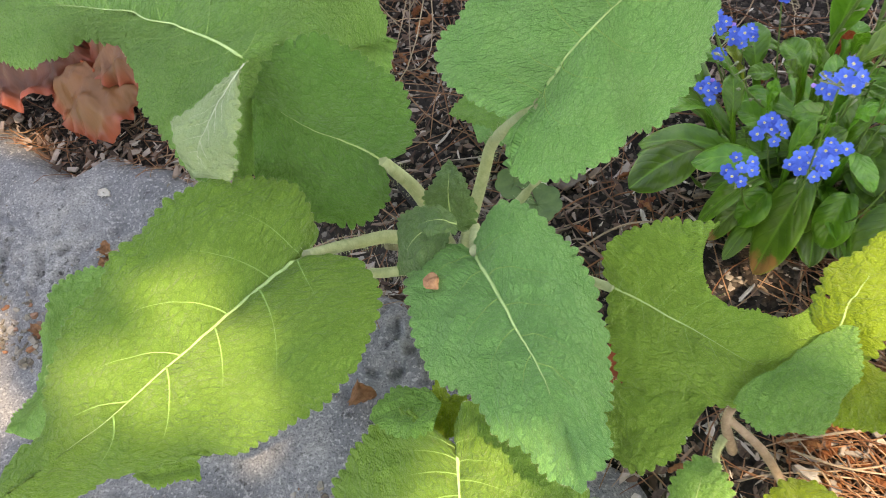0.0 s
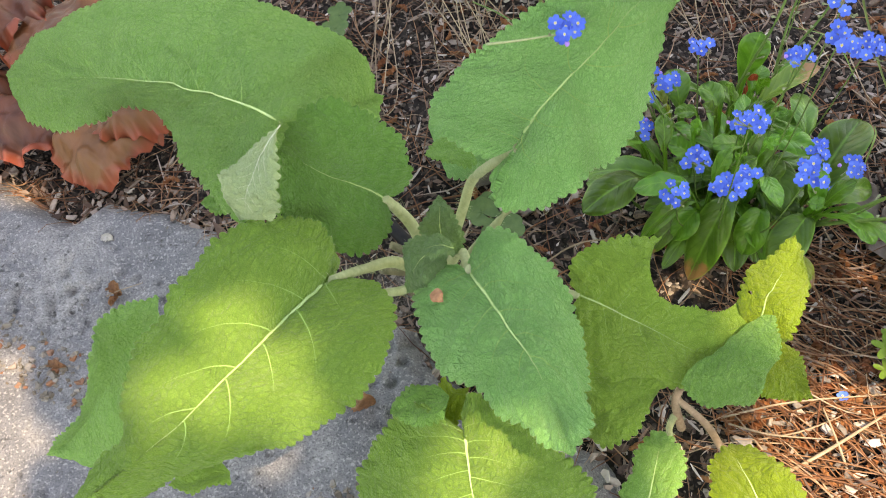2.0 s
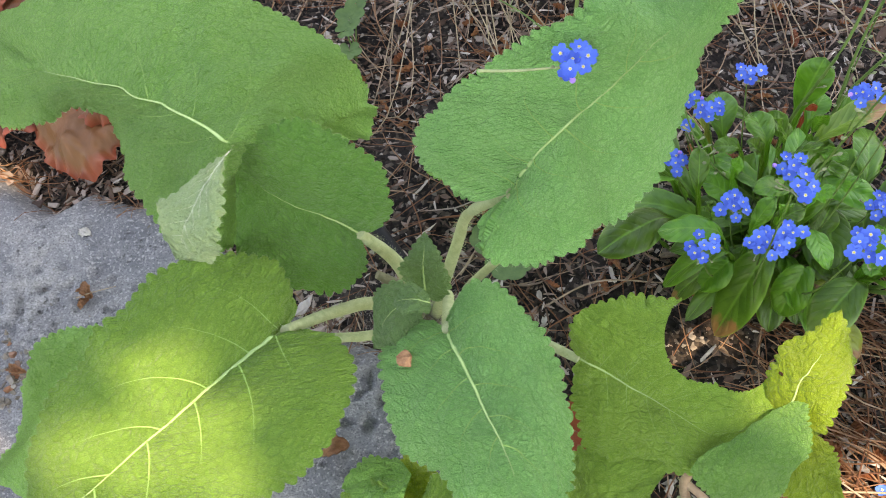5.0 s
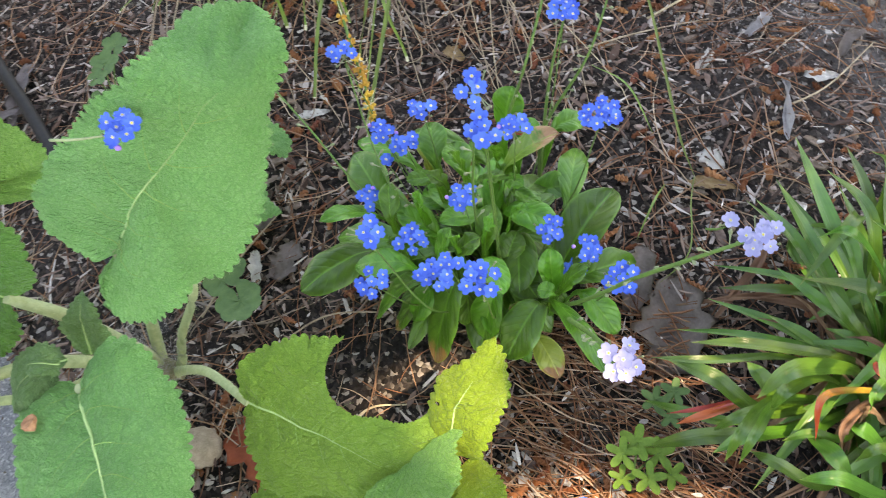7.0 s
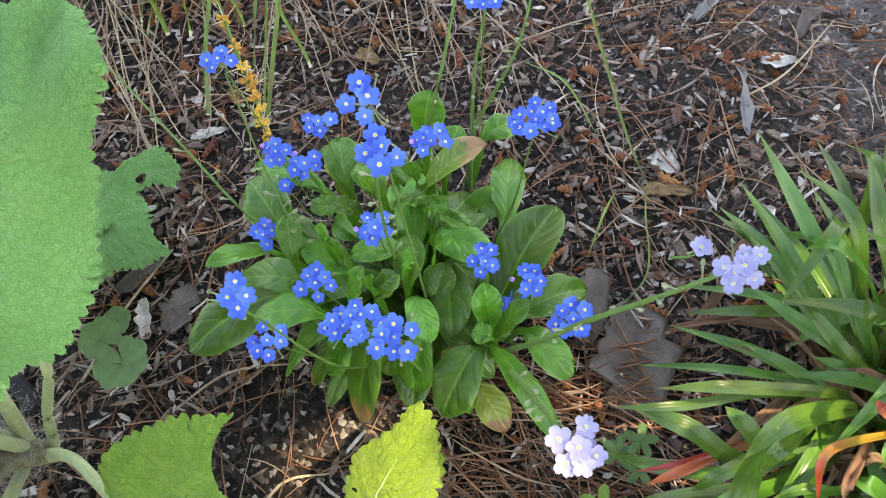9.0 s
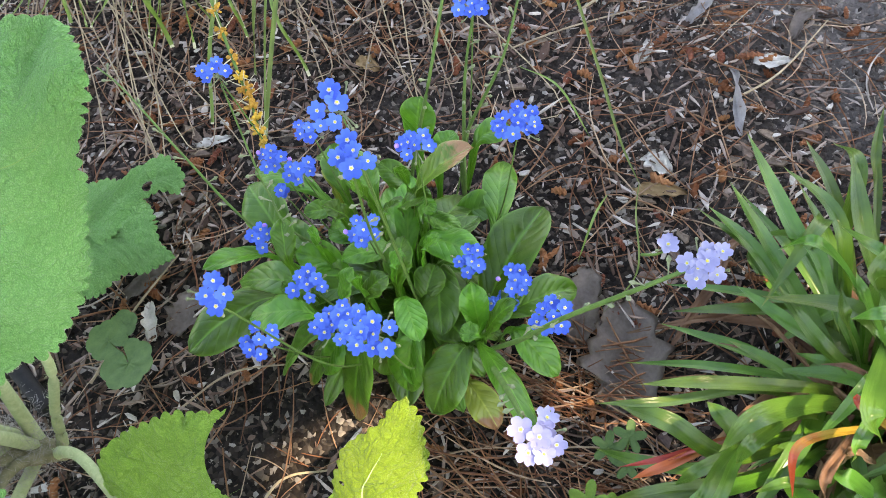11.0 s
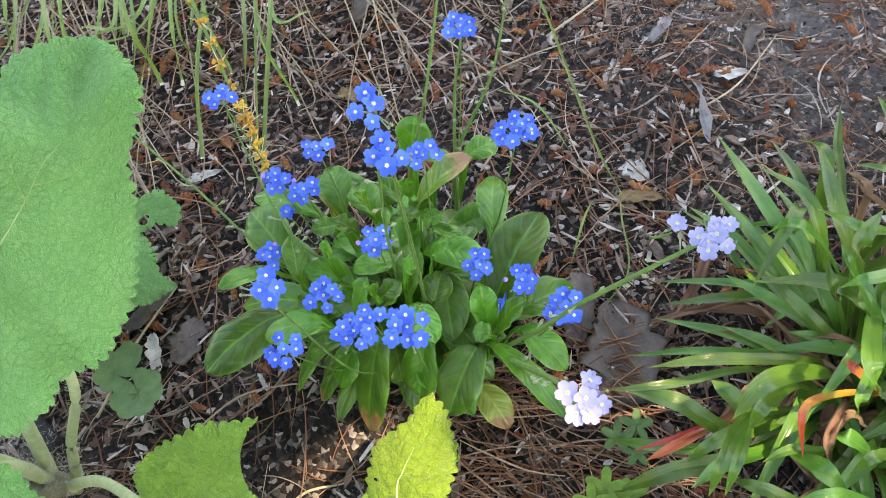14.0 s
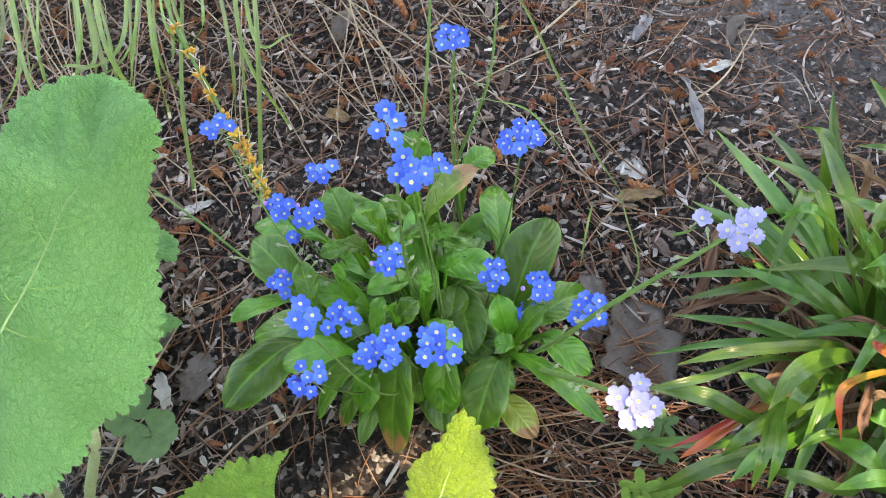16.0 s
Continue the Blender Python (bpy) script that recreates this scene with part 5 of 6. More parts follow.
def flower_head(at, count, radius, pale=False, stem=None, owner=None):
    """A cluster of small flowers on short stalks, with its stem down to the clump."""
    owner = owner or myosotis
    c = Vector(at)
    bm = bmesh.new()
    if stem is None and pale:
        stem = [c + Vector((-0.007, 0.005, -0.013)), c + Vector((-0.003, 0.002, -0.009)), c - Vector((0, 0, 0.004))]
    if stem is None:
        foot = CENTRE + (Vector((c.x, c.y, 0.01)) - CENTRE) * 0.3
        bend = (foot + c) / 2 + Vector(((c.x - foot.x) * 0.15, (c.y - foot.y) * 0.15, -0.1 * (c - foot).length))
        stem = [foot, bend, c - Vector((0, 0, 0.006))]
    tube(bm, stem, [0.0007, 0.0006, 0.0004], 6, 20)
    head = under(part("flower_stem", bm, M_STEM if owner is myosotis else M_STALK, None, "slender green flower stem"), owner)
    n = TOWARDS
    a = n.cross(Vector((0, 1, 0.2))).normalized()
    b = n.cross(a)
    places = []
    for k in range(count):
        for _ in range(40):
            r, t = (0.7 * radius * math.sqrt(head_rng.random()) if k else 0.0), head_rng.uniform(0, 6.283)
            x, y = r * math.cos(t), r * math.sin(t) * 0.85
            if all((x - px) ** 2 + (y - py) ** 2 > (0.0056 if pale else 0.0045) ** 2 for px, py in places):
                break
        places.append((x, y))
    bm = bmesh.new()
    for k, (x, y) in enumerate(places):
        rr = math.hypot(x, y) / max(radius, 1e-6)
        p = c + a * x + b * y + n * (0.005 * (1 - rr * rr) + head_rng.uniform(-0.001, 0.0015))
        z = (n + (a * x + b * y) / radius * 0.5 + Vector((head_rng.uniform(-0.32, 0.32), head_rng.uniform(-0.32, 0.32), 0))).normalized()
        ob = new("flower", FLOWER[pale])
        turn = z.to_track_quat("Z", "Y").to_matrix().to_4x4() @ pose(0, 0, 0, 0, 0, head_rng.uniform(0, 72))
        size = head_rng.uniform(0.8, 1.1)
        ob.parent = head
        ob.matrix_parent_inverse = Matrix()
        ob.matrix_basis = Matrix.Translation(p) @ turn @ Matrix.Scale(size, 4)
        tube(bm, [c - n * 0.006, (c - n * 0.004 + p) / 2, p - z * 0.0002], [0.0005, 0.0004, 0.0005], 5, 5)
    for k in range(3 if count > 3 else 1):
        t = head_rng.uniform(0, 6.283)
        p = c + (a * math.cos(t) + b * math.sin(t)) * radius * 0.85 - n * 0.001
        tube(bm, [c - n * 0.006, (c + p) / 2 - n * 0.003, p, p + n * 0.0012, p + n * 0.0024], [0.0004, 0.0003, 0.0004, 0.0008, 0.0002], 6, 10)
    if not pale and count > 4 and int(at[0] * 1000) % 3 == 0:
        t = head_rng.uniform(0, 6.283)
        p = c + (a * math.cos(t) + b * math.sin(t)) * radius * 0.9 + n * 0.001
        pb = bmesh.new()
        tube(pb, [p, p + n * 0.0012, p + n * 0.0026, p + n * 0.0034], [0.0006, 0.0013, 0.0014, 0.0004], 8, 8)
        part("flower_bud", pb, M_PETAL_PINK, head, "pinkish closed flower bud")
    pods = part("calyx", bm, M_BUD, head, "pale green calyces and closed buds")
    return head


myosotis_leaf((0.207, 0.274, 0.060), (0.250, 0.316, 0.085), 0.032)
myosotis_leaf((0.180, 0.337, 0.090), (0.217, 0.338, 0.125), 0.021, tint=2)
myosotis_leaf((0.222, 0.330, 0.050), (0.237, 0.383, 0.040), 0.019)
myosotis_leaf((0.142, 0.266, 0.080), (0.115, 0.239, 0.012), 0.028, tint=1)
myosotis_leaf((0.192, 0.246, 0.075), (0.166, 0.221, 0.050), 0.025)
myosotis_leaf((0.165, 0.260, 0.070), (0.152, 0.240, 0.040), 0.021)
myosotis_leaf((0.088, 0.301, 0.070), (0.038, 0.274, 0.078), 0.026)
myosotis_leaf((0.114, 0.276, 0.090), (0.076, 0.284, 0.085), 0.019)
myosotis_leaf((0.094, 0.321, 0.080), (0.060, 0.307, 0.110), 0.015)
myosotis_leaf((0.117, 0.270, 0.080), (0.081, 0.267, 0.040), 0.021)
myosotis_leaf((0.095, 0.340, 0.060), (0.075, 0.382, 0.073), 0.026)
myosotis_leaf((0.118, 0.372, 0.060), (0.076, 0.402, 0.060), 0.016)
myosotis_leaf((0.104, 0.308, 0.090), (0.105, 0.329, 0.110), 0.012)
myosotis_leaf((0.178, 0.313, 0.080), (0.211, 0.290, 0.090), 0.019)
myosotis_leaf((0.162, 0.282, 0.090), (0.172, 0.298, 0.115), 0.016)
myosotis_leaf((0.163, 0.309, 0.080), (0.135, 0.300, 0.100), 0.013)
myosotis_leaf((0.132, 0.306, 0.070), (0.107, 0.317, 0.090), 0.017)
myosotis_leaf((0.185, 0.299, 0.070), (0.180, 0.257, 0.070), 0.023)
myosotis_leaf((0.201, 0.256, 0.070), (0.202, 0.271, 0.100), 0.014)
myosotis_leaf((0.219, 0.252, 0.070), (0.238, 0.225, 0.060), 0.016)
myosotis_leaf((0.188, 0.242, 0.030), (0.200, 0.214, 0.020), 0.017, tint=3)
myosotis_leaf((0.165, 0.275, 0.090), (0.170, 0.246, 0.095), 0.015)
myosotis_leaf((0.125, 0.272, 0.060), (0.104, 0.262, 0.040), 0.020)
myosotis_leaf((0.147, 0.268, 0.060), (0.144, 0.254, 0.035), 0.017)
myosotis_leaf((0.132, 0.277, 0.090), (0.142, 0.285, 0.115), 0.012)
myosotis_leaf((0.144, 0.278, 0.090), (0.159, 0.280, 0.110), 0.012)
myosotis_leaf((0.183, 0.326, 0.080), (0.202, 0.311, 0.085), 0.013)
myosotis_leaf((0.174, 0.279, 0.070), (0.184, 0.294, 0.085), 0.016)
myosotis_leaf((0.221, 0.393, 0.050), (0.245, 0.402, 0.050), 0.017)
myosotis_leaf((0.184, 0.381, 0.070), (0.193, 0.391, 0.110), 0.021)
myosotis_leaf((0.133, 0.371, 0.060), (0.132, 0.402, 0.070), 0.020)
myosotis_leaf((0.154, 0.346, 0.080), (0.147, 0.367, 0.090), 0.018)
myosotis_leaf((0.170, 0.336, 0.080), (0.189, 0.328, 0.100), 0.015)
myosotis_leaf((0.203, 0.253, 0.070), (0.223, 0.255, 0.100), 0.014)
myosotis_leaf((0.219, 0.271, 0.050), (0.262, 0.283, 0.040), 0.020)
myosotis_leaf((0.155, 0.330, 0.100), (0.148, 0.331, 0.130), 0.009)
myosotis_leaf((0.161, 0.320, 0.100), (0.175, 0.318, 0.120), 0.009)
myosotis_leaf((0.177, 0.339, 0.100), (0.177, 0.333, 0.130), 0.008)
myosotis_leaf((0.143, 0.322, 0.100), (0.132, 0.324, 0.120), 0.009)
myosotis_leaf((0.151, 0.312, 0.100), (0.155, 0.309, 0.125), 0.009)
myosotis_leaf((0.134, 0.336, 0.090), (0.116, 0.335, 0.100), 0.010)
myosotis_leaf((0.180, 0.328, 0.090), (0.191, 0.313, 0.110), 0.009)
myosotis_leaf((0.163, 0.283, 0.110), (0.172, 0.279, 0.130), 0.009)
myosotis_leaf((0.145, 0.275, 0.110), (0.145, 0.271, 0.130), 0.007)
myosotis_leaf((0.180, 0.294, 0.100), (0.191, 0.290, 0.120), 0.009)
myosotis_leaf((0.124, 0.309, 0.100), (0.125, 0.312, 0.120), 0.008)
myosotis_leaf((0.107, 0.285, 0.100), (0.104, 0.288, 0.110), 0.008)
myosotis_leaf((0.200, 0.244, 0.080), (0.219, 0.173, 0.140), 0.011)
myosotis_leaf((0.112, 0.309, 0.050), (0.052, 0.339, 0.030), 0.021)
myosotis_leaf((0.139, 0.338, 0.050), (0.120, 0.353, 0.050), 0.018)
myosotis_leaf((0.199, 0.346, 0.040), (0.226, 0.344, 0.050), 0.018)
myosotis_leaf((0.142, 0.289, 0.040), (0.112, 0.272, 0.020), 0.019)
myosotis_leaf((0.175, 0.274, 0.050), (0.210, 0.267, 0.040), 0.020)
myosotis_leaf((0.157, 0.386, 0.050), (0.115, 0.411, 0.050), 0.017)
myosotis_leaf((0.195, 0.383, 0.050), (0.208, 0.400, 0.060), 0.015)
myosotis_leaf((0.113, 0.331, 0.040), (0.079, 0.377, 0.040), 0.020)
myosotis_leaf((0.201, 0.246, 0.085), (0.191, 0.249, 0.090), 0.010)
myosotis_leaf((0.077, 0.309, 0.040), (0.049, 0.317, 0.050), 0.021)
myosotis_leaf((0.175, 0.359, 0.060), (0.160, 0.373, 0.080), 0.013)
myosotis_leaf((0.120, 0.276, 0.050), (0.089, 0.266, 0.015), 0.016, tint=1)
myosotis_leaf((0.125, 0.383, 0.050), (0.123, 0.403, 0.050), 0.010, tint=3)
myosotis_leaf((0.194, 0.388, 0.050), (0.194, 0.386, 0.070), 0.009, tint=4)
myosotis_leaf((0.184, 0.256, 0.050), (0.173, 0.248, 0.060), 0.011, tint=3)
flower_head((0.172, 0.270, 0.261), 4, 0.011)
flower_head((0.173, 0.262, 0.242), 5, 0.010)
flower_head((0.189, 0.322, 0.157), 7, 0.010)
flower_head((0.134, 0.358, 0.142), 5, 0.009)
flower_head((0.102, 0.371, 0.106), 6, 0.01)
flower_head((0.117, 0.362, 0.102), 6, 0.01)
flower_head((0.153, 0.302, 0.120), 6, 0.011)
flower_head((0.203, 0.283, 0.101), 8, 0.011)
flower_head((0.118, 0.283, 0.110), 7, 0.012)
flower_head((0.131, 0.254, 0.117), 10, 0.014)
flower_head((0.161, 0.218, 0.177), 8, 0.013)
flower_head((0.225, 0.269, 0.095), 6, 0.01)
flower_head((0.238, 0.233, 0.123), 7, 0.012)
flower_head((0.215, 0.270, 0.069), 5, 0.009)
flower_head((0.090, 0.324, 0.098), 5, 0.009)
flower_head((0.114, 0.218, 0.237), 4, 0.0095)
flower_head((0.242, 0.333, 0.142), 12, 0.015)
flower_head((0.088, 0.398, 0.157), 5, 0.01)
flower_head((0.233, 0.423, 0.139), 9, 0.012)
flower_head((0.095, 0.252, 0.121), 7, 0.012)
flower_head((0.142, 0.252, 0.130), 5, 0.009)
flower_head((0.103, 0.358, 0.090), 2, 0.004)
flower_head((0.218, 0.154, 0.214), 7, 0.0105, pale=True)
flower_head((0.292, 0.209, 0.203), 7, 0.011, pale=True)
flower_head((0.283, 0.225, 0.190), 2, 0.004, pale=True)


def extra_stem(pts, r, buds=0, seed=0):
    """A thin stalk, with seed cases along it."""
    bm = bmesh.new()
    P = [Vector(p) for p in pts]
    tube(bm, P, r, 6, 30)
    st = under(part("flower_stem", bm, M_STEM, None, "slender green flower stem"), myosotis)
    h = random.Random(seed)
    for k in range(buds):
        bm = bmesh.new()
        u = 0.25 + 0.72 * k / max(1, buds)
        p = spline(P, u)
        a = h.uniform(0, 6.283)
        d = Vector((math.cos(a), math.sin(a) * 0.6, 0.5)).normalized()
        e = p + d * h.uniform(0.003, 0.006)
        tube(bm, [p, (p + e) / 2, e, e + d * 0.0012, e + d * 0.0028], [0.0004, 0.0003, 0.0006, 0.0012, 0.0004], 6, 8)
        part("seed_pod", bm, M_BUD, st, "pale papery seed case")


filler_leaves(34)
extra_stem([(0.200, 0.247, 0.060), (0.221, 0.230, 0.110), (0.240, 0.220, 0.150), (0.266, 0.211, 0.185), (0.290, 0.209, 0.202)], [0.0015, 0.0012, 0.0009], 9, 1)
extra_stem([(0.200, 0.247, 0.060), (0.209, 0.196, 0.150), (0.214, 0.162, 0.208)], [0.0017, 0.0014, 0.0009], 6, 2)
extra_stem([(0.205, 0.36, 0.02), (0.213, 0.388, 0.060), (0.246, 0.401, 0.120), (0.270, 0.44, 0.158)], [0.0013, 0.0011, 0.0006], 16, 3)
extra_stem([(0.17, 0.36, 0.02), (0.178, 0.376, 0.060), (0.202, 0.389, 0.130), (0.226, 0.43, 0.175)], [0.0014, 0.0012, 0.0008], 9, 4)
extra_stem([(0.205, 0.36, 0.02), (0.213, 0.388, 0.060), (0.222, 0.409, 0.100), (0.233, 0.423, 0.134)], [0.0013, 0.0011, 0.0008], 5, 5)
extra_stem([(0.12, 0.32, 0.03), (0.083, 0.339, 0.090), (0.052, 0.380, 0.115), (0.004, 0.457, 0.100), (-0.02, 0.49, 0.09)], [0.0009, 0.0008, 0.0006], 9, 6)
extra_stem([(0.16, 0.32, 0.04), (0.115, 0.318, 0.10), (0.10, 0.345, 0.115), (0.088, 0.396, 0.15)], [0.0008, 0.0007, 0.0005], 12, 7)
extra_stem([(0.16, 0.30, 0.05), (0.16, 0.285, 0.14), (0.168, 0.272, 0.235)], [0.0009, 0.0008, 0.0006], 6, 8)


def sprig():
    s = thing("fallen_sprig", "small cut forget-me-not sprig lying on leaf", "flower", at=(0.0, 0.26, 0.27))
    flower_head((0.021, 0.2545, 0.288), 7, 0.0095, stem=[(-0.019, 0.2645, 0.276), (-0.002, 0.257, 0.283), (0.018, 0.2535, 0.287)], owner=s)


sprig()


def fallen_flower(x, y):
    ob = new("fallen_flower", FLOWER[False])
    ob.matrix_basis = pose(x, y, support(x, y) + 0.007, 12, -8, 20)
    tagged(ob, "single fallen blue flower on mulch", "flower")


fallen_flower(0.203, 0.136)


# ---- strap-leaved clump ----
strap_clump = thing("strap_leaf_clump", "clump of glossy arching strap-shaped green leaves", "plant", at=(0.40, 0.19, 0.0))


def tuft_plant():
    return bpy.data.objects.get("grass_tuft")


def strap_leaf(pts, width, tint="green", owner=None, material=None, keel=0.45, name="leaf"):
    """A long arching keeled leaf that tapers to a point."""
    owner = owner or strap_clump
    p = [Vector(q) for q in pts]
    if owner is strap_clump:
        foot = Vector((0.41, 0.19, 0.0)) + (p[0] - Vector((0.41, 0.19, 0.0))) * 0.35
        foot.z = 0.006
        p = [foot] + p
    length = sum((b - a).length for a, b in zip(p, p[1:]))
    r = random.Random(int(pts[-1][0] * 7000 + pts[-1][1] * 3000))
    tw = r.uniform(-0.35, 0.35)
    dry = tint == "brown"

    def surf(u, v):
        c, tg = spline(p, u), (spline(p, min(1, u + 0.02)) - spline(p, max(0, u - 0.02))).normalized()
        side = tg.cross(Vector((0, 0, 1)))
        side = side.normalized() if side.length > 1e-4 else Vector((1, 0, 0))
        up = side.cross(tg)
        side = (side + up * tw * (u - 0.3)).normalized()
        if owner is strap_clump:
            w = width * (0.30 if dry else 0.45) * (0.3 + 0.7 * math.sin(math.pi * min(1.0, u / 1.16) ** 1.25) ** 0.8) * (1 - max(0, (u - 0.62) / 0.38) ** 2.2)
        elif owner is tuft_plant():
            w = width * 0.44 * (1 - 0.3 * u)
        else:
            w = width * 0.42 * min(1, 0.45 + 1.4 * u) * (1 - max(0, (u - 0.5) / 0.5) ** 2.4)
        a = abs(v)
        z = w * keel * a + (0.9 * w * noise.noise(Vector((u * 9, v * 2, width * 500))) if dry else 0.05 * w * noise.noise(Vector((u * 6, v, width * 700))))
        return c + side * (v * w) + up * z
    bm = bmesh.new()
    sheet(bm, surf, 30, 8, lambda u: width / 2, length)
    under(part(name, bm, material or M_STRAP[tint], None, {"green": "", "red": "red withering leaf tip", "orange": "orange and red withering leaf", "brown": "dry brown leaf"}[tint]), owner)


strap_leaf([(0.395, 0.215, 0.050), (0.377, 0.276, 0.080), (0.386, 0.360, 0.050)], 0.011)
strap_leaf([(0.382, 0.215, 0.050), (0.366, 0.267, 0.070), (0.370, 0.337, 0.035)], 0.010)
strap_leaf([(0.376, 0.224, 0.050), (0.364, 0.280, 0.050), (0.354, 0.325, 0.030)], 0.010)
strap_leaf([(0.415, 0.227, 0.050), (0.402, 0.258, 0.100), (0.414, 0.302, 0.100)], 0.011)
strap_leaf([(0.423, 0.278, 0.030), (0.419, 0.310, 0.050), (0.422, 0.352, 0.040)], 0.008)
strap_leaf([(0.397, 0.212, 0.060), (0.373, 0.210, 0.150), (0.388, 0.222, 0.160)], 0.010)
strap_leaf([(0.417, 0.227, 0.100), (0.390, 0.230, 0.130), (0.387, 0.257, 0.110)], 0.008)
strap_leaf([(0.403, 0.233, 0.060), (0.370, 0.244, 0.120), (0.358, 0.255, 0.100)], 0.008)
strap_leaf([(0.389, 0.201, 0.060), (0.367, 0.204, 0.120), (0.367, 0.217, 0.130)], 0.008)
strap_leaf([(0.402, 0.199, 0.120), (0.371, 0.194, 0.150), (0.361, 0.198, 0.140)], 0.007)
strap_leaf([(0.390, 0.242, 0.030), (0.357, 0.263, 0.030), (0.316, 0.285, 0.016)], 0.007)
strap_leaf([(0.390, 0.240, 0.030), (0.352, 0.249, 0.040), (0.312, 0.261, 0.030)], 0.008)
strap_leaf([(0.384, 0.207, 0.050), (0.359, 0.227, 0.070), (0.344, 0.257, 0.060)], 0.009)
strap_leaf([(0.373, 0.186, 0.050), (0.349, 0.209, 0.060), (0.333, 0.230, 0.050)], 0.008)
strap_leaf([(0.368, 0.202, 0.040), (0.321, 0.219, 0.045), (0.280, 0.239, 0.020)], 0.006)
strap_leaf([(0.372, 0.189, 0.060), (0.308, 0.193, 0.100), (0.273, 0.202, 0.093)], 0.008)
strap_leaf([(0.338, 0.200, 0.050), (0.286, 0.196, 0.075), (0.252, 0.202, 0.075)], 0.006)
strap_leaf([(0.316, 0.168, 0.050), (0.285, 0.185, 0.075), (0.263, 0.201, 0.070)], 0.012)
strap_leaf([(0.325, 0.172, 0.060), (0.311, 0.180, 0.080), (0.305, 0.191, 0.080)], 0.011)
strap_leaf([(0.367, 0.180, 0.070), (0.315, 0.167, 0.130), (0.295, 0.158, 0.117)], 0.011)
strap_leaf([(0.344, 0.176, 0.080), (0.308, 0.157, 0.130), (0.302, 0.153, 0.110)], 0.008)
strap_leaf([(0.316, 0.167, 0.080), (0.284, 0.142, 0.120), (0.275, 0.131, 0.100)], 0.007)
strap_leaf([(0.319, 0.166, 0.080), (0.290, 0.140, 0.120), (0.282, 0.129, 0.100)], 0.006)
strap_leaf([(0.321, 0.178, 0.050), (0.282, 0.172, 0.060), (0.258, 0.174, 0.050)], 0.004, tint="red")
strap_leaf([(0.313, 0.176, 0.050), (0.280, 0.168, 0.060), (0.263, 0.167, 0.050)], 0.006, tint="red")
strap_leaf([(0.374, 0.164, 0.080), (0.325, 0.152, 0.130), (0.321, 0.135, 0.107)], 0.0045, tint="orange")
strap_leaf([(0.399, 0.202, 0.080), (0.346, 0.155, 0.160), (0.357, 0.146, 0.130)], 0.010)
strap_leaf([(0.398, 0.185, 0.080), (0.348, 0.150, 0.140), (0.346, 0.143, 0.120)], 0.007)
strap_leaf([(0.379, 0.132, 0.080), (0.342, 0.123, 0.130), (0.336, 0.122, 0.110)], 0.006)
strap_leaf([(0.377, 0.138, 0.050), (0.353, 0.141, 0.090), (0.350, 0.149, 0.080)], 0.011)
strap_leaf([(0.331, 0.172, 0.050), (0.296, 0.161, 0.075), (0.281, 0.158, 0.060)], 0.008)
strap_leaf([(0.357, 0.148, 0.050), (0.332, 0.148, 0.070), (0.318, 0.148, 0.060)], 0.006)
strap_leaf([(0.340, 0.153, 0.050), (0.333, 0.131, 0.090), (0.344, 0.119, 0.080)], 0.012)
strap_leaf([(0.323, 0.158, 0.040), (0.274, 0.155, 0.060), (0.244, 0.160, 0.030)], 0.011)
strap_leaf([(0.329, 0.156, 0.050), (0.295, 0.148, 0.080), (0.276, 0.143, 0.070)], 0.009)
strap_leaf([(0.305, 0.170, 0.030), (0.273, 0.176, 0.040), (0.251, 0.193, 0.020)], 0.008)
strap_leaf([(0.445, 0.299, 0.040), (0.446, 0.320, 0.060), (0.458, 0.345, 0.070)], 0.007)
strap_leaf([(0.483, 0.297, 0.050), (0.472, 0.313, 0.080), (0.468, 0.331, 0.090)], 0.009)
strap_leaf([(0.478, 0.280, 0.050), (0.447, 0.278, 0.090), (0.432, 0.289, 0.090)], 0.006)
strap_leaf([(0.394, 0.190, 0.080), (0.370, 0.204, 0.140), (0.367, 0.215, 0.150)], 0.007)
strap_leaf([(0.392, 0.190, 0.050), (0.363, 0.208, 0.090), (0.361, 0.252, 0.070)], 0.009)
strap_leaf([(0.401, 0.195, 0.050), (0.372, 0.201, 0.070), (0.361, 0.213, 0.060)], 0.007)
strap_leaf([(0.386, 0.179, 0.050), (0.370, 0.193, 0.060), (0.360, 0.206, 0.050)], 0.006, tint="brown")
strap_leaf([(0.398, 0.184, 0.060), (0.373, 0.191, 0.090), (0.363, 0.199, 0.080)], 0.005, tint="brown")
strap_leaf([(0.372, 0.197, 0.050), (0.357, 0.225, 0.060), (0.356, 0.253, 0.030)], 0.004, tint="brown")
strap_leaf([(0.372, 0.198, 0.040), (0.349, 0.218, 0.050), (0.331, 0.242, 0.020)], 0.004, tint="brown")
strap_leaf([(0.377, 0.168, 0.050), (0.344, 0.145, 0.090), (0.351, 0.138, 0.050)], 0.009, tint="brown")
strap_leaf([(0.381, 0.154, 0.050), (0.363, 0.155, 0.080), (0.366, 0.155, 0.050)], 0.008, tint="brown")
strap_leaf([(0.386, 0.164, 0.070), (0.367, 0.170, 0.100), (0.367, 0.176, 0.100)], 0.007, tint="orange")
strap_leaf([(0.437, 0.267, 0.040), (0.449, 0.287, 0.060), (0.449, 0.309, 0.050)], 0.009, tint="brown")
strap_leaf([(0.453, 0.263, 0.050), (0.447, 0.284, 0.060), (0.450, 0.304, 0.050)], 0.007, tint="brown")
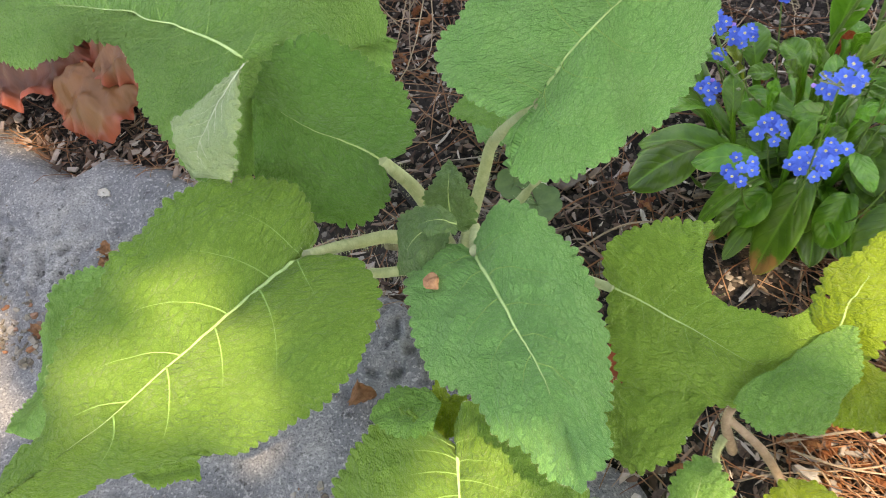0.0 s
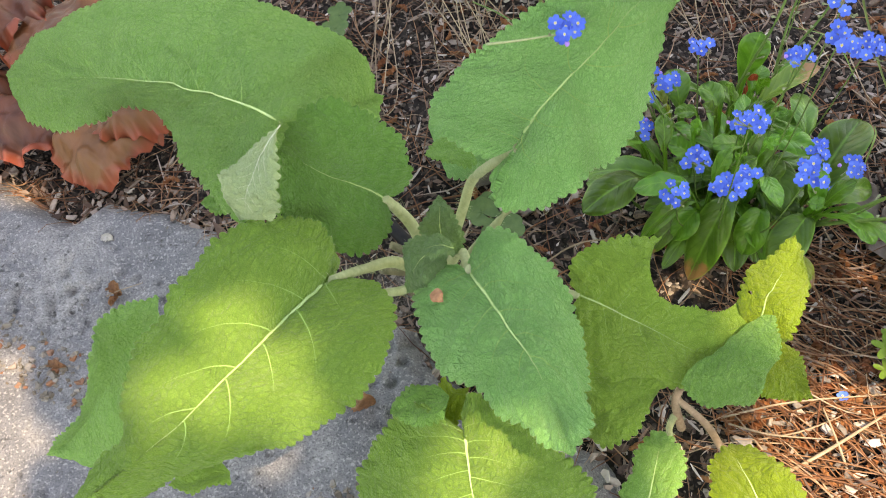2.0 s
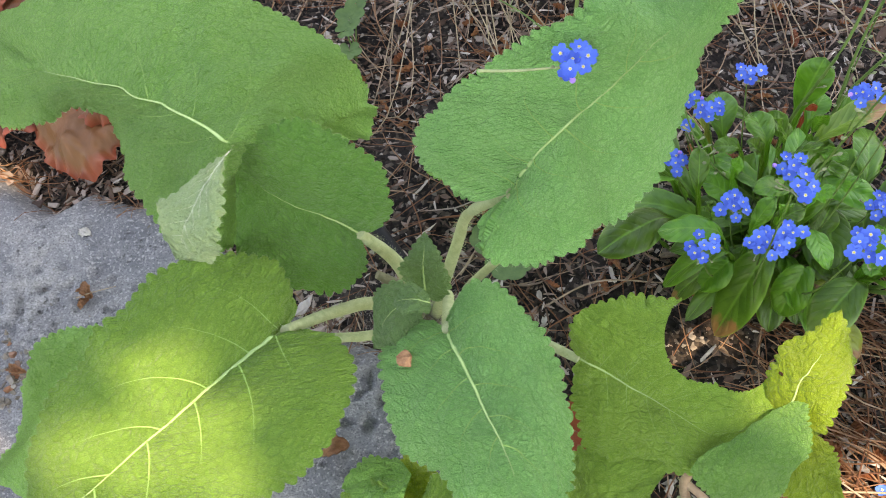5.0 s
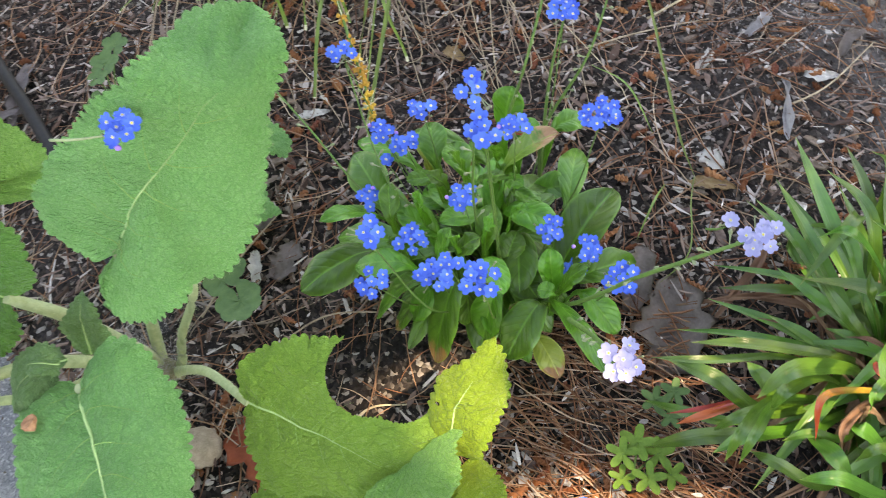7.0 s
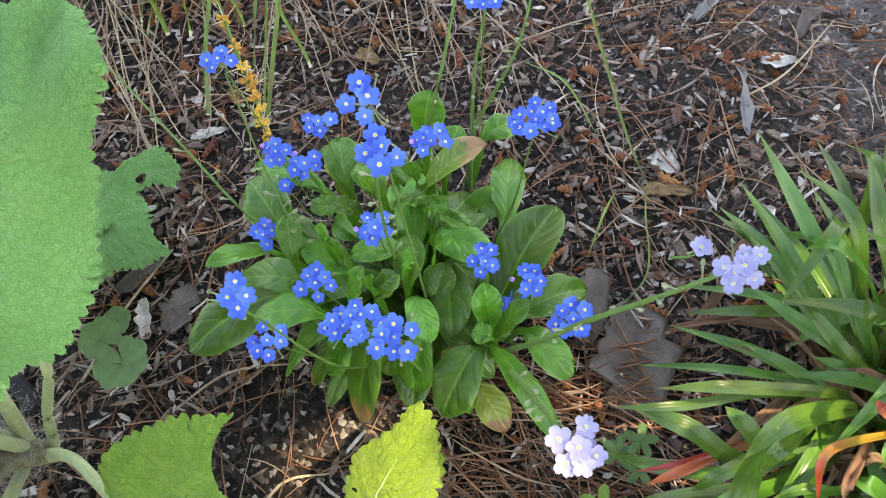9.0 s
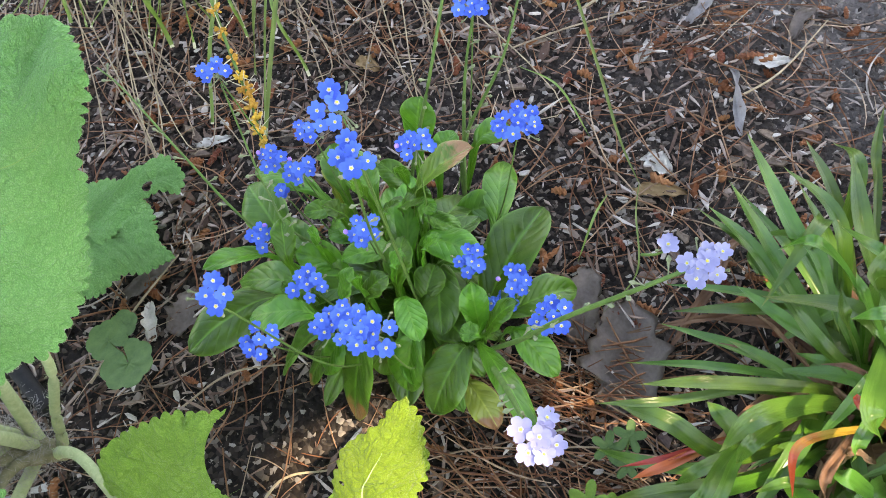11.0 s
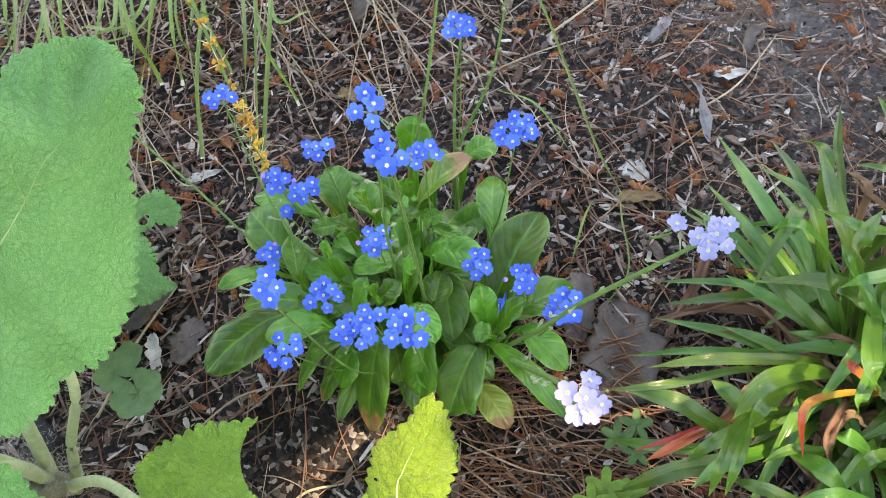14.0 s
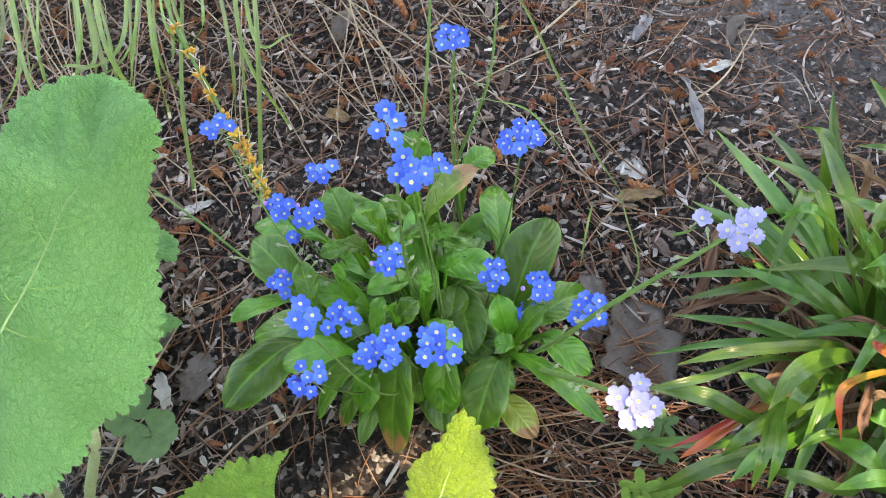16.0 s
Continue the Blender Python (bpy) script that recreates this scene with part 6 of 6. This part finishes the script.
strap_leaf([(0.374, 0.183, 0.040), (0.361, 0.193, 0.050), (0.350, 0.198, 0.020)], 0.004, tint="brown")
strap_leaf([(0.372, 0.114, 0.050), (0.330, 0.116, 0.100), (0.313, 0.120, 0.090)], 0.009)
strap_leaf([(0.340, 0.123, 0.050), (0.307, 0.131, 0.080), (0.297, 0.142, 0.070)], 0.008)
fill = random.Random(23)
for k in range(130):
    a = fill.uniform(0, 6.283)
    x, y = 0.41 + fill.gauss(0, 0.022), 0.18 + fill.gauss(0, 0.04)
    l = fill.uniform(0.06, 0.13)
    h = fill.uniform(0.02, 0.10)
    d = Vector((math.cos(a), math.sin(a), 0))
    tint = "brown" if k % 2 else "green"
    if tint == "brown":
        l, h = fill.uniform(0.05, 0.11), fill.uniform(0.008, 0.035)
    strap_leaf([(x, y, 0.01), (x + d.x * l * 0.45, y + d.y * l * 0.45, h), (x + d.x * l, y + d.y * l, h * (0.25 if tint == "brown" else 0.75))], fill.uniform(0.008, 0.0135), tint)


# ---- grass tuft with a yellow flower spike ----
tuft = thing("grass_tuft", "tuft of narrow cut green grass blades", "grass", at=(0.02, 0.83, 0.0))


def tuft_blade(pts, width):
    g = random.Random(int(pts[0][0] * 9000) + int(pts[2][0] * 7000))
    (ax, ay, az), (bx, by, bz), (cx, cy, cz) = pts
    cut, lean = g.uniform(-0.05, 0.03), g.gauss(0, 0.014)
    pts = [(ax + 0.6 * lean, ay, az), (bx + lean * 0.4, by, bz * g.uniform(0.75, 1.15)), (cx - lean, cy + cut, cz)]
    strap_leaf(pts, width * g.uniform(0.7, 1.15), owner=tuft, material=M_GRASS, keel=0.5, name="blade")


tuft_blade([(0.036, 0.906, 0.0), (0.041, 0.572, 0.100), (0.004, 0.518, 0.050)], 0.0046)
tuft_blade([(0.076, 0.802, 0.0), (0.053, 0.557, 0.060), (0.017, 0.526, 0.015)], 0.0040)
tuft_blade([(0.134, 0.863, 0.0), (0.122, 0.517, 0.120), (0.091, 0.424, 0.070)], 0.0045)
tuft_blade([(0.091, 0.882, 0.0), (0.100, 0.526, 0.120), (0.080, 0.474, 0.060)], 0.0048)
tuft_blade([(0.120, 0.869, 0.0), (0.110, 0.545, 0.100), (0.081, 0.463, 0.050)], 0.0036)
tuft_blade([(-0.118, 0.974, 0.0), (-0.051, 0.609, 0.100), (-0.059, 0.590, 0.080)], 0.0055)
tuft_blade([(-0.100, 0.966, 0.0), (-0.037, 0.603, 0.100), (-0.055, 0.594, 0.060)], 0.0044)
tuft_blade([(0.003, 0.921, 0.0), (0.027, 0.566, 0.110), (0.001, 0.522, 0.070)], 0.0045)
tuft_blade([(0.002, 0.921, 0.0), (0.017, 0.582, 0.100), (-0.010, 0.567, 0.060)], 0.0047)
tuft_blade([(-0.050, 0.944, 0.0), (-0.016, 0.595, 0.100), (-0.041, 0.612, 0.060)], 0.0049)
tuft_blade([(-0.060, 0.948, 0.0), (-0.009, 0.604, 0.090), (-0.021, 0.618, 0.050)], 0.0041)
tuft_blade([(-0.035, 0.937, 0.0), (0.004, 0.587, 0.100), (-0.014, 0.588, 0.060)], 0.0039)
tuft_blade([(0.050, 0.921, 0.0), (0.055, 0.591, 0.090), (0.037, 0.592, 0.050)], 0.0040)
tuft_blade([(0.073, 0.910, 0.0), (0.082, 0.581, 0.090), (0.073, 0.585, 0.050)], 0.0031)
tuft_blade([(-0.057, 0.947, 0.0), (-0.027, 0.599, 0.100), (-0.065, 0.586, 0.050)], 0.0039)
tuft_blade([(0.027, 0.910, 0.0), (0.033, 0.576, 0.100), (0.003, 0.539, 0.060)], 0.0033)
tuft_blade([(0.142, 0.859, 0.0), (0.118, 0.530, 0.110), (0.090, 0.501, 0.060)], 0.0033)
tuft_blade([(-0.133, 0.980, 0.0), (-0.061, 0.613, 0.100), (-0.082, 0.608, 0.060)], 0.0048)
tuft_blade([(-0.071, 0.985, 0.0), (-0.003, 0.584, 0.120), (-0.011, 0.580, 0.090)], 0.0050)
tuft_blade([(-0.152, 0.989, 0.0), (-0.094, 0.669, 0.063), (-0.104, 0.676, 0.042)], 0.0045)
tuft_blade([(-0.043, 0.940, 0.0), (-0.011, 0.627, 0.071), (-0.022, 0.587, 0.046)], 0.0028)
tuft_blade([(-0.159, 0.992, 0.0), (-0.079, 0.618, 0.101), (-0.104, 0.596, 0.054)], 0.0039)
tuft_blade([(-0.153, 0.989, 0.0), (-0.082, 0.631, 0.091), (-0.106, 0.651, 0.052)], 0.0043)
tuft_blade([(-0.038, 0.939, 0.0), (0.006, 0.604, 0.085), (-0.012, 0.602, 0.035)], 0.0033)
tuft_blade([(-0.178, 1.000, 0.0), (-0.088, 0.620, 0.103), (-0.120, 0.609, 0.046)], 0.0029)
tuft_blade([(0.022, 0.912, 0.0), (0.009, 0.602, 0.085), (-0.025, 0.585, 0.042)], 0.0035)
tuft_blade([(-0.083, 0.958, 0.0), (-0.060, 0.641, 0.075), (-0.079, 0.652, 0.054)], 0.0024)
tuft_blade([(-0.162, 0.993, 0.0), (-0.108, 0.650, 0.084), (-0.141, 0.658, 0.040)], 0.0047)
tuft_blade([(-0.133, 0.980, 0.0), (-0.096, 0.662, 0.070), (-0.113, 0.649, 0.049)], 0.0029)
tuft_blade([(0.063, 0.894, 0.0), (0.069, 0.555, 0.105), (0.042, 0.594, 0.033)], 0.0024)
tuft_blade([(0.061, 0.895, 0.0), (0.052, 0.579, 0.091), (0.023, 0.579, 0.037)], 0.0030)
tuft_blade([(0.043, 0.903, 0.0), (0.052, 0.563, 0.105), (0.029, 0.560, 0.059)], 0.0037)
tuft_blade([(0.143, 0.858, 0.0), (0.121, 0.571, 0.074), (0.117, 0.582, 0.059)], 0.0039)
tuft_blade([(0.047, 0.901, 0.0), (0.066, 0.592, 0.075), (0.055, 0.564, 0.036)], 0.0032)


def dead_stems():
    h = random.Random(41)
    for k in range(52):
        x0 = h.uniform(-0.12, 0.24)
        l = h.uniform(0.12, 0.34)
        bm = bmesh.new()
        ex = x0 + h.gauss(0.02, 0.06)
        tube(bm, [(0.03 + x0 * 0.3, 0.82, 0.01), (x0, 0.77 - l * 0.2, h.uniform(0.03, 0.09)), (ex, 0.78 - l, 0.008), (ex + h.gauss(0, 0.02), 0.75 - l, 0.005)], [0.0007, 0.0006, 0.0003], 5, 16)
        under(part("dead_stem", bm, M_STRAW, None, "thin dry straw-coloured stem"), tuft)


dead_stems()


def spike():
    """A stem with knots of small yellow flowers between dry bracts."""
    pts = [Vector(p) for p in ((0.04, 0.82, 0.0), (0.058, 0.66, 0.11), (0.072, 0.52, 0.143), (0.079, 0.475, 0.137), (0.088, 0.430, 0.122), (0.092, 0.414, 0.112), (0.096, 0.386, 0.104))]
    bm = bmesh.new()
    tube(bm, pts, [0.0014, 0.0011, 0.0008], 7, 40)
    st = under(part("spike_stem", bm, M_STEM, None, "green flower spike stem"), tuft)
    h = random.Random(3)
    for u in (0.36, 0.45, 0.52, 0.57, 0.63, 0.69, 0.75, 0.81, 0.86, 0.91, 0.95, 0.99):
        p = spline(pts, u)
        bm = bmesh.new()
        for _ in range(15):
            d = Vector((h.gauss(0, 1), h.gauss(0, 0.8), h.gauss(0.2, 0.8))).normalized()
            m = Matrix.Translation(p + d * h.uniform(0.0015, 0.0042)) @ d.to_track_quat("Z", "Y").to_matrix().to_4x4() @ Matrix.Diagonal((1, 1, 1.5, 1))
            bmesh.ops.create_icosphere(bm, subdivisions=1, radius=h.uniform(0.0009, 0.0015), matrix=m)
        part("flower_knot", bm, M_SPIKE, st, "knot of tiny yellow flowers")
        bm = bmesh.new()
        for _ in range(3):
            d = Vector((h.gauss(0, 1), h.gauss(0, 1), h.gauss(0.2, 0.4))).normalized()
            tube(bm, [p, p + d * 0.005, p + d * h.uniform(0.008, 0.014)], [0.0005, 0.0003, 0.0001], 4, 4)
        part("bract", bm, M_SPINE, st, "dry pointed bracts")


spike()


def long_blade():
    g = thing("leaning_grass", "single long thin grass blade leaning over mulch", "grass", at=(0.30, 0.6, 0.0))
    strap_leaf([(0.285, 0.62, 0.10), (0.303, 0.505, 0.08), (0.313, 0.449, 0.040), (0.317, 0.394, 0.018), (0.323, 0.355, 0.010)], 0.0026, owner=g, material=M_GRASS, name="blade")
    strap_leaf([(0.300, 0.36, 0.008), (0.285, 0.335, 0.028), (0.268, 0.309, 0.02)], 0.002, owner=g, material=M_GRASS, name="blade")
    strap_leaf([(0.323, 0.365, 0.008), (0.31, 0.33, 0.03), (0.30, 0.29, 0.03), (0.275, 0.272, 0.02)], 0.0014, owner=g, material=M_GRASS, name="blade")
    strap_leaf([(0.265, 0.485, 0.006), (0.285, 0.44, 0.03), (0.30, 0.405, 0.01)], 0.002, owner=g, material=M_GRASS, name="blade")


long_blade()


# ---- small seedlings ----
def lobed_leaf(bm, c, heading, radius, lobes, depth, tilt=0.15, seed=0, ruffle=0.0):
    """A round lobed leaf about its stalk's end."""
    d, s = Vector((math.cos(heading), math.sin(heading), 0)), Vector((-math.sin(heading), math.cos(heading), 0))
    nr, na = 8, lobes * 8
    rows = []
    for i in range(nr + 1):
        f = i / nr
        row = []
        for j in range(na):
            a = -math.pi + 2 * math.pi * j / na
            cut = 1 - depth * (1 - abs(math.cos(a * lobes / 2)) ** (0.7 if depth < 0.5 else 1.3)) - (0.4 * max(0, 1 - abs(abs(a) - math.pi) / 0.3))
            r = radius * f * (1 + (cut - 1) * f)
            z = 0.12 * radius * f * f + ruffle * radius * f * f * math.sin(a * (lobes + 2) + seed) + 0.05 * radius * noise.noise(Vector((f * 4, a * 2, seed)))
            row.append(bm.verts.new(c + d * (r * math.cos(a)) + s * (r * math.sin(a)) + Vector((0, 0, z + tilt * r * math.cos(a)))))
        rows.append(row)
    for i in range(nr):
        for j in range(na - 1):
            bm.faces.new((rows[i][j], rows[i][j + 1], rows[i + 1][j + 1], rows[i + 1][j])).smooth = True


def seedling(name, at, leaves, material, label):
    root = thing(name, label, "seedling", at=(at[0], at[1], 0.0))
    for k, (x, y, z, r, heading, lobes, depth) in enumerate(leaves):
        bm = bmesh.new()
        lobed_leaf(bm, Vector((x, y, z)), heading, r, lobes, depth, 0.1, k * 3.1)
        leaf = under(part("leaf", bm, material, None), root)
        bm = bmesh.new()
        tube(bm, [(at[0], at[1], 0.0), ((at[0] + x) / 2, (at[1] + y) / 2, z * 0.7), (x, y, z)], [0.0008, 0.0007, 0.0006], 5, 8)
        under(part("leaf_stalk", bm, M_STEM, None), root)


seedling("round_leaved_seedling", (-0.028, 0.305), [(-0.021, 0.296, 0.03, 0.018, -1.2, 7, 0.12), (-0.036, 0.316, 0.028, 0.014, 2.4, 7, 0.12), (-0.03, 0.33, 0.02, 0.010, 1.6, 5, 0.12)], M_SEEDLING, "dark round-leaved lobed seedling on mulch")
seedling("lobed_seedling", (-0.153, 0.52), [(-0.154, 0.545, 0.03, 0.014, 1.5, 5, 0.3), (-0.152, 0.505, 0.03, 0.012, -1.5, 5, 0.3), (-0.150, 0.57, 0.025, 0.013, 1.4, 5, 0.3), (-0.155, 0.525, 0.035, 0.01, 0.4, 5, 0.3)], M_SEEDLING, "small green lobed seedling on mulch")
seedling("feathery_seedling", (0.238, 0.150), [(0.240, 0.162, 0.035, 0.012, 1.2, 5, 0.65), (0.230, 0.156, 0.036, 0.011, 2.6, 5, 0.65), (0.252, 0.155, 0.03, 0.011, 0.2, 5, 0.65), (0.243, 0.140, 0.034, 0.011, -1.2, 5, 0.65), (0.258, 0.142, 0.028, 0.010, -0.6, 5, 0.65), (0.228, 0.143, 0.028, 0.009, -2.4, 5, 0.65)], M_FEATHER, "bright green feathery cut-leaved seedling")
seedling("feathery_seedling", (0.266, 0.184), [(0.258, 0.192, 0.02, 0.010, 2.4, 5, 0.6), (0.271, 0.195, 0.022, 0.010, 1.2, 5, 0.6), (0.266, 0.180, 0.02, 0.009, -1.2, 5, 0.6)], M_SEEDLING, "green cut-leaved seedling beside strap leaves")


# ---- russet ruffled plant ----
heuchera = thing("coral_bells", "coral bells plant with ruffled russet leaves", "plant", at=(-0.47, 0.54, 0.0))


def heuchera_leaf(c, radius, heading, droop, seed):
    """A broad, folded leaf whose rim hangs down in a tight frill."""
    c = Vector(c)
    d, s = Vector((math.cos(heading), math.sin(heading), 0)), Vector((-math.sin(heading), math.cos(heading), 0))
    gap = 0.35

    def surf(u, v):
        a = v * (math.pi - gap)
        ca, sa = math.cos(a), math.sin(a)
        lobe = 1 - 0.10 * (1 - abs(math.cos(a * 2.5)) ** 0.8) * u
        r = radius * u * lobe * (1 + 0.14 * noise.noise(Vector((ca * 1.3, sa * 1.3, seed))))
        frill = max(0.0, (u - 0.72) / 0.28) ** 1.4
        wave = math.sin(a * 11 + 5 * noise.noise(Vector((ca * 2, sa * 2, seed + 3.0)))) + 0.5 * math.sin(a * 23 + seed)
        r += radius * frill * (0.03 * wave + 0.025 * noise.noise(Vector((ca * 9, sa * 9, seed))))
        z = -droop * radius * u ** 2.2 + radius * u * 0.55 * noise.noise(Vector((u * 2.4 * ca, u * 2.0 * sa, seed * 2.1))) + 0.16 * radius * u * noise.noise(Vector((u * 5 * ca, u * 5 * sa, seed * 1.3)))
        z += 0.045 * radius * u * abs(math.sin(a * 2.5)) + radius * frill * 0.12 * wave + 0.02 * radius * noise.noise(Vector((u * 9 * ca, u * 9 * sa, seed)))
        return c + d * (r * ca) + s * (r * sa) + Vector((0, 0, z))
    bm = bmesh.new()
    sheet(bm, surf, 22, 200, lambda u: radius * u * 3, radius)
    under(part("leaf", bm, M_HEUCHERA, None), heuchera)
    bm = bmesh.new()
    tube(bm, [(-0.47, 0.54, 0.0), ((c.x - 0.47) / 2, (c.y + 0.54) / 2, c.z * 0.7), c], [0.0016, 0.0014, 0.0012], 6, 12)
    under(part("leaf_stalk", bm, M_REDLEAF, None), heuchera)


for c, radius, heading, droop, seed in [((-0.375, 0.448, 0.052), 0.050, -1.2, 0.55, 4), ((-0.44, 0.478, 0.066), 0.054, -1.5, 0.55, 3), ((-0.345, 0.475, 0.070), 0.045, -0.9, 0.6, 14), ((-0.50, 0.50, 0.075), 0.058, -2.2, 0.5, 2),
                                        ((-0.405, 0.54, 0.10), 0.056, -0.8, 0.5, 9), ((-0.47, 0.58, 0.11), 0.06, 0.6, 0.45, 1), ((-0.355, 0.60, 0.085), 0.056, 0.2, 0.5, 5), ((-0.53, 0.62, 0.09), 0.058, 2.4, 0.5, 7), ((-0.42, 0.66, 0.09), 0.058, 1.3, 0.5, 10)]:
    heuchera_leaf(c, radius, heading, droop, seed)


# Tree added out of view to shade the bed and shape the sun patches.
def unseen_shade_tree():
    tree = thing("unseen_shade_tree", "added unseen leafy tree that shades the garden bed", "tree", at=(2.5, -1.9, 0.0))
    bm = bmesh.new()
    tube(bm, [(2.5, -1.9, 0.0), (2.42, -1.86, 1.0), (2.2, -1.7, 2.1), (1.9, -1.5, 2.9)], [0.13, 0.10, 0.075, 0.04], 14, 24)
    under(part("trunk", bm, M_BARK, None), tree)
    for k, e in enumerate([(1.3, -1.15, 2.05), (0.9, -1.2, 2.0), (1.75, -1.0, 2.3), (1.15, -1.4, 2.5), (1.95, -1.05, 2.0)]):
        bm = bmesh.new()
        e = Vector(e)
        s = Vector((2.34, -1.8, 1.45)).lerp(Vector((2.1, -1.63, 2.35)), k / 4)
        tube(bm, [s, (s + e) / 2 + Vector((0, 0, 0.12)), e], [0.04, 0.025, 0.008], 8, 14)
        under(part("limb", bm, M_BARK, None), tree)
    # crown openings, each set where a sun patch should land
    gaps = [((-0.165, 0.142, 0.205), 0.026), ((-0.150, 0.105, 0.18), 0.016), ((-0.205, 0.115, 0.205), 0.024), ((-0.435, 0.225, 0.02), 0.024), ((-0.425, 0.165, 0.02), 0.030), ((-0.43, 0.11, 0.02), 0.026), ((-0.42, 0.06, 0.02), 0.03), ((0.20, 0.09, 0.0), 0.060), ((0.13, 0.06, 0.0), 0.05),
            ((0.142, 0.182, 0.112), 0.029), ((0.142, 0.160, 0.1), 0.020), ((0.160, 0.207, 0.12), 0.016), ((0.345, 0.16, 0.10), 0.028), ((0.30, 0.10, 0.06), 0.018),
            ((0.285, 0.197, 0.090), 0.016), ((-0.46, 0.42, 0.02), 0.020), ((0.06, 0.09, 0.0), 0.025), ((-0.06, 0.075, 0.14), 0.026), ((0.44, 0.25, 0.11), 0.018)]
    a = SUN_DIR.cross(Vector((0, 0, 1))).normalized()
    b = SUN_DIR.cross(a)
    away = 2.3
    holes = [((Vector(p)).dot(a), (Vector(p)).dot(b), r) for p, r in gaps]
    h = random.Random(77)
    verts, faces = [], []
    made = 0
    mid = Vector((0.05, 0.35, 0.0))
    mx, my = mid.dot(a), mid.dot(b)
    spread = []

    def leaf(x, y, r, depth):
        c = SUN_DIR * (away + h.gauss(0.0, depth)) + a * x + b * y
        n = (SUN_DIR + Vector((h.gauss(0, 0.4), h.gauss(0, 0.4), h.gauss(0, 0.3)))).normalized()
        d = n.cross(Vector((h.gauss(0, 1), h.gauss(0, 1), h.gauss(0, 1)))).normalized()
        s = n.cross(d)
        base = len(verts)
        for px, py in ((-1.3, 0), (-0.6, 0.6), (0.2, 0.75), (0.9, 0.4), (1.5, 0), (0.9, -0.4), (0.2, -0.75), (-0.6, -0.6)):
            verts.append(c + d * (px * r) + s * (py * r) + n * (0.15 * r * py * py))
        faces.append(list(range(base, base + 8)))

    while made < 9500:
        x, y = h.gauss(0, 0.8), h.gauss(0, 0.8)
        turn = math.atan2(y, x)
        edge = 1.25 + 0.45 * noise.noise(Vector((math.cos(turn) * 1.6, math.sin(turn) * 1.6, 4.0))) + 0.2 * noise.noise(Vector((x * 6, y * 6, 1.0)))
        far = math.hypot(x, y)
        if far > edge:
            continue
        x, y = x + mx, y + my
        r = h.uniform(0.02, 0.036)
        if any((x - px) ** 2 + (y - py) ** 2 < (pr + r * 0.72) ** 2 for px, py, pr in holes):
            continue
        made += 1
        spread.append((x, y, r))
        leaf(x, y, r, 0.10 + 0.22 * max(0.0, 1.3 - far))
    # close stray openings so that only the set gaps let sun through
    taken = collections.defaultdict(list)
    for x, y, r in spread:
        taken[int(x // 0.05), int(y // 0.05)].append((x, y, r))
    for i in range(-62, 63):
        for j in range(-62, 63):
            x, y = mx + i * 0.011 + h.uniform(-0.003, 0.003), my + j * 0.011 + h.uniform(-0.003, 0.003)
            r = h.uniform(0.018, 0.026)
            near = [q for di in (-1, 0, 1) for dj in (-1, 0, 1) for q in taken[int(x // 0.05) + di, int(y // 0.05) + dj]]
            if any((x - px) ** 2 + (y - py) ** 2 < (pr * 0.6) ** 2 for px, py, pr in near) or any((x - px) ** 2 + (y - py) ** 2 < (pr + r * 0.72) ** 2 for px, py, pr in holes):
                continue
            taken[int(x // 0.05), int(y // 0.05)].append((x, y, r))
            leaf(x, y, r, 0.2)
    crown = loose("crown", verts, faces, M_CANOPY, "crown of small green leaves", "")
    under(crown, tree)


unseen_shade_tree()
